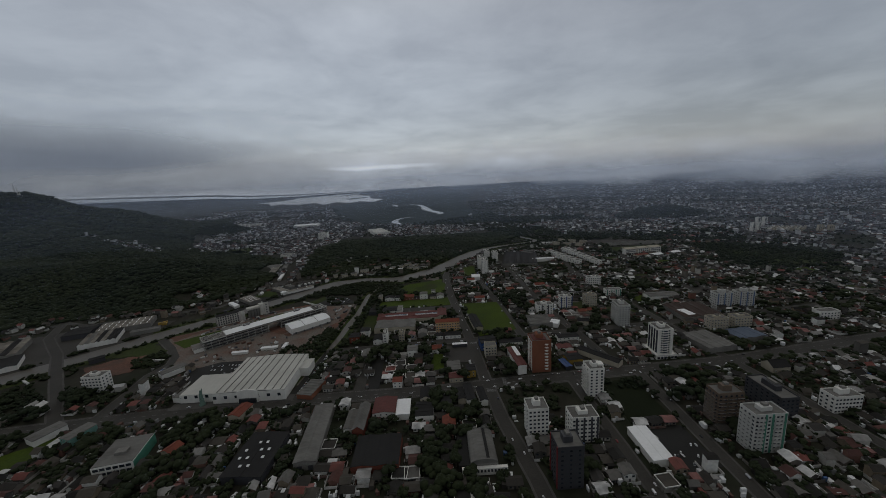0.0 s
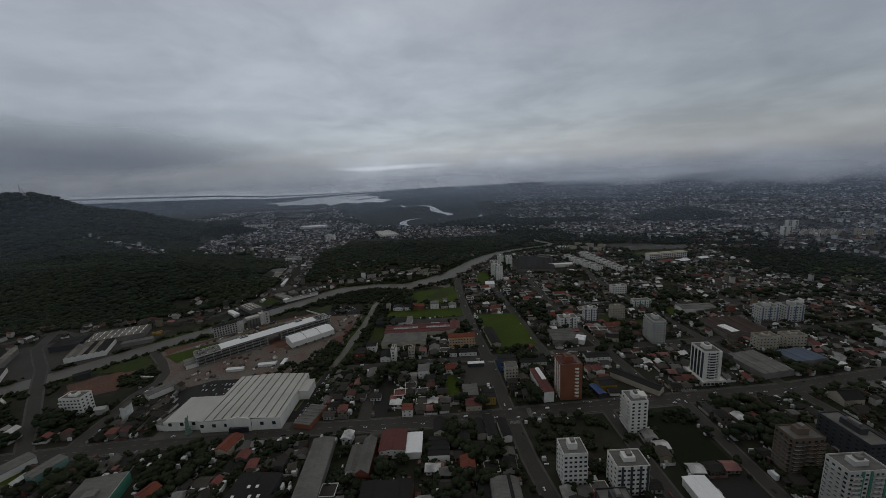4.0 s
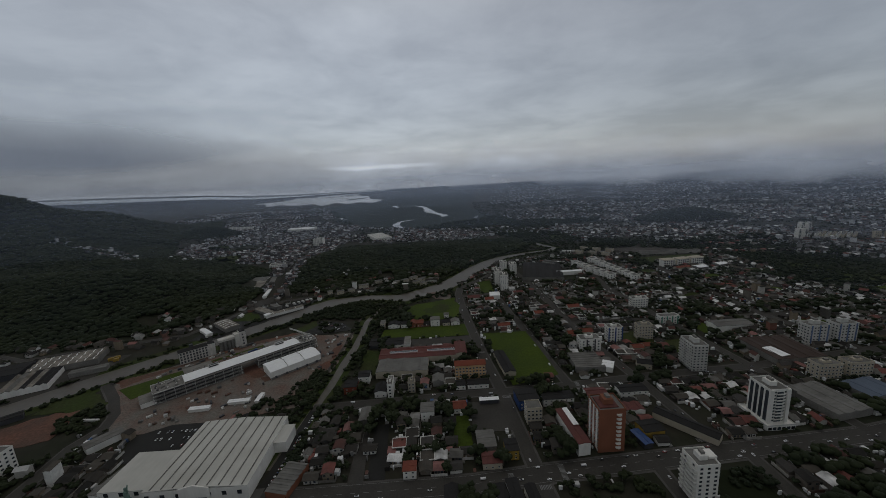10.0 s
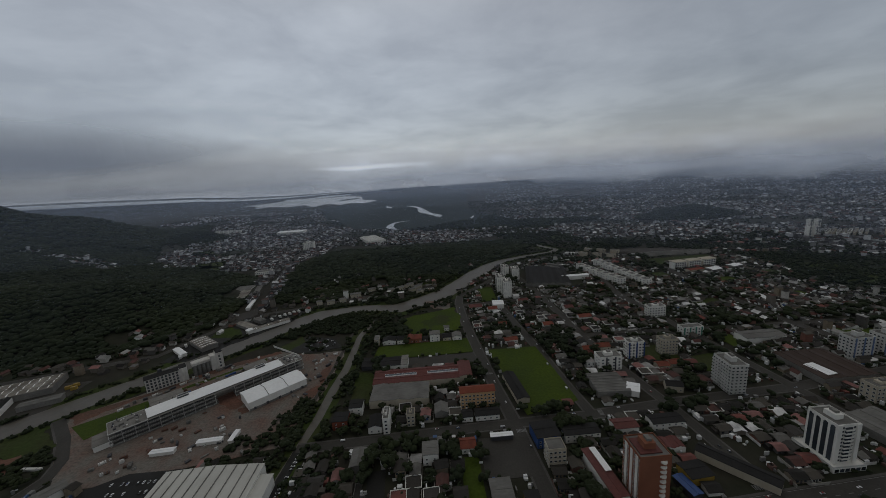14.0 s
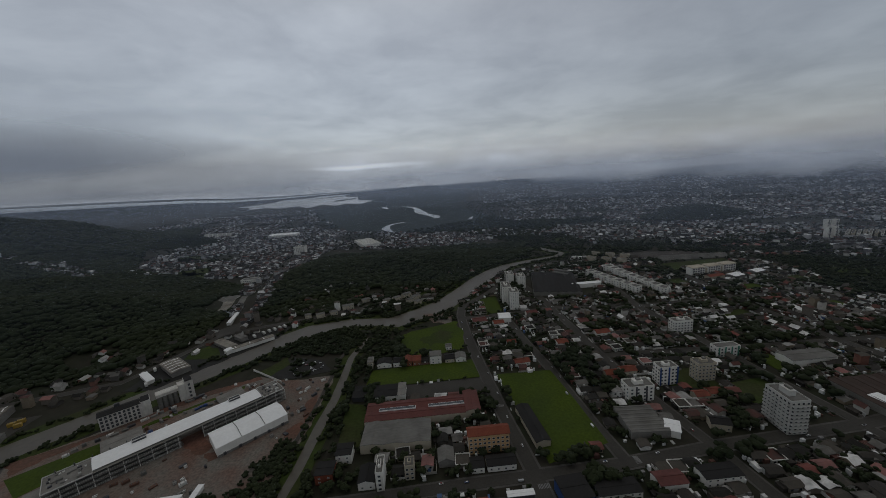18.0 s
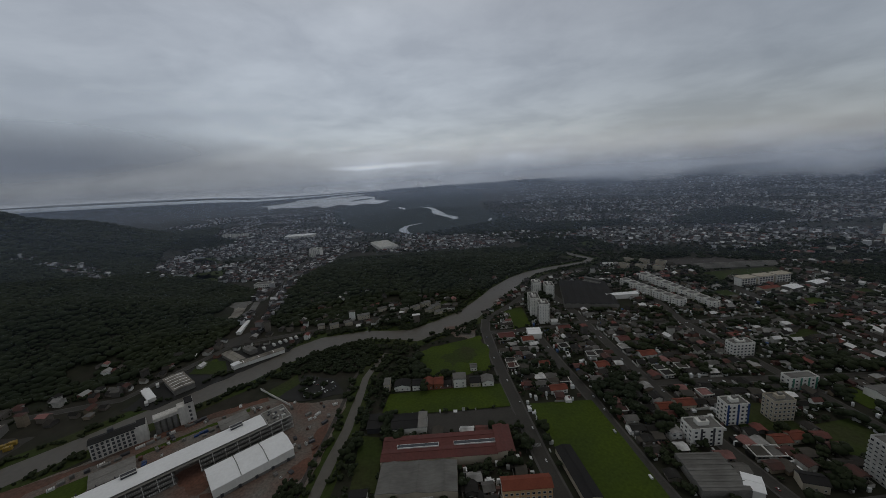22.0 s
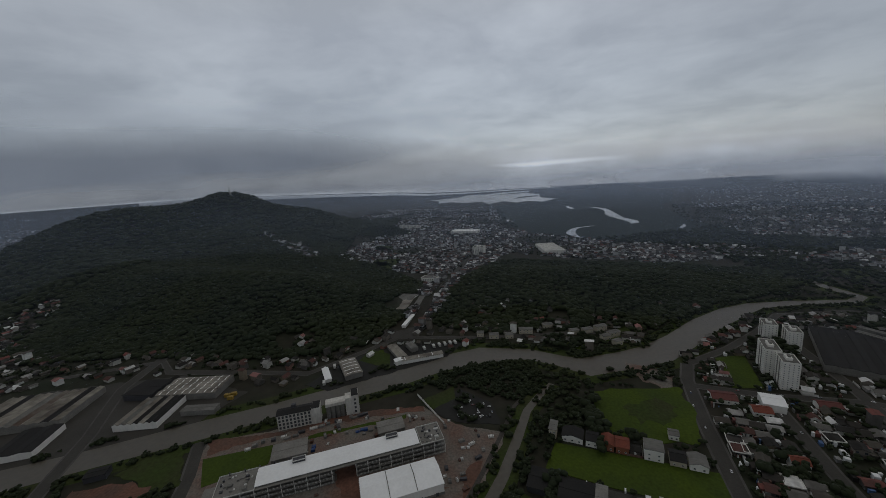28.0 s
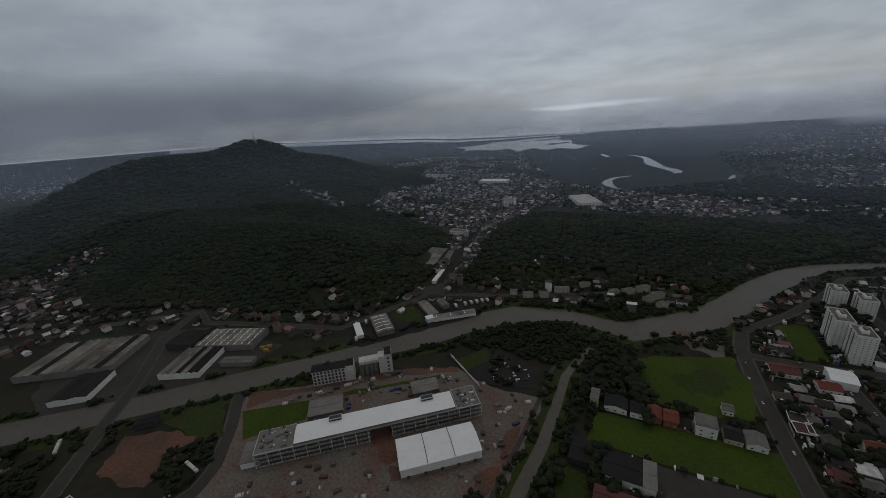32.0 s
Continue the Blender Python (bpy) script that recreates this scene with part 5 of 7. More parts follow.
M_ROOF_PATCHED = material("patched_fibre_roof", (0.27, 0.25, 0.21), 0.85, scale=0.05, fine=0.35, stain=0.85, stain_color=(0.09, 0.075, 0.062), detail_stretch=(1, 0.25, 1), vary=0.25)
M_RUST = material("rust_stained_roof", (0.1, 0.072, 0.055), 0.85, scale=0.06, fine=0.5, stain=0.7, stain_color=(0.2, 0.185, 0.16))
hall("riverside_factory", -567, 427, 84, 56, 6, 1.2, "long old riverside factory with pale patched roofs", [M_ROOF_PATCHED, M_ROOF_PATCHED, M_ROOF_DARK, M_ROOF_PATCHED, M_ROOF_PATCHED, M_ROOF_GREY, M_RUST], M_CONCRETE, rz=33, along="y", bays=11, skylights=0)
hall("riverside_shed", -508, 404, 29, 36, 5, 1.0, "old riverside shed with a black roof and white edge", M_ROOF_DARK, M_WHITE, rz=38, along="y", bays=2)
hall("sawtooth_factory", -452, 464, 36, 40, 5.5, 1.2, "riverside factory with pale and dark roof strips", [M_ROOF_PATCHED, M_ROOF_GREY, M_ROOF_PATCHED, M_ROOF_DARK, M_ROOF_PATCHED, M_ROOF_DARK, M_ROOF_DARK], M_WHITE, rz=27, along="y", bays=7)
hall("back_factory", -453, 505, 58, 32, 6, 1.0, "broad riverside factory with patched pale roofs", M_ROOF_PATCHED, M_CONCRETE, rz=23, bays=3, skylights=1)
hall("black_flat_hall", -498, 487, 29, 28, 6, 0.4, "wide hall with a black flat roof", M_ROOF_DARK, M_DARK, rz=19)
hall("yard_shed", -412, 482, 30, 9, 4.5, 0.4, "low grey shed before the factory", M_ROOF_GREY, M_CONCRETE, rz=24)
hall("dark_hut", -408, 406, 13, 9, 4, 0.6, "dark overgrown hut beside the river", M_ROOF_DARK, M_DARK, rz=42)
hall("truck_shed", -325, 583, 17, 36, 5, 0.8, "grey ribbed shed in the river yard", M_ROOF_PATCHED, M_CONCRETE, rz=49, along="y", bays=1, skylights=1)
hall("white_awning", -342, 566, 6, 26, 3.5, 0.4, "white awning in the river yard", M_ROOF_WHITE, M_WHITE, rz=49, along="y")
hall("yard_range", -297, 630, 36, 10, 4, 0.8, "low pale range round the truck yard", M_ROOF_PATCHED, M_CONCRETE, rz=-38)
hall("yard_range", -264, 627, 45, 8, 4, 0.8, "long pale range along the river", M_ROOF_PATCHED, M_WHITE, rz=38, skylights=2)
hall("yard_range", -287, 646, 18, 8, 4.5, 0.6, "grey shed inside the truck yard", M_ROOF_GREY, M_CONCRETE, rz=-38)
hall("white_end_house", -284, 611, 7, 8, 4.5, 0.6, "white end house of the river range", M_ROOF_WHITE, M_WHITE, rz=-38, small=True)
hall("valley_store", -369, 771, 22, 52, 5.5, 0.6, "flat grey store in the valley with white ends", M_ROOF_PATCHED, M_WHITE, rz=15, along="y")
hall("valley_annex", -351, 790, 9, 46, 5, 0.4, "long narrow white annex of the valley store", M_ROOF_GREY, M_WHITE, rz=15, along="y")
hall("long_kiosk", -330, 716, 5, 40, 4, 0.4, "long white building beside the valley road", M_ROOF_WHITE, M_WHITE, rz=10, along="y")
for cx, cy, w, rz in ((-205, 699, 11, 20), (-188, 704, 9, 25), (-172, 722, 16, 14), (-222, 700, 8, 15), (-150, 745, 12, 30), (-118, 735, 10, 30), (-104, 742, 12, 38), (-90, 752, 14, 40), (-84, 728, 10, 42), (-76, 738, 14, 42), (-72, 718, 9, 44)):
    hall("bank_house", cx, cy, w, 7, 5 if w < 13 else 6, 0.5, "pale house among trees above the river", M_ROOF_GREY, M_CREAM, rz=rz, small=True)


def box_truck(px, py, rz, label):
    t = thing("box_truck", pose(px, py, 0.25, rz=rz), label, "truck", "trucks in the river yard")
    part("cargo_box", box(-3.6, 2.2, -1.25, 1.25, 0.9, 3.6, 0.06), M_FRAME, t, "white cargo box")
    cab = part("cab", box(2.4, 4.2, -1.15, 1.15, 0.6, 2.7, 0.2), M_FRAME, t)
    part("windscreen", box(4.15, 4.26, -1.0, 1.0, 1.6, 2.4), M_GLASS, cab)
    for sx in (-2.4, 3.3):
        for sy in (-1.05, 1.05):
            bm = bmesh.new()
            bmesh.ops.create_cone(bm, cap_ends=True, segments=12, radius1=0.48, radius2=0.48, depth=0.3)
            part("wheel", bm, M_TYRE, t, at=pose(sx, sy, 0.48, rx=90))


for px, py in ((-264, 656), (-259, 661), (-254, 665), (-249, 669), (-244, 672), (-272, 648), (-334, 553), (-346, 583), (-352, 575)):
    box_truck(px, py, 130, "white box truck parked in the river yard")
# terraces of white row flats beyond the dark factory
for r, (ax, ay, bx, by, n) in enumerate(((208, 778, 231, 690, 7), (247, 797, 262, 676, 9))):
    for k in range(n):
        f = k / (n - 1)
        slab_block("terrace_block", ax + (bx - ax) * f, ay + (by - ay) * f, 11, 12.5, 3, "white three-storey terrace block with a pale roof", fh=2.8, sides={"s": 2, "w": 2}, box_top=0, rz=12, group="white terrace rows")
# stadium: a long white stand, terraces and pitch
t = thing("stadium_stand", pose(384, 746, 0, rz=6), "long white stadium stand in three linked blocks", "stadium")
for k in range(3):
    u = -38 + k * 27
    part("wall", box(u, u + 22, -6, 6, 0, 11.5, 0.1), M_WHITE, t)
    part("roof", box(u - 0.6, u + 22.6, -7, 8, 11.52, 12.3), M_CREAM, t, "pale flat stand roof")
    if k < 2:
        part("link", box(u + 22, u + 27, -4, 5, 0, 9), M_CREAM, t, "lower cream link")
    for f in range(3):
        for b in range(5):
            part("bay_opening", box(u + 1.2 + b * 4.2, u + 3.8 + b * 4.2, -6.12, -6.0, 1.5 + f * 3.4, 3.6 + f * 3.4), M_DARK, t)
t = thing("stadium_terrace", pose(410, 800, 0, rz=-6), "open grey concrete terraces round the pitch", "stadium")
for k in range(5):
    part("tier", box(-62, 62, 24 + k * 2.4, 26.4 + k * 2.4, 0, 1.5 + k * 1.2), M_CONCRETE, t)
PITCH = [(335, 770), (450, 778), (462, 814), (345, 812)]
patch(PITCH, 0.3, "pitch", M_GRASS_ROUGH, "green stadium pitch", "grass")
PALE_GROUND = [(307, 895), (345, 846), (371, 832), (497, 828), (468, 868), (364, 908)]
patch(PALE_GROUND, 0.26, "pale_ground", M_GRAVEL, "pale bare ground behind the stadium", "ground", rough=6.0, step=6)
hall("pale_shed", 394, 712, 20, 14, 5, 1.2, "shed with a pale metal roof beside the stadium", M_ROOF_WHITE, M_CONCRETE, rz=16)
hall("pale_shed", 436, 722, 20, 12, 5, 1.2, "shed with a pale metal roof near the stadium", M_ROOF_WHITE, M_CONCRETE, rz=16)
hall("red_shed", 366, 716, 26, 10, 5, 1.4, "low hall with a dull red roof before the stand", M_ROOF_RED, M_CREAM, rz=8)
for k in range(6):
    slab_block("tan_row_block", 250 + (k % 3) * 21 + (k // 3) * 22, 868 - (k % 3) * 15 + (k // 3) * 30, 9, 15, 3, "tan three-storey block with a pale roof near the river bend", wall=M_CREAM, fh=2.4, sides={"s": 2}, box_top=0, rz=30, group="tan blocks at the river bend")
# far landmarks
slab_block("far_white_hall", -371, 1150, 26, 22, 7, "large white block standing over the far quarter", sides={"s": 6, "w": 4}, box_top=3.0)
hall("far_white_warehouse", -214, 1222, 48, 98, 8, 1.0, "wide pale warehouse in the far quarter", M_ROOF_MALL, M_WHITE, rz=24, along="y", bays=2)
hall("far_pale_warehouse", -535, 1495, 92, 44, 9, 1.0, "long pale warehouse in the far quarter", M_ROOF_WHITE, M_WHITE)
hall("valley_store", -378, 800, 26, 30, 6, 0.6, "flat grey store in the valley", M_ROOF_GREY, M_WHITE, rz=6)
slab_block("valley_office", -388, 905, 30, 16, 3, "white and blue office block in the valley", sides={"s": 8, "w": 4}, box_top=0)
for cx, cy, fl in ((737, 891, 7), (748, 888, 7), (799, 948, 8), (813, 944, 8)):
    slab_block("far_twin_tower", cx, cy, 7.5, 9, fl, "slender white far tower with a dark seam", sides={"s": 2}, box_top=2.0, stripe=("s", (0,)), accent=M_DARK, group="far white towers")
for k in range(8):
    slab_block("far_estate_block", 793 + k * 8.2, 902 - k * 3.4, 4.2, 52, 2, "long low pale estate block in a close row", wall=M_CREAM if k % 2 else M_WHITE, sides={"s": 1}, box_top=0, rz=-54, size=(1.2, 1.2), group="far estate blocks")
for k in range(2):
    slab_block("far_corner_block", 858 + k * 15, 846 - k * 9, 10, 9, 5, "pale five-storey block beside the estate", wall=M_CREAM, sides={"s": 3}, box_top=0, rz=-20, group="far corner blocks")
# masts on the mountain top
for k, (dx, hh) in enumerate(((-10, 34), (12, 24), (30, 20))):
    t = thing("radio_mast", pose(-1316 + dx, 1219 - dx * 0.6, float(height(-1316 + dx, 1219 - dx * 0.6))), "slender steel radio mast on the hilltop", "mast", "hilltop masts")
    bm = bmesh.new()
    bmesh.ops.create_cone(bm, cap_ends=True, segments=6, radius1=1.6, radius2=0.5, depth=hh)
    bmesh.ops.translate(bm, vec=(0, 0, hh / 2), verts=bm.verts[:])
    part("mast", bm, M_FRAME, t)
    part("hut", box(-4, 4, -3, 3, 0, 4), M_WHITE, t)

# ---- areas of grass, earth and yards ----
FIELD = [(0, 515), (49, 514), (53, 470), (56, 420), (12, 408), (6, 460)]
patch(FIELD, 0.30, "grass_field", M_GRASS, "bright green grass plot beside the street", "grass")
FIELD_N = [(-115, 542), (-18, 546), (-15, 514), (-80, 513), (-118, 515)]
patch(FIELD_N, 0.30, "north_field", M_GRASS, "long bright green grass strip", "grass")
FIELD_R = [(-95, 618), (-25, 645), (-20, 596), (-24, 570), (-80, 562)]
patch(FIELD_R, 0.28, "river_meadow", M_GRASS, "green meadow by the river", "grass", rough=5.0, step=4)
patch([(-70, 600), (-45, 622), (-30, 612), (-36, 590), (-58, 582)], 0.32, "worn_meadow", M_GRASS_ROUGH, "worn brownish middle of the meadow", "grass", rough=6.0, step=3)
LAWN = [(14, 710), (40, 724), (38, 662), (15, 655)]
patch(LAWN, 0.3, "tower_lawn", M_GRASS, "green lawn beside the white towers", "grass")
SIDE_GRASS = [(-130, 492), (-113, 488), (-110, 440), (-127, 443)]
patch(SIDE_GRASS, 0.28, "side_grass", M_GRASS_ROUGH, "grass strip beside the factory", "grass")
SITE_GRASS = [(-351, 443), (-310, 474), (-300, 456), (-326, 425)]
patch(SITE_GRASS, 0.34, "site_grass", M_GRASS, "square of grass beside the works", "grass")
YARD_N = [(-82, 511), (-16, 512), (-10, 488), (-80, 489)]
patch(YARD_N, 0.26, "factory_yard", M_ASPHALT, "grey asphalt yard behind the factory", "yard")
SITE = [(-345, 425), (-300, 372), (-165, 398), (-153, 470), (-150, 540), (-190, 538), (-224, 550), (-266, 530), (-330, 482), (-366, 458)]
patch(SITE, 0.2, "building_site", M_SITE, "muddy grey building site with red earth", "ground", rough=2.0)
for pts, words in (([(-352, 447), (-320, 481), (-267, 521), (-221, 546), (-224, 552), (-272, 528), (-321, 484), (-366, 459)], "long strip of red earth before the mill"), ([(-250, 467), (-239, 477), (-219, 456), (-224, 447), (-236, 455)], "red earth in the gap of the deck building"),
                   ([(-168, 494), (-163, 507), (-156, 507), (-156, 484), (-160, 475)], "red earth beside the canal track"), ([(-173, 462), (-163, 475), (-157, 466), (-165, 452)], "red earth at the corner of the fabric hall"), ([(-222, 448), (-214, 440), (-176, 472), (-170, 480)], "red earth along the fabric hall")):
    patch(pts, 0.27, "earth_patch", M_DIRT, words, "ground", rough=3.0, step=2.5)
patch([(-388, 366), (-408, 393), (-381, 411), (-356, 414), (-352, 396), (-350, 376)], 0.27, "earth_mound", M_DIRT, "bare brown earth by the river road", "ground", rough=5.0, step=3)
patch([(-399, 410), (-378, 447), (-341, 420), (-350, 408), (-373, 413)], 0.25, "rough_green", M_GRASS_ROUGH, "rough green ground beside the river", "grass", rough=4.0, step=3)
patch([(-291, 486), (-278, 495), (-267, 506), (-231, 532), (-233, 537), (-267, 510), (-294, 489)], 0.31, "grass_strip", M_GRASS, "narrow grass strip behind the works", "grass", rough=1.5, step=3)
DARK_PARK = [(-219, 548), (-205, 587), (-172, 574), (-156, 549), (-190, 540)]
patch(DARK_PARK, 0.24, "dark_yard", M_ASPHALT_DARK, "dark tree-lined yard behind the works", "yard", rough=2.0)
patch([(-231, 556), (-211, 588), (-203, 570), (-214, 550)], 0.29, "olive_field", M_GRASS_ROUGH, "olive grass field by the river", "grass", rough=2.0)
patch([(-331, 620), (-319, 635), (-301, 617), (-316, 605)], 0.3, "yard_green", M_GRASS, "green lot beside the river yard", "grass", rough=2.0, step=3)
patch([(-124, 706), (-112, 722), (-102, 700), (-106, 689)], 0.3, "bank_green", M_GRASS, "green lot among the bank houses", "grass", rough=2.0, step=3)
patch([(-350, 655), (-300, 675), (-325, 733), (-366, 730)], 0.22, "valley_lot", M_ASPHALT, "wide asphalt lot beside the valley road", "yard", rough=2.0)
patch([(-352, 545), (-322, 545), (-240, 640), (-235, 680), (-310, 650), (-345, 600)], 0.21, "river_yard", M_ASPHALT_DARK, "dark yard full of sheds and trucks", "yard", rough=2.0)
patch([(-540, 380), (-485, 372), (-400, 470), (-400, 520), (-500, 520), (-630, 440)], 0.1, "factory_ground", M_ASPHALT, "worn grey yards round the riverside factories", "yard", rough=4.0)
patch([(-68, 680), (-24, 668), (-36, 632), (-61, 656)], 0.26, "sand_spit", M_SITE, "bare sandy spit at the river bend", "ground", rough=5.0, step=3)
FAR_FIELDS = [[(-738, 1238), (-678, 1251), (-620, 1169), (-674, 1157)], [(-622, 1053), (-560, 1088), (-519, 1030), (-573, 1004)], [(266, 1123), (299, 1104), (312, 1073), (256, 1042)], [(-700, 1184), (-632, 1161), (-670, 1217), (-726, 1236)], [(-590, 1000), (-508, 974), (-545, 1030), (-610, 1050)]]
for pts in FAR_FIELDS:
    patch(pts, 0.35, "far_field", M_GRASS_ROUGH, "green field among the far quarters", "grass", rough=12, step=9)
MANGROVE = [(-601, 2139), (-482, 1799), (-310, 1474), (-132, 1370), (54, 1283), (128, 1168), (204, 1130), (354, 1279), (476, 1300), (557, 1422), (494, 1388), (340, 1411), (246, 1433), (212, 1605), (149, 1813), (139, 2170), (204, 2500), (300, 3300), (-200, 3900), (-560, 3300), (-422, 3000), (-470, 2740), (-600, 2740), (-708, 2522)]
patch(MANGROVE, 0.45, "mangrove_flat", M_MANGROVE, "flat dark teal mangrove crossed by pale creeks", "mangrove", rough=45, step=22)
for a, b in (((362, 1794), (259, 1473)), ((432, 1805), (313, 1431)), ((463, 1758), (355, 1423)), ((492, 1748), (389, 1407)), ((551, 1814), (430, 1409)), ((320, 1578), (283, 1447))):
    ribbon([a, b], 8, 0.4, "far_street", M_PAVING, "pale straight street of the far grid town", "road")
for k in range(6):
    slab_block("far_flats", -861 + 18 * k, 1620 - 3 * k, 13, 10, 4, "white block in a far row of flats", sides={"s": 2}, box_top=0, group="far row of flats")
wall_t = thing("boundary_wall", pose(-217.5, 549.5, 0, rz=-36.6), "long white boundary wall beside the works", "wall")
for k in range(12):
    part("wall_panel", box(-24 + k * 4, -20.1 + k * 4, -0.12, 0.12, 0, 2.2), M_WHITE, wall_t)
CARPARK = [(-272, 345), (-228, 348), (-219, 385), (-262, 385), (-285, 372)]
patch(CARPARK, 0.24, "car_park", M_ASPHALT_DARK, "dark asphalt car park beside the store", "car park")
FORECOURT = [(-262, 303), (-160, 307), (-160, 316), (-262, 313)]
patch(FORECOURT, 0.36, "forecourt", M_PAVING, "paved forecourt before the store", "pavement")
SIDE_PARK = [(-165, 312), (-156, 395), (-148, 395), (-160, 308)]
patch(SIDE_PARK, 0.22, "side_car_park", M_ASPHALT_DARK, "narrow car park along the store", "car park")
LOT_C = [(-28, 388), (2, 387), (4, 352), (-28, 352)]
patch(LOT_C, 0.22, "vacant_lot", M_ASPHALT, "empty paved lot at the street corner", "yard")
GREEN_LOT = [(-42, 372), (-30, 372), (-30, 333), (-42, 334)]
patch(GREEN_LOT, 0.24, "green_lot", M_GRASS, "narrow green plot between houses", "grass")
LOT_G = [(100, 250), (132, 250), (131, 306), (101, 304)]
patch(LOT_G, 0.2, "dark_lawn", M_FLOOR, "dark rough lawn behind the white tower", "grass")
ALLEY = [(-111, 366), (-104, 366), (-100, 314), (-110, 314)]
patch(ALLEY, 0.2, "alley_yard", M_ASPHALT, "narrow paved yard between walls", "yard")
ALLEY2 = [(-101, 367), (-90, 368), (-87, 316), (-98, 316)]
patch(ALLEY2, 0.21, "alley_yard", M_ASPHALT_DARK, "narrow dark yard between walls", "yard")
WEDGE = [(-400, 228), (-350, 222), (-322, 246), (-318, 264), (-327, 278), (-350, 262)]
patch(WEDGE, 0.2, "grass_wedge", M_GRASS, "green wedge of grass beside the shops", "grass")
LOT_D = [(107, 205), (133, 208), (132, 246), (107, 246)]
patch(LOT_D, 0.2, "dark_car_park", M_ASPHALT_DARK, "dark asphalt car park among the towers", "car park")
LOT_E = [(16, 300), (74, 304), (76, 262), (20, 264)]
patch(LOT_E, 0.2, "rough_lot", M_GROUND, "rough vacant lot with bare earth", "ground")
CANAL_TRACK = [(-146, 600), (-152, 575), (-153, 540), (-155, 500), (-158, 465), (-161, 405)]
ribbon(CANAL_TRACK, 3.2, 0.3, "canal_track", M_GRAVEL, "pale track beside the canal", "track")
BELT = [(478, 826), (621, 782), (705, 692), (690, 640), (610, 590), (490, 590), (462, 640), (500, 700), (505, 760)]
BELT_N = [(330, 940), (480, 845), (640, 800), (660, 840), (500, 900), (390, 1010), (330, 1040)]
BELT_LAWN = [(512, 622), (600, 600), (645, 630), (580, 655)]
patch(BELT, 0.16, "belt_floor", M_FLOOR, "dark wet ground under the wooded belt", "ground", rough=10, step=10)
patch(BELT_LAWN, 0.3, "belt_lawn", M_GRASS_ROUGH, "olive clearing in the wooded belt", "grass", rough=8, step=6)
patch([(520, 690), (575, 665), (600, 690), (550, 720)], 0.3, "belt_lawn", M_GRASS_ROUGH, "olive clearing among dark trees", "grass", rough=8, step=6)
HILL_CLEAR = [[(-462, 602), (-425, 600), (-440, 628), (-470, 630)], [(-436, 612), (-393, 606), (-431, 652), (-468, 656)], [(-330, 604), (-288, 598), (-304, 627), (-334, 631)], [(-97, 716), (-42, 714), (-46, 786), (-97, 784)], [(-152, 752), (-122, 752), (-128, 790), (-155, 786)], [(-1000, 470), (-780, 432), (-830, 490), (-890, 548), (-975, 625), (-1010, 600)]]
patch([(-462, 603), (-428, 601), (-442, 624), (-468, 627)], 0.4, "hill_lawn", M_GRASS, "small bright lawn at the foot of the wooded hill", "grass", rough=3, step=3)
patch(HILL_CLEAR[2], 0.33, "river_lawn", M_GRASS_ROUGH, "olive grass square beside the river yard", "grass", rough=2, step=3)
patch([(-88, 722), (-66, 720), (-64, 742), (-86, 744)], 0.4, "bank_lawn", M_GRASS, "green lawn among the bank houses", "grass", rough=2, step=3)
patch([(-72, 752), (-52, 750), (-52, 772), (-70, 776)], 0.4, "bank_lawn", M_GRASS_ROUGH, "olive lawn among the bank houses", "grass", rough=2, step=3)
GREEN_BLOCKS = [[(-206, 455), (-158, 450), (-156, 402), (-208, 398)]]

# ---- loose things on the building site ----
sr = random.Random(21)


def stack(px, py, z, w, d, h, rz, mat, label, name="material_stack", category="stack"):
    t = thing(name, pose(px, py, z, rz=rz), label, category, "loose goods on the building site")
    part("load_block", box(-w / 2, w / 2, -d / 2, d / 2, 0, h, 0.08), mat, t)
    for u in (-0.3, 0.3):
        part("batten", box(u * w - 0.12, u * w + 0.12, -d / 2 - 0.1, d / 2 + 0.1, h, h + 0.12), M_DARK, t)


KINDS = [(M_FRAME, "stack of white panels"), (M_CONCRETE, "stack of concrete blocks"), (M_ROOF_GREY, "stack of grey boards"), (M_DARK, "dark steel bundle"), (M_DIRT, "heap of red earth"), (M_FRAME, "bundle of pale pipes")]
n = 0
while n < 110:
    px, py = sr.uniform(-300, -155), sr.uniform(385, 550)
    u, v = px + 245, py - 470
    du, dv = u * math.cos(0.707) + v * math.sin(0.707), -u * math.sin(0.707) + v * math.cos(0.707)
    in_hall = abs((px + 198) * math.cos(0.707) + (py - 468) * math.sin(0.707)) < 28 and abs(-(px + 198) * math.sin(0.707) + (py - 468) * math.cos(0.707)) < 14
    if abs(du) < 80 and abs(dv) < 13 or in_hall or not inside(px, py, SITE) or near_line(px, py, CANAL_TRACK, 4) or inside(px, py, GREEN_BLOCKS[0]):
        continue
    mat, words = KINDS[n % 6]
    stack(px, py, 0.26, sr.uniform(1.5, 5), sr.uniform(1.2, 2.6), sr.uniform(0.6, 2.2), sr.choice((40, 130)) + sr.uniform(-15, 15), mat, words + " on the building site")
    n += 1
for k in range(16):
    f = k / 15
    stack(-328 + 60 * f + sr.uniform(-2, 2), 462 + 62 * f + sr.uniform(-2, 3), 0.26, sr.uniform(2, 6), 2.4, sr.uniform(1, 2.4), 42, KINDS[k % 4][0], KINDS[k % 4][1] + " behind the deck building")
for px, py in ((-280, 480), (-278, 477), (-257, 508), (-254, 509), (-259, 505)):
    stack(px, py, 0.26, sr.uniform(2.5, 4.5), sr.uniform(1.5, 2.5), sr.uniform(1, 2), 40, M_BLUE, "goods under a blue sheet behind the deck building")
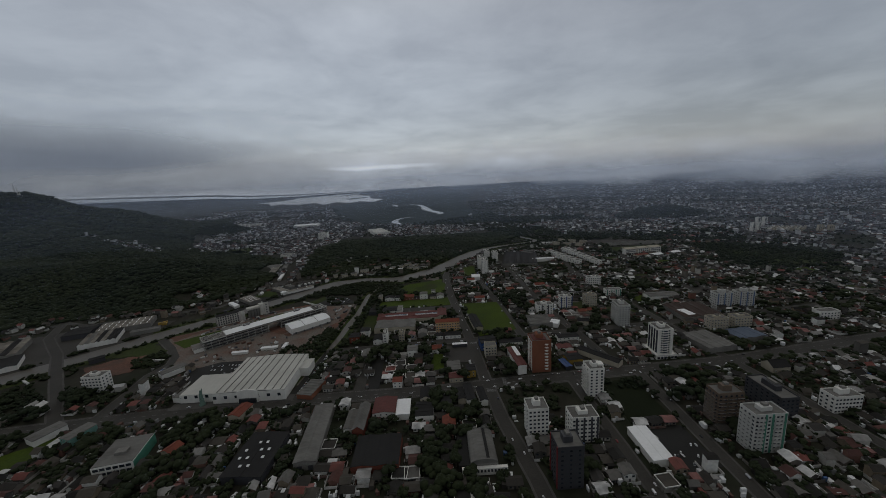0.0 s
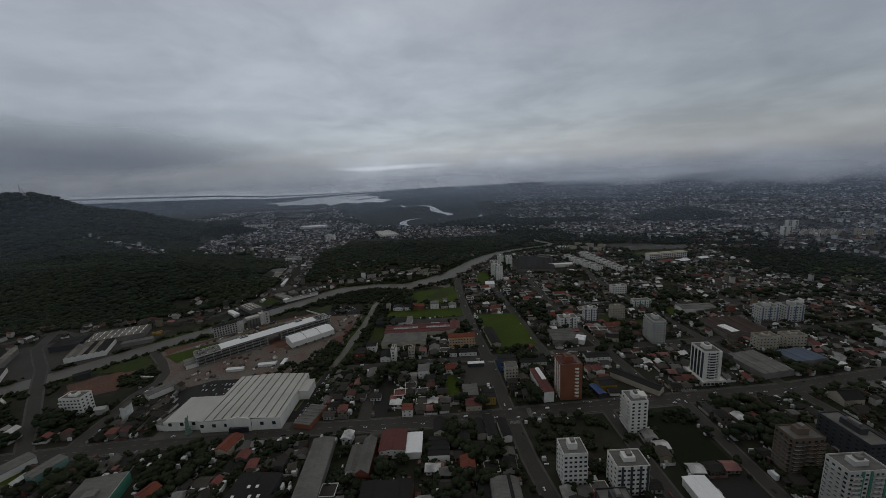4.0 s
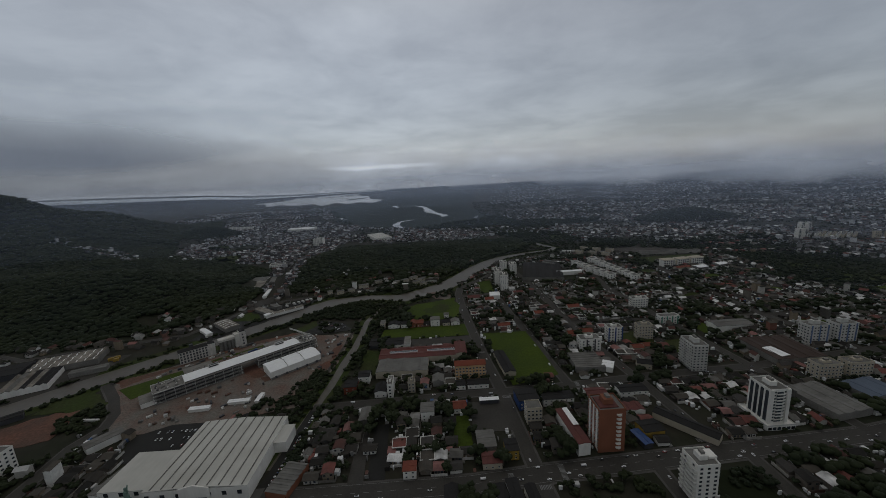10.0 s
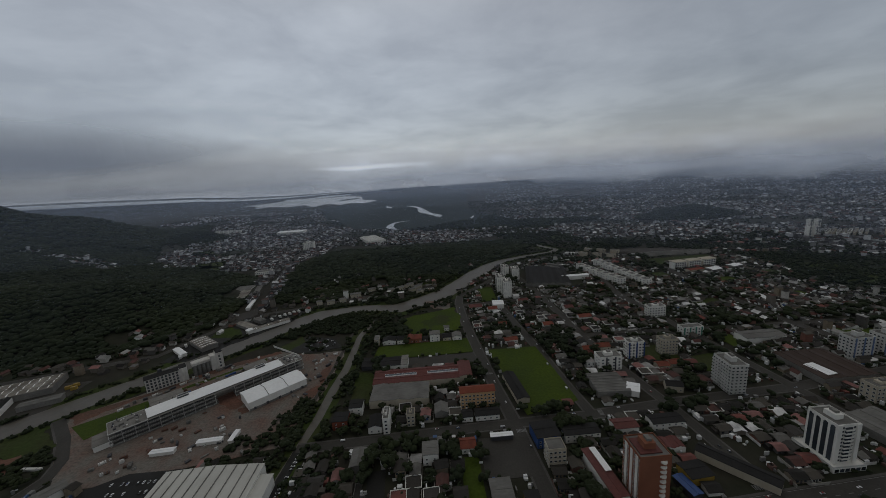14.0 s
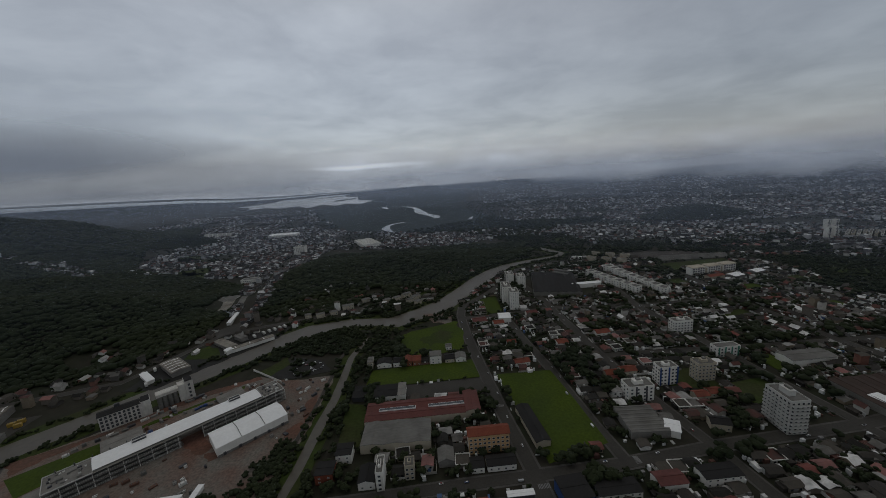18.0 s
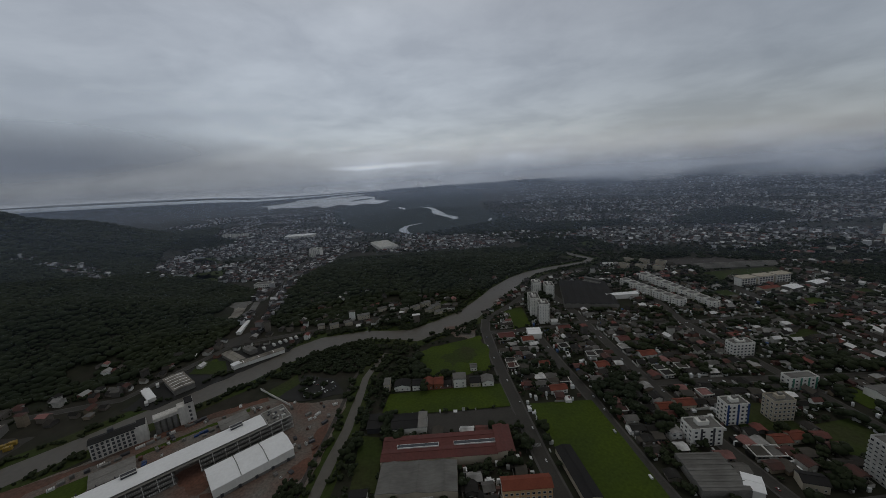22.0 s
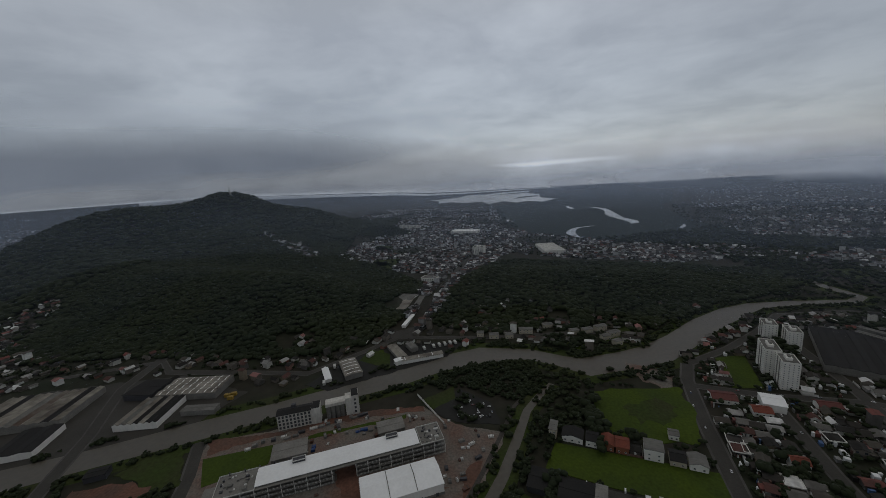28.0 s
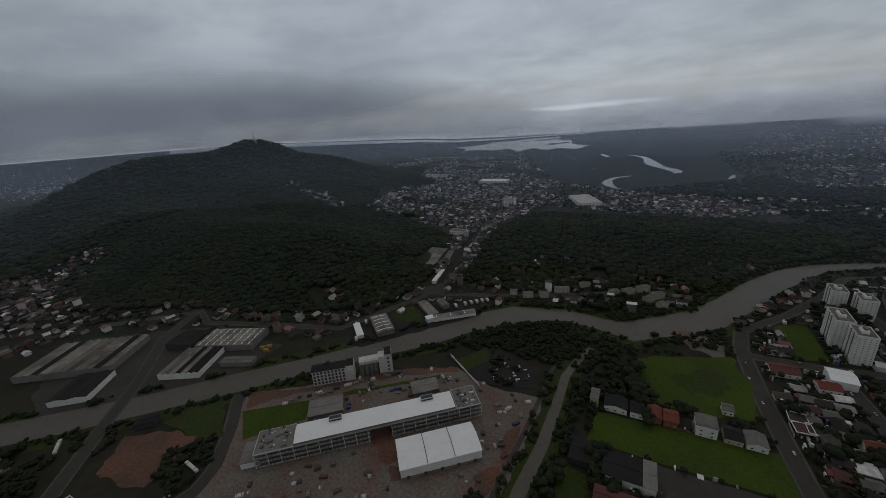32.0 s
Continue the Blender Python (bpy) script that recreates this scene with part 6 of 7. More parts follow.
for px, py in ((-411, 507), (-407, 511), (-404, 505)):
    stack(px, py, 0.26, 5, 3, 3, 30, M_YELLOW, "yellow machine in the factory yard", "yard_machine", "machine")
for px, py, rz in ((-444, 367, 150), (-336, 397, 175)):
    stack(px, py, 0.26, 14, 2, 1.6, rz, M_FRAME, "long pale wreck of sheet metal on the rough ground", "sheet_pile")
for k, (px, py, w, d) in enumerate(((-293, 470, 24, 17), (-236, 517, 20, 14))):
    hall("concrete_deck", px, py, w, d, 3.5, 0.2, "low unfinished concrete deck behind the long building", M_CONCRETE, M_CONCRETE, rz=40.5)

# ---- where nothing else may stand ----
SOLID = [(FIELD, 2), (FIELD_N, 2), (FIELD_R, 2), (LAWN, 2), (SIDE_GRASS, 1), (SITE, 2), (CARPARK, 2), (FORECOURT, 2), (SIDE_PARK, 1), (LOT_C, 1), (GREEN_LOT, 1), (LOT_D, 1), (LOT_G, 1), (ALLEY, 1), (ALLEY2, 1), (WEDGE, 1), (LOT_E, 1), (YARD_N, 1), (DARK_PARK, 1), (BELT, 1), (BELT_N, 1), (PITCH, 1), (PALE_GROUND, 1)]
FEET = []
for ob in list(scene.objects):
    if ob.type == "EMPTY":
        xs = [c.matrix_basis @ Vector(v) if c.type == "MESH" else None for c in ob.children for v in c.bound_box] if ob.children else []
        xs = [ob.matrix_basis @ v for v in xs if v is not None]
        if xs:
            FEET.append((min(v.x for v in xs), max(v.x for v in xs), min(v.y for v in xs), max(v.y for v in xs)))


def free(x, y, r, roads=True):
    for a, b, c, d in FEET:
        if a - r < x < b + r and c - r < y < d + r:
            return False
    for poly, _ in SOLID:
        if inside(x, y, poly):
            return False
    if near_line(x, y, RIVER, 24 + r) or near_line(x, y, CANAL, 9 + r):
        return False
    if roads:
        for pts, w, _ in ROADS:
            if near_line(x, y, pts, w / 2 + 2 + r):
                return False
    return True


# ---- houses ----
rng = random.Random(7)


def house_template(kind):
    """One small house: walls, tiled roof, door and windows; four shapes."""
    w, d, h, rise = ((7.5, 7, 2.8, 1.5), (6.5, 7.5, 5.2, 1.3), (7.5, 6.5, 2.8, 1.5), (8, 8, 3.0, 0.3), (6, 6.5, 2.7, 1.3), (8.5, 6, 2.9, 1.5))[kind]
    along = "xyxyxx"[kind]
    t = new("house")
    part("wall", gable_walls(-w / 2, w / 2, -d / 2, d / 2, h, rise, along), M_HOUSE_WALL, t)
    part("roof", gable(-w / 2, w / 2, -d / 2, d / 2, h + 0.01, rise, 0.75, along), M_HOUSE_ROOF, t)
    if kind == 3:
        part("parapet", parapet(-w / 2 - 0.8, w / 2 + 0.8, -d / 2 - 0.8, d / 2 + 0.8, h + 0.2, 0.7, 0.3), M_WHITE, t, "pale roof rim")
    part("door", box(-0.5, 0.5, -d / 2 - 0.08, -d / 2, 0, 2.1), M_DARK, t)
    for u in (-w * 0.3, w * 0.3):
        part("window", box(u - 0.7, u + 0.7, -d / 2 - 0.1, -d / 2, h - 2.0, h - 0.8), M_GLASS, t)
    return t


for k in range(60):
    px, py, a = rng.uniform(60, 620), rng.uniform(420, 900), rng.uniform(-0.2, 0.2)
    w, d = rng.uniform(8, 20), rng.uniform(8, 18)
    pts = [(px + u * math.cos(a) - v * math.sin(a), py + u * math.sin(a) + v * math.cos(a)) for u, v in ((-w, -d * 0.8), (0, -d), (w, -d), (w * 0.9, d), (-w, d * 0.9))]
    if all(free(u, v, 1) for u, v in pts) and free(px, py, 3):
        patch(pts, 0.22 + 0.001 * k, "grass_lot", M_GRASS_ROUGH if k % 3 else M_GRASS, "vacant grassy lot among the houses", "grass")
        SOLID.append((pts, 1))

TEMPLATES = [house_template(k) for k in range(6)]
HOUSE_WORDS = ["low house with a tiled gable roof in a small plot", "two-storey house with a gabled roof facing the street", "square bungalow with a steep tiled roof", "wide flat-roofed house with a paved yard", "small cottage with a weathered roof", "broad low house with long tiled eaves"]
places, far_places = [], []
y = 165.0
while y < 900:
    x = -500.0
    while x < 640:
        px, py = x + rng.uniform(-2, 2), y + rng.uniform(-2, 2)
        x += 9.0 if not (-135 < px < 175 and 190 < py < 640) else 9.8
        if px < -95 and py > 385 or px < -330 and (py > 345 or rng.random() < 0.35):
            continue
        if px < -20 and py > 550:
            continue
        if py > 700 and px < 100:
            continue
        if free(px, py, 3.2) and rng.random() < 0.78 and noise.noise(Vector((px * 0.02, py * 0.02, 2))) > -0.42:
            (places if -135 < px < 175 and 190 < py < 640 else far_places).append((px, py))
    y += 10.4
places.sort(key=lambda p: (p[0] - 20) ** 2 + (p[1] - 400) ** 2)
far_places += places[300:]
used = set()
for px, py in places[:300]:
    k = rng.choice((0, 0, 1, 2, 2, 3, 4, 4, 5, 5))
    m = pose(px, py, 0, rz=rng.choice((0, 180, 90, 0)) + rng.uniform(-6, 6))
    if k in used:
        t = copy_thing(TEMPLATES[k], m)
    else:
        t = TEMPLATES[k]
        t.matrix_basis = m
        used.add(k)
    tagged(t, HOUSE_WORDS[k], "house", "houses of the near blocks")


def many_houses(name, spots, label, size=(4.2, 8.8), mats=None):
    """A quarter of small pitched-roof houses as one mesh."""
    verts, faces, mi = [], [], []
    for px, py, pz in spots:
        w, d = rng.uniform(*size), rng.uniform(size[0] * 0.8, size[1] * 0.9)
        h = rng.choice((2.8, 2.8, 3.0, 3.0, 5.4)) if rng.random() < 0.985 else rng.uniform(8, 13)
        rise = 0.3 if h > 7 or rng.random() < 0.2 else rng.uniform(1.2, 2.1)
        a = rng.choice((0, math.pi / 2)) + rng.uniform(-0.15, 0.15) + (0.35 if px > 420 else 0)
        ca, sa = math.cos(a), math.sin(a)

        def put(u, v, q):
            verts.append((px + u * ca - v * sa, py + u * sa + v * ca, pz + q))

        k = len(verts)
        for u, v in ((-w / 2, -d / 2), (w / 2, -d / 2), (w / 2, d / 2), (-w / 2, d / 2)):
            put(u, v, -1.0)
        for u, v in ((-w / 2, -d / 2), (w / 2, -d / 2), (w / 2, d / 2), (-w / 2, d / 2)):
            put(u, v, h)
        put(-w / 2, 0, h + rise)
        put(w / 2, 0, h + rise)
        faces += [(k, k + 1, k + 5, k + 4), (k + 1, k + 2, k + 6, k + 9, k + 5), (k + 2, k + 3, k + 7, k + 6), (k + 3, k, k + 4, k + 8, k + 7)]
        mi += [0, 0, 0, 0]
        k = len(verts)
        o = 0.7
        for u, v, q in ((-w / 2 - o, -d / 2 - o, h - 0.1), (w / 2 + o, -d / 2 - o, h - 0.1), (w / 2 + o, 0, h + rise + 0.2), (-w / 2 - o, 0, h + rise + 0.2), (w / 2 + o, d / 2 + o, h - 0.1), (-w / 2 - o, d / 2 + o, h - 0.1)):
            put(u, v, q)
        faces += [(k, k + 1, k + 2, k + 3), (k + 3, k + 2, k + 4, k + 5)]
        mi += [1, 1]
    ob = new(name, mesh_from(name, verts, faces, mats or [M_PLOT_WALL, M_PLOT_ROOF], mi))
    return tagged(ob, label, "houses", kind="stuff")


many_houses("houses", [(a, b, 0) for a, b in far_places], "low tiled and metal-roofed houses of the outer blocks")

verts, faces = [], []
for px, py in (places + far_places):
    if rng.random() < 0.75 and py < 720:
        w, d = rng.uniform(4.6, 5.6), rng.uniform(5, 6)
        for x0, x1, y0, y1 in ((-w, w, -d, -d + 0.2), (-w, -w + 0.2, -d, d), (w - 0.2, w, -d, d)):
            if rng.random() < 0.68:
                k = len(verts)
                verts += [(px + u, py + v, q) for q in (0, 1.9) for u, v in ((x0, y0), (x1, y0), (x1, y1), (x0, y1))]
                faces += [(k + 4, k + 5, k + 6, k + 7), (k, k + 1, k + 5, k + 4), (k + 1, k + 2, k + 6, k + 5), (k + 2, k + 3, k + 7, k + 6), (k + 3, k, k + 4, k + 7)]
tagged(new("plot_walls", mesh_from("plot_walls", verts, faces, [M_GARDEN_WALL])), "low rendered garden walls between the plots", "walls", kind="stuff")
verts, faces = [], []
for px, py in places + far_places:
    if rng.random() < 0.85:
        w, d, h = rng.uniform(1.4, 3.0), rng.uniform(1.6, 3.4), rng.choice((2.4, 2.7, 3.0))
        px, py = px + rng.choice((-5, 5, -4.4)) + rng.uniform(-0.6, 0.6), py + rng.choice((-4.6, 4.6, 0, 2))
        if free(px, py, 2.2):
            k = len(verts)
            verts += [(px + u, py + v, q) for q in (0, h) for u, v in ((-w, -d), (w, -d), (w, d), (-w, d))]
            faces += [(k + 4, k + 5, k + 6, k + 7), (k, k + 1, k + 5, k + 4), (k + 1, k + 2, k + 6, k + 5), (k + 2, k + 3, k + 7, k + 6), (k + 3, k, k + 4, k + 7)]
tagged(new("house_annexes", mesh_from("house_annexes", verts, faces, [M_PLOT_ROOF])), "flat-roofed annexes and carports beside the houses", "annexes", kind="stuff")
verts, faces = [], []
for k in range(14000):
    px, py = rng.uniform(-330, 620), rng.uniform(165, 760)
    if (px < -100 and py > 385) or (px < -20 and py > 550) or not free(px, py, 0.8):
        continue
    w, d, h = rng.uniform(0.25, 1.5), rng.uniform(0.3, 1.8), rng.choice((0.6, 1.5, 2.4, 2.6, 3.2))
    k = len(verts)
    verts += [(px + u, py + v, q) for q in (0, h) for u, v in ((-w, -d), (w, -d), (w, d), (-w, d))]
    faces += [(k + 4, k + 5, k + 6, k + 7), (k, k + 1, k + 5, k + 4), (k + 1, k + 2, k + 6, k + 5), (k + 2, k + 3, k + 7, k + 6), (k + 3, k, k + 4, k + 7)]
tagged(new("yard_sheds", mesh_from("yard_sheds", verts, faces, [M_CLUTTER])), "small metal-roofed yard sheds, tanks and stored goods", "sheds", kind="stuff")
verts, faces = [], []


def bar(cx, cy, along, across, ux, uy, z):
    k = len(verts)
    for a, c in ((-along, -across), (along, -across), (along, across), (-along, across)):
        verts.append((cx + a * ux - c * uy, cy + a * uy + c * ux, z))
    faces.append((k, k + 1, k + 2, k + 3))


for k, (pts, w, words) in enumerate(ROADS[:9]):
    for (ax, ay), (bx, by) in zip(pts, pts[1:]):
        d = math.dist((ax, ay), (bx, by))
        ux, uy = (bx - ax) / d, (by - ay) / d
        for j in range(int(d / 8) if k == 0 else 0):
            bar(ax + ux * (j * 8 + 4), ay + uy * (j * 8 + 4), 1.6, 0.12, ux, uy, 0.25 + 0.006 * k)
        if k == 0:
            for off in (-6.3, 6.3):
                bar((ax + bx) / 2 - uy * off, (ay + by) / 2 + ux * off, d / 2, 0.1, ux, uy, 0.25)
for cx, cy, ux, uy, w in ((3, 392, 0, 1, 8), (-7, 470, 0, 1, 8), (8, 302, 0, 1, 8), (120, 330, 0, 1, 7), (66, 404, 1, 0, 7), (-10, 308, 1, 0, 13), (22, 312, 1, 0, 13)):
    for j in range(int(w / 0.9)):
        off = -w / 2 + 0.45 + j * 0.9
        bar(cx - uy * off, cy + ux * off, 1.7, 0.24, ux, uy, 0.33)
tagged(new("road_markings", mesh_from("road_markings", verts, faces, [M_MARK])), "worn white lane lines and zebra crossings", "road markings", kind="stuff")

CITY_W = [(-330, 1080), (-300, 1180), (-140, 1130), (60, 1130), (120, 1250), (-120, 1390), (-330, 1500), (-480, 1900), (-700, 2500), (-1500, 2500), (-1400, 2000), (-1150, 1600), (-1040, 1340), (-810, 1100), (-480, 960), (-390, 960)]
CITY_E = [(640, 420), (1500, 500), (3200, 1600), (3200, 3600), (300, 3400), (150, 2000), (150, 1350), (300, 1150), (330, 950), (640, 900)]
FAR_FEET = [f for f in FEET if f[0] > 640 or f[2] > 1000]
spots = []
for zone, step, keep in ((CITY_W, 8.6, 0.8), (CITY_E, 11.5, 0.76)):
    xs, ys = [p[0] for p in zone], [p[1] for p in zone]
    yy = min(ys)
    while yy < max(ys):
        s = step * (1 + max(0, yy - 1100) / 1300)
        xx = min(xs)
        while xx < max(xs):
            px, py = xx + rng.uniform(-0.35, 0.35) * s, yy + rng.uniform(-0.35, 0.35) * s
            xx += s
            if px > (180 + (py - 1700) * 0.14 + 160 * noise.noise(Vector((py * 0.004, px * 0.004, 8))) if zone is CITY_E and py > 1500 else -9999) and rng.random() < keep and noise.noise(Vector((px * 0.006, py * 0.006, 3))) > (-0.3 if py < 1300 else -0.12 if py < 1700 else -0.02) and inside(px, py, zone) and not inside(px, py, MANGROVE) and not (px < 720 and (inside(px, py, BELT) or inside(px, py, BELT_N))) and not any(inside(px, py, q) for q in FAR_FIELDS) and not any(a < px < b and c < py < d for a, b, c, d in FAR_FEET):
                hh = float(height(px, py))
                if hh < 4 and not near_line(px, py, VALLEY_ROAD, 8) and not near_line(px, py, RIVER, 30):
                    spots.append((px, py, hh))
        yy += s
for k in range(900):
    f = rng.random()
    py = 700 + 420 * f
    px = np.interp(py, (705, 776, 920, 1097), (-317, -330, -358, -383)) + rng.choice((-1, 1)) * rng.uniform(9, 14 + (py - 690) * 0.13)
    if free(px, py, 3.5):
        spots.append((px, py, float(height(px, py))))
FOOT = [(-1060, 1120), (-950, 1105), (-860, 1085), (-790, 1065), (-780, 1015), (-900, 1035), (-1020, 1065)]
for k in range(420):
    px, py = rng.uniform(-1060, -780), rng.uniform(1015, 1120)
    if inside(px, py, FOOT) and noise.noise(Vector((px * 0.012, py * 0.012, 9))) > -0.15:
        spots.append((px, py, float(height(px, py))))
STRIP = [(-20, 1100), (-60, 1300), (150, 1290), (295, 1200), (275, 1130), (160, 1180), (90, 1140)]
for k in range(700):
    px, py = rng.uniform(-60, 295), rng.uniform(1100, 1300)
    if inside(px, py, STRIP):
        spots.append((px, py, float(height(px, py))))
for k in range(900):
    px, py = rng.gauss(-3250, 260), rng.gauss(1250, 190)
    spots.append((px, py, float(height(px, py))))
many_houses("far_houses", spots, "dense far quarters of small houses", (4, 9.5), [M_FAR_WALL, M_FAR_ROOF])
spots = []
for pts, w in ((RIVER_ROAD, 11), (RIVER_ROAD, 20), (BRIDGE_ROAD[-3:], 30), (VALLEY_ROAD[:4], 12)):
    for (ax, ay), (bx, by) in zip(pts, pts[1:]):
        n = int(math.dist((ax, ay), (bx, by)) / 11)
        for k in range(n):
            for s in (-1, 1):
                if rng.random() < 0.7:
                    f = (k + rng.random()) / n
                    d = math.dist((ax, ay), (bx, by))
                    off = s * rng.uniform(w * 0.8, w * 1.6)
                    px, py = ax + (bx - ax) * f - (by - ay) / d * off, ay + (by - ay) * f + (bx - ax) / d * off
                    if free(px, py, 4):
                        spots.append((px, py, float(height(px, py))))
for zone, n in ((HILL_CLEAR[5], 420), (HILL_CLEAR[1], 34), (HILL_CLEAR[3], 60), (HILL_CLEAR[4], 24)):
    xs, ys = [p[0] for p in zone], [p[1] for p in zone]
    for k in range(n):
        px, py = rng.uniform(min(xs), max(xs)), rng.uniform(min(ys), max(ys))
        if inside(px, py, zone) and free(px, py, 3) and noise.noise(Vector((px * 0.03, py * 0.03, 6))) > -0.1:
            spots.append((px, py, float(height(px, py))))
for k in range(230):
    px, py = rng.uniform(-1000, -640), rng.uniform(395, 505)
    if free(px, py, 4):
        spots.append((px, py, float(height(px, py))))
for k in range(90):
    px, py = rng.uniform(-20, 110), rng.uniform(690, 880)
    if free(px, py, 4):
        spots.append((px, py, 0))
for (ax, ay), (bx, by) in zip(BANK_ROAD[:3], BANK_ROAD[1:4]):
    d = math.dist((ax, ay), (bx, by))
    for k in range(int(d / 5)):
        f, off = rng.random(), rng.uniform(8, 19)
        px, py = ax + (bx - ax) * f - (by - ay) / d * off, ay + (by - ay) * f + (bx - ax) / d * off
        if not near_line(px, py, RIVER, 19):
            spots.append((px, py, 0))
for k in range(60):
    px, py = rng.uniform(-260, 60), rng.uniform(690, 800)
    if free(px, py, 4):
        spots.append((px, py, float(height(px, py))))
many_houses("riverside_houses", spots, "scattered low houses along the river roads", (4.5, 9))


# ---- trees ----
def blob_template(seed, lumps, squash=0.8):
    """A crown of several uneven clumps, about one metre in radius."""
    r = random.Random(seed)
    vs, fs = [], []
    for k in range(lumps):
        bm = bmesh.new()
        bmesh.ops.create_icosphere(bm, subdivisions=1, radius=1)
        a, el = r.uniform(0, 2 * math.pi), r.uniform(-0.15, 0.7)
        q = (0.55 if lumps < 4 else r.uniform(0.4, 0.85)) if k else 0.0
        c = Vector((q * math.cos(a), q * math.sin(a), el * 0.7 if k else 0.1))
        s = (r.uniform(0.42, 0.66) if lumps < 4 else r.uniform(0.3, 0.5)) if k else (0.75 if lumps < 4 else 0.62)
        o = len(vs)
        for v in bm.verts:
            p = v.co * s * r.uniform(0.78, 1.22)
            vs.append((c.x + p.x, c.y + p.y, c.z + p.z * squash))
        fs += [[v.index + o for v in f.verts] for f in bm.faces]
        bm.free()
    return np.array(vs), np.array(fs)


BLOBS = [blob_template(k, 6) for k in range(6)]
SMALL_BLOBS = [blob_template(20 + k, 2, 0.55) for k in range(9)]
FOREST_BLOBS = [blob_template(80 + k, 1, 0.55) for k in range(11)]
TINY_BLOBS = [blob_template(40 + k, 1, 0.7) for k in range(7)]


def many_trees(name, spots, label, blobs=None, low=False, category="trees"):
    """A wood as one mesh; spots are rows of x, y, ground height, crown radius."""
    blobs = blobs or BLOBS
    vs, fs, base = [], [], 0
    for i, (x, y, z, r) in enumerate(spots):
        v, f = blobs[i % len(blobs)]
        a = (i * 2.399) % 6.283
        ca, sa = math.cos(a), math.sin(a)
        w = np.empty_like(v)
        w[:, 0] = x + r * (v[:, 0] * ca - v[:, 1] * sa)
        w[:, 1] = y + r * (v[:, 0] * sa + v[:, 1] * ca)
        w[:, 2] = z + r * (v[:, 2] + (0.35 if low else 0.8))
        vs.append(w)
        fs.append(f + base)
        base += len(v)
    v, f = np.concatenate(vs), np.concatenate(fs).astype(np.int32)
    me = bpy.data.meshes.new(name)
    me.vertices.add(len(v))
    me.vertices.foreach_set("co", v.ravel().astype(np.float32))
    me.loops.add(f.size)
    me.loops.foreach_set("vertex_index", f.ravel())
    me.polygons.add(len(f))
    me.polygons.foreach_set("loop_start", np.arange(0, f.size, 3, dtype=np.int32))
    me.materials.append(M_LEAF)
    me.update(calc_edges=True)
    if low:
        me.shade_smooth()
    return tagged(new(name, me), label, category, kind="stuff")


FOREST_L = [(-340, 705), (-345, 640), (-400, 590), (-500, 552), (-620, 528), (-720, 480), (-950, 440), (-1400, 380), (-2300, 300), (-2300, 1300), (-1700, 1950), (-1080, 1950), (-950, 1740), (-890, 1400), (-880, 1330), (-750, 1110), (-500, 960), (-400, 900), (-345, 790)]
FOREST_M = [(-300, 715), (-325, 790), (-350, 930), (-350, 1040), (-260, 1110), (-120, 1100), (60, 1100), (200, 1060), (180, 990), (90, 905), (50, 880), (10, 820), (-40, 765), (-110, 745), (-200, 710)]
wood, far_wood = [], []


def free_feet(x, y, r):
    return not any(a - r < x < b + r and c - r < y < d + r for a, b, c, d in FEET)


for zone, keep in ((FOREST_L, 0.97), (FOREST_M, 0.93), (FOOT, 0.6)):
    xs, ys = [p[0] for p in zone], [p[1] for p in zone]
    yy = min(ys)
    while yy < max(ys):
        xx = min(xs)
        while xx < max(xs):
            far = xx < -1000 or yy > 1250
            s = 10.4 if far else 5.2
            px, py = xx + rng.uniform(-0.4, 0.4) * s, yy + rng.uniform(-0.4, 0.4) * s
            xx += s
            if far and (int(yy / 5.2) % 2):
                continue
            if rng.random() < (keep if zone is not FOREST_L or not inside(px, py, FOOT) else 0.0) and inside(px, py, zone) and not near_line(px, py, RIVER_ROAD, 9) and not near_line(px, py, VALLEY_ROAD, 12 + max(0, py - 690) * 0.11) and not near_line(px, py, RIVER, 20) and free_feet(px, py, 4):
                if not any(inside(px, py, z) and (q != 1 or rng.random() < 0.5) for q, z in enumerate(HILL_CLEAR[:5])) and not (inside(px, py, HILL_CLEAR[5]) and rng.random() < 0.75):
                    size = 1.0 + 0.35 * noise.noise(Vector((px * 0.03, py * 0.03, 1)))
                    (far_wood if far else wood).append((px, py, float(height(px, py)) - rng.uniform(0, 1.6), rng.uniform(4.4, 8.2) * size * (1.8 if far else 1.0)))
        yy += 5.2
many_trees("hill_forest", wood, "dense dark forest covering the hill slopes", FOREST_BLOBS, low=True)
many_trees("mountain_forest", far_wood, "dark forest on the mountain", FOREST_BLOBS, low=True)
mang = []
for zone, s in ((MANGROVE[3:14], 11), ([(190, 1000), (330, 930), (300, 1150), (150, 1330), (130, 1130)], 8), ([(-960, 1370), (-710, 1370), (-710, 1560), (-960, 1560)], 4), ([(580, 1160), (910, 1160), (910, 1360), (580, 1360)], 5), (BELT, 6), (BELT_N, 6)):
    xs, ys = [p[0] for p in zone], [p[1] for p in zone]
    for k in range(int((max(xs) - min(xs)) * (max(ys) - min(ys)) / s / s)):
        px, py = rng.uniform(min(xs), max(xs)), rng.uniform(min(ys), max(ys))
        hh = float(height(px, py))
        mound = s in (4, 5)
        if inside(px, py, zone) and not near_line(px, py, [(-140, 1610), (-190, 1530), (-185, 1480), (-150, 1425)], 22) and (hh > 0.8 or not mound):
            mang.append((px, py, hh, rng.uniform(0.9, 1.4) * s if mound else rng.uniform(0.4, 0.7) * s))
many_trees("mangrove", mang, "low dark trees of the mangrove edge and far mounds", SMALL_BLOBS, low=True)
bush = []
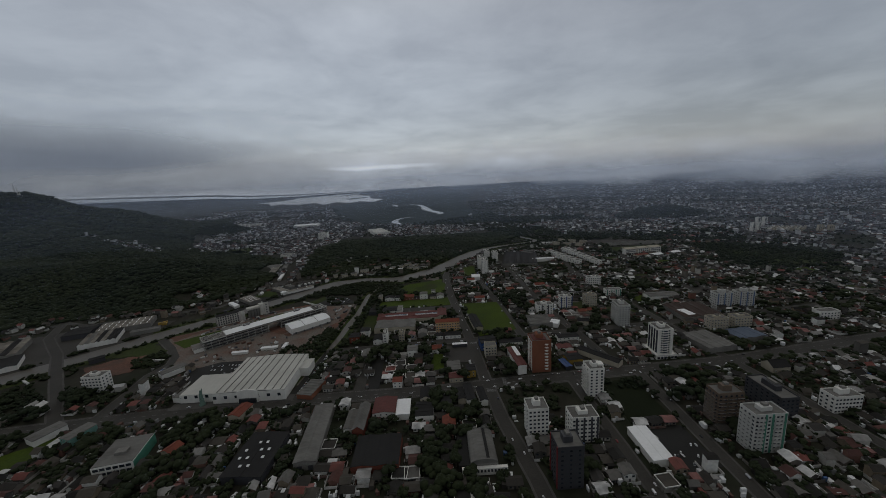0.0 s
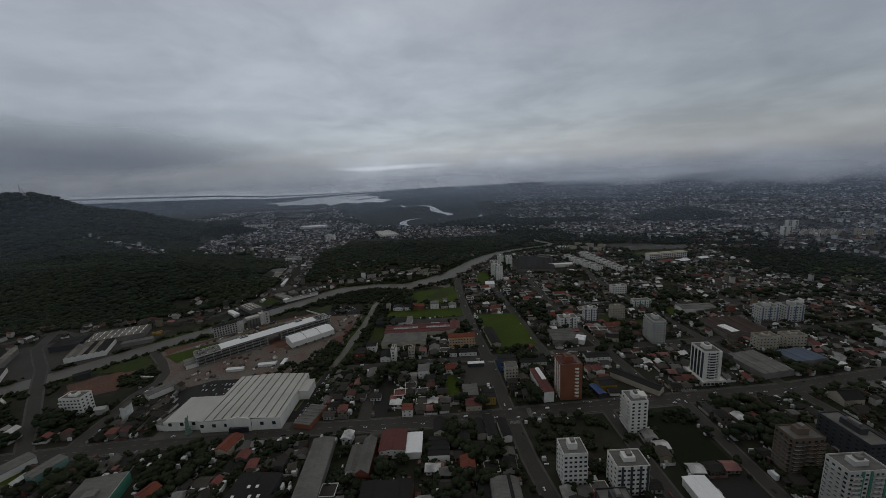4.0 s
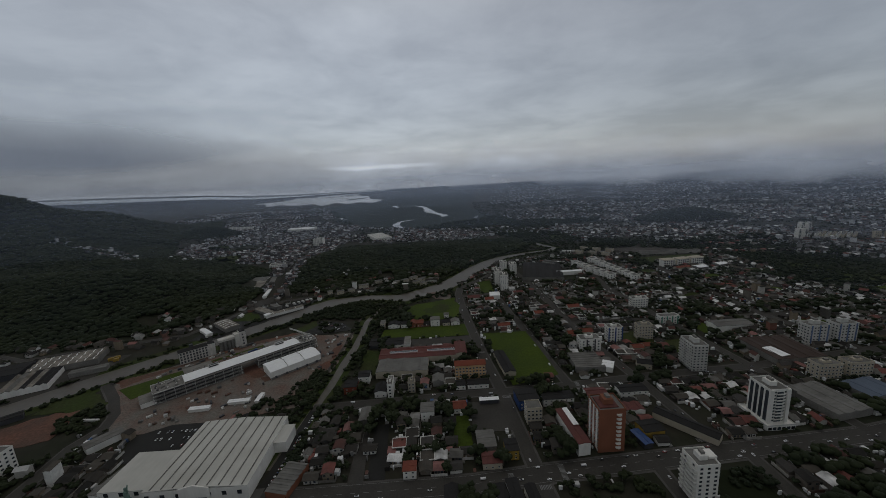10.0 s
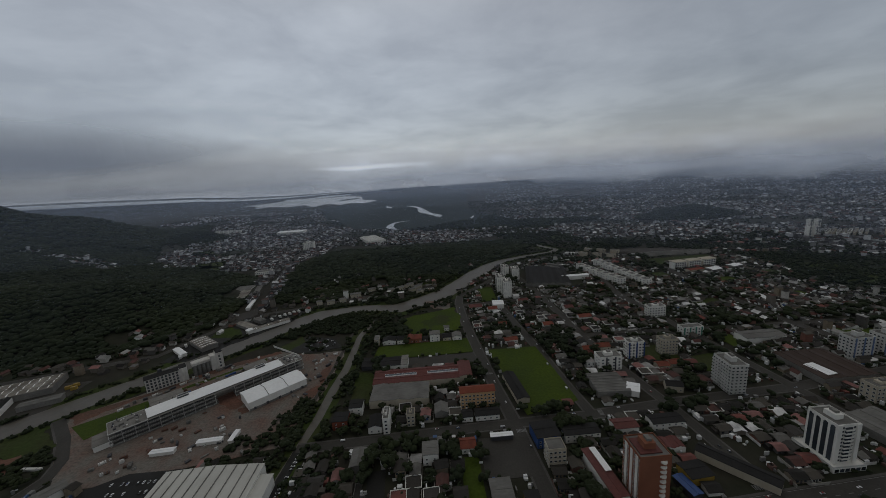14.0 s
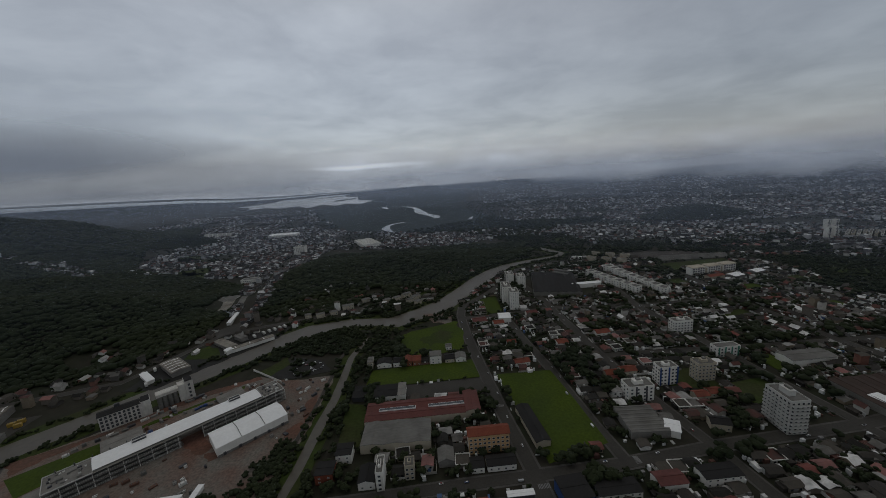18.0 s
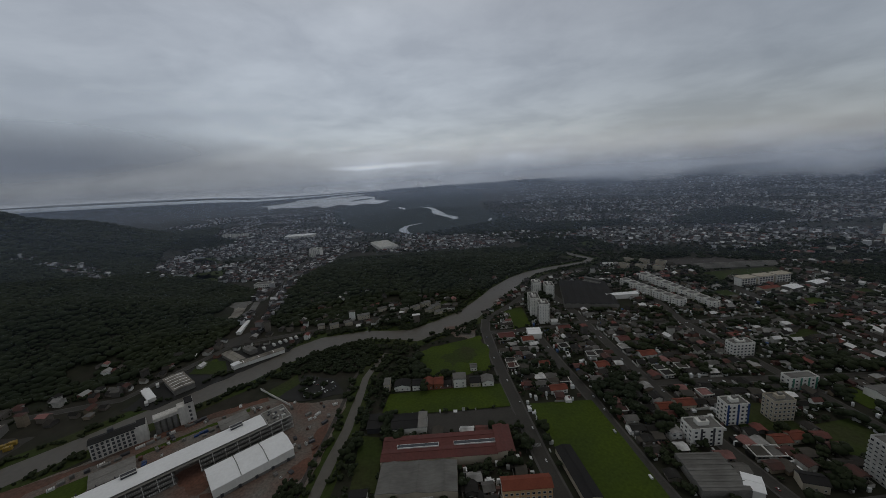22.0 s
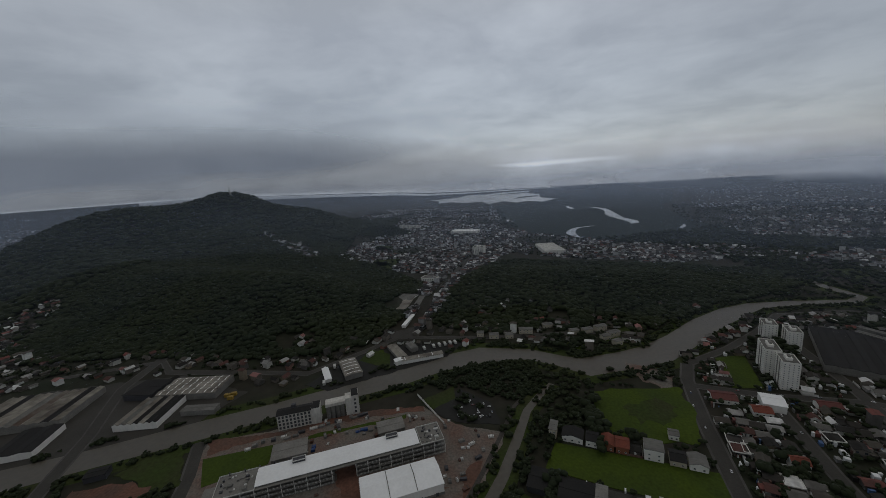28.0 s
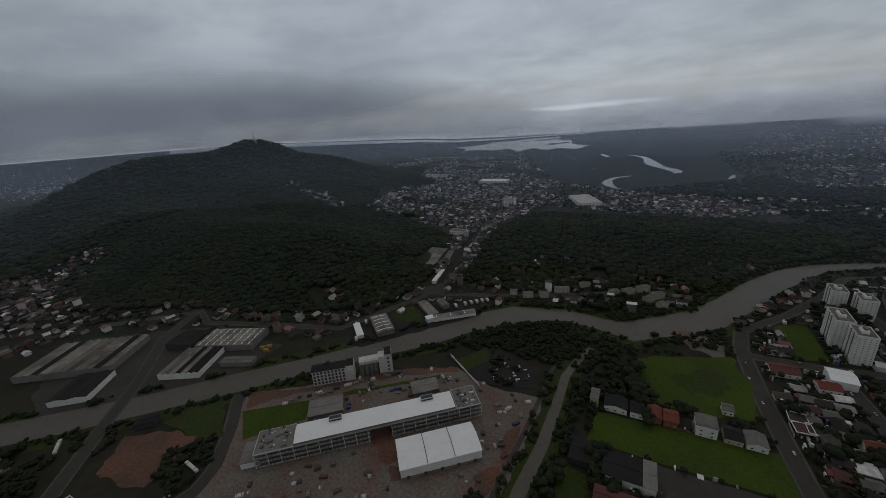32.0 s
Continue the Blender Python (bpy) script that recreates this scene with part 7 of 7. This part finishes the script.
for pts, lo, hi, step in ((RIVER, 14, 30, 2.0), (CANAL, 8, 17, 2.6)):
    for (ax, ay, aw), (bx, by, bw) in zip(pts, pts[1:]):
        d = math.dist((ax, ay), (bx, by))
        for k in range(int(d / step)):
            for s in (-1, 1):
                f = (k + rng.random()) / (d / step)
                off = s * ((aw + (bw - aw) * f) / 2 + rng.uniform(2, 9))
                px, py = ax + (bx - ax) * f - (by - ay) / d * off, ay + (by - ay) * f + (bx - ax) / d * off
                if rng.random() < 0.62 and not any(a - 3 < px < b + 3 and c - 3 < py < e2 + 3 for a, b, c, e2 in FEET):
                    bush.append((px, py, 0, rng.uniform(1.4, 3.8)))
for zone, n in ((GREEN_BLOCKS[0], 260), ([(-150, 625), (-100, 650), (-60, 672), (-30, 660), (-95, 625), (-100, 560), (-128, 560)], 180), ([(-128, 560), (-118, 545), (-95, 556), (-100, 590)], 40), ([(-250, 565), (-205, 590), (-160, 578), (-140, 600), (-140, 645), (-160, 652), (-210, 630)], 620), ([(-440, 560), (-380, 600), (-345, 640), (-345, 600), (-380, 560)], 50), ([(-200, 232), (-172, 235), (-166, 285), (-196, 292)], 60), ([(-52, 250), (-36, 248), (-36, 215), (-52, 215)], 36), ([(76, 258), (100, 262), (100, 284), (76, 280)], 26), ([(190, 340), (204, 346), (204, 372), (192, 370)], 18), ([(18, 302), (72, 303), (72, 268), (22, 268)], 46), ([(102, 290), (130, 290), (130, 304), (102, 304)], 20), ([(-270, 200), (-200, 200), (-200, 228), (-265, 228)], 40), ([(-356, 384), (-362, 399), (-354, 411), (-344, 421), (-322, 402), (-340, 380)], 130), (DARK_PARK, 26), ([(-470, 300), (-330, 310), (-320, 345), (-400, 345), (-470, 350)], 150), ([(-440, 345), (-405, 380), (-420, 395), (-460, 370)], 60), ([(-700, 270), (-480, 285), (-500, 330), (-620, 240)], 160), ([(-900, 400), (-720, 480), (-620, 528), (-500, 552), (-400, 590), (-345, 640), (-345, 600), (-440, 540), (-640, 470), (-800, 380)], 1500), ([(-300, 676), (-220, 700), (-140, 735), (-60, 765), (-20, 780), (-36, 722), (-110, 680), (-200, 675)], 420)):
    xs, ys = [p[0] for p in zone], [p[1] for p in zone]
    for k in range(n):
        px, py = rng.uniform(min(xs), max(xs)), rng.uniform(min(ys), max(ys))
        if inside(px, py, zone):
            bush.append((px, py, 0, rng.uniform(1.6, 3.8)))
bush = [p for p in bush if not any(near_line(p[0], p[1], r[0], r[1] / 2 + 1.5) for r in ROADS[:1] + ROADS[12:16]) and not any(a - 2 < p[0] < b + 2 and c - 2 < p[1] < e2 + 2 for a, b, c, e2 in FEET)]
many_trees("bank_bushes", bush, "dark bushes and small trees along the water", None, low=True, category="bushes")
town = []
for k in range(30000):
    px, py = rng.uniform(-480, 700), rng.uniform(150, 960)
    if px < -150 and py > 400 or px < -330 and py > 350:
        continue
    if free(px, py, 0.5) and noise.noise(Vector((px * 0.013, py * 0.013, 5))) > -0.38 and not any(abs(px - a) < 4.2 and abs(py - b) < 4.2 for a, b in places[:300]):
        town.append((px, py, 0, rng.uniform(1.5, 3.6) * (1.7 if noise.noise(Vector((px * 0.02, py * 0.02, 11))) > 0.12 else 1.0)))
TREE_SPOTS = [p for p in town if -130 < p[0] < 160 and 200 < p[1] < 520][:200]
chosen = set(TREE_SPOTS)
many_trees("garden_trees", [p for p in town if p not in chosen and p[0] < 180 and p[1] < 560], "dark garden trees between the houses", None)
many_trees("outer_garden_trees", [p for p in town if p not in chosen and not (p[0] < 180 and p[1] < 560)], "dark garden trees of the outer blocks", SMALL_BLOBS)
far_trees = []
for k in range(26000):
    px, py = rng.uniform(-1500, 2200), rng.uniform(450, 2300)
    if (inside(px, py, CITY_E) or inside(px, py, CITY_W)) and noise.noise(Vector((px * 0.008, py * 0.008, 4))) > -0.25:
        far_trees.append((px, py, float(height(px, py)), rng.uniform(1.8, 4.2) * (1 + py / 5000)))
many_trees("far_trees", far_trees, "dark trees among the far quarters", TINY_BLOBS, low=True)


def tree_template(k):
    r = random.Random(40 + k)
    t = new("tree")
    bm = bmesh.new()
    bmesh.ops.create_cone(bm, cap_ends=True, segments=7, radius1=0.28, radius2=0.12, depth=3.0)
    bmesh.ops.translate(bm, vec=(0, 0, 1.5), verts=bm.verts[:])
    for j in range(3):
        a = j * 2.1 + r.random()
        lim = bmesh.ops.create_cone(bm, cap_ends=True, segments=5, radius1=0.11, radius2=0.04, depth=2.0)
        bmesh.ops.transform(bm, matrix=Matrix.Translation((0.5 * math.cos(a), 0.5 * math.sin(a), 3.3)) @ Euler((0, 0.6, a)).to_matrix().to_4x4(), verts=lim["verts"])
    part("trunk", bm, M_BARK, t)
    v, f = blob_template(60 + k, 13, 0.85)
    part("crown", mesh_from("crown", v * 3.2 + np.array((0, 0, 4.0)), f.tolist(), [M_LEAF]), None, t)
    return t


TREES = [tree_template(k) for k in range(5)]
for i, (px, py, pz, r) in enumerate(TREE_SPOTS):
    m = pose(px, py, 0, rz=i * 47 % 360)
    t = TREES[i] if i < 5 else copy_thing(TREES[i % 5], m)
    t.matrix_basis = m
    t.scale = (r / 3.2,) * 3
    tagged(t, "leafy dark green street tree" if i % 2 else "round dark green garden tree", "tree", "trees of the near blocks")


# ---- vehicles ----
def car_template(long=4.3, wide=1.8, tall=1.45, van=False):
    t = new("van" if van else "car")
    bm = box(-long / 2, long / 2, -wide / 2, wide / 2, 0.35, 0.95 if not van else 1.9, 0.14)
    part("body", bm, M_CAR, t)
    c = bmesh.new()
    z0, z1 = (0.94, tall) if not van else (1.3, 1.8)
    x0, x1 = (-long * 0.32, long * 0.22) if not van else (long * 0.32, long * 0.505)
    add_box(c, x0, x1, -wide * 0.43, wide * 0.43, z0, z1)
    for v in c.verts:
        if v.co.z > z1 - 0.01 and not van:
            v.co.x *= 0.72
            v.co.y *= 0.86
    part("glasshouse", c, M_GLASS, t, "dark car glass")
    if not van:
        part("roof", box(x0 * 0.7, x1 * 0.7, -wide * 0.36, wide * 0.36, tall, tall + 0.05), M_CAR, t)
    wm = bmesh.new()
    bmesh.ops.create_cone(wm, cap_ends=True, segments=12, radius1=0.33, radius2=0.33, depth=0.22)
    me = bpy.data.meshes.new("wheel")
    wm.to_mesh(me)
    wm.free()
    me.materials.append(M_TYRE)
    for sx in (-0.32, 0.32):
        for sy in (-0.47, 0.47):
            part("wheel", me, None, t, at=pose(sx * long, sy * wide, 0.33, rx=90))
    return t


CAR, VAN = car_template(), car_template(5.4, 2.0, 2.0, True)
first = {"car": True, "van": True}


def park(px, py, z, rz, label, group, van=False):
    src, key = (VAN, "van") if van else (CAR, "car")
    m = pose(px, py, z, rz=rz) @ Matrix.Scale(0.78, 4)
    if first[key]:
        first[key] = False
        src.matrix_basis = m
        t = src
    else:
        t = copy_thing(src, m)
    tagged(t, label, key, group)


def road_z(k):
    return 0.24 + 0.006 * k


for k, (pts, w, words) in enumerate(ROADS[:9]):
    for (ax, ay), (bx, by) in zip(pts, pts[1:]):
        d = math.dist((ax, ay), (bx, by))
        n = int(d / (8 if k == 0 and ax > -60 and bx < 240 else 28))
        for j in range(n):
            f = (j + rng.random()) / n
            px, py = ax + (bx - ax) * f, ay + (by - ay) * f
            if not (-260 < px < 260 and 190 < py < 660):
                continue
            s = rng.choice((-1, 1))
            off = s * rng.choice((0.16, 0.36)) * w
            px, py = px - (by - ay) / d * off, py + (bx - ax) / d * off
            park(px, py, road_z(k), math.degrees(math.atan2(by - ay, bx - ax)) + (180 if s > 0 else 0), "car driving along the " + words, "cars on the roads", rng.random() < 0.12)
for r in range(4):
    for k in range(11):
        if rng.random() < 0.6:
            park(-266 + k * 3.4, 352 + r * 8, 0.24, 90 + rng.uniform(-3, 3), "car parked in the store car park", "cars in the store car park")
for k in range(24):
    if rng.random() < 0.8:
        f = k / 24
        park(-157.5 + f * 7, 318 + f * 72, 0.22, 0 + rng.uniform(-4, 4), "car parked beside the store", "cars beside the store")
for k in range(12):
    park(rng.uniform(110, 130), 212 + (k // 5) * 7 + rng.uniform(-2, 2), 0.2, rng.choice((90, 60)) + rng.uniform(-4, 4), "car parked in the dark car park", "cars among the towers")
for k in range(18):
    px, py = rng.uniform(-196, -165), rng.uniform(548, 570)
    park(px, py, 0.26, rng.choice((30, 120)), "pale car standing in the dark yard", "cars in the dark yard", k % 4 == 0)
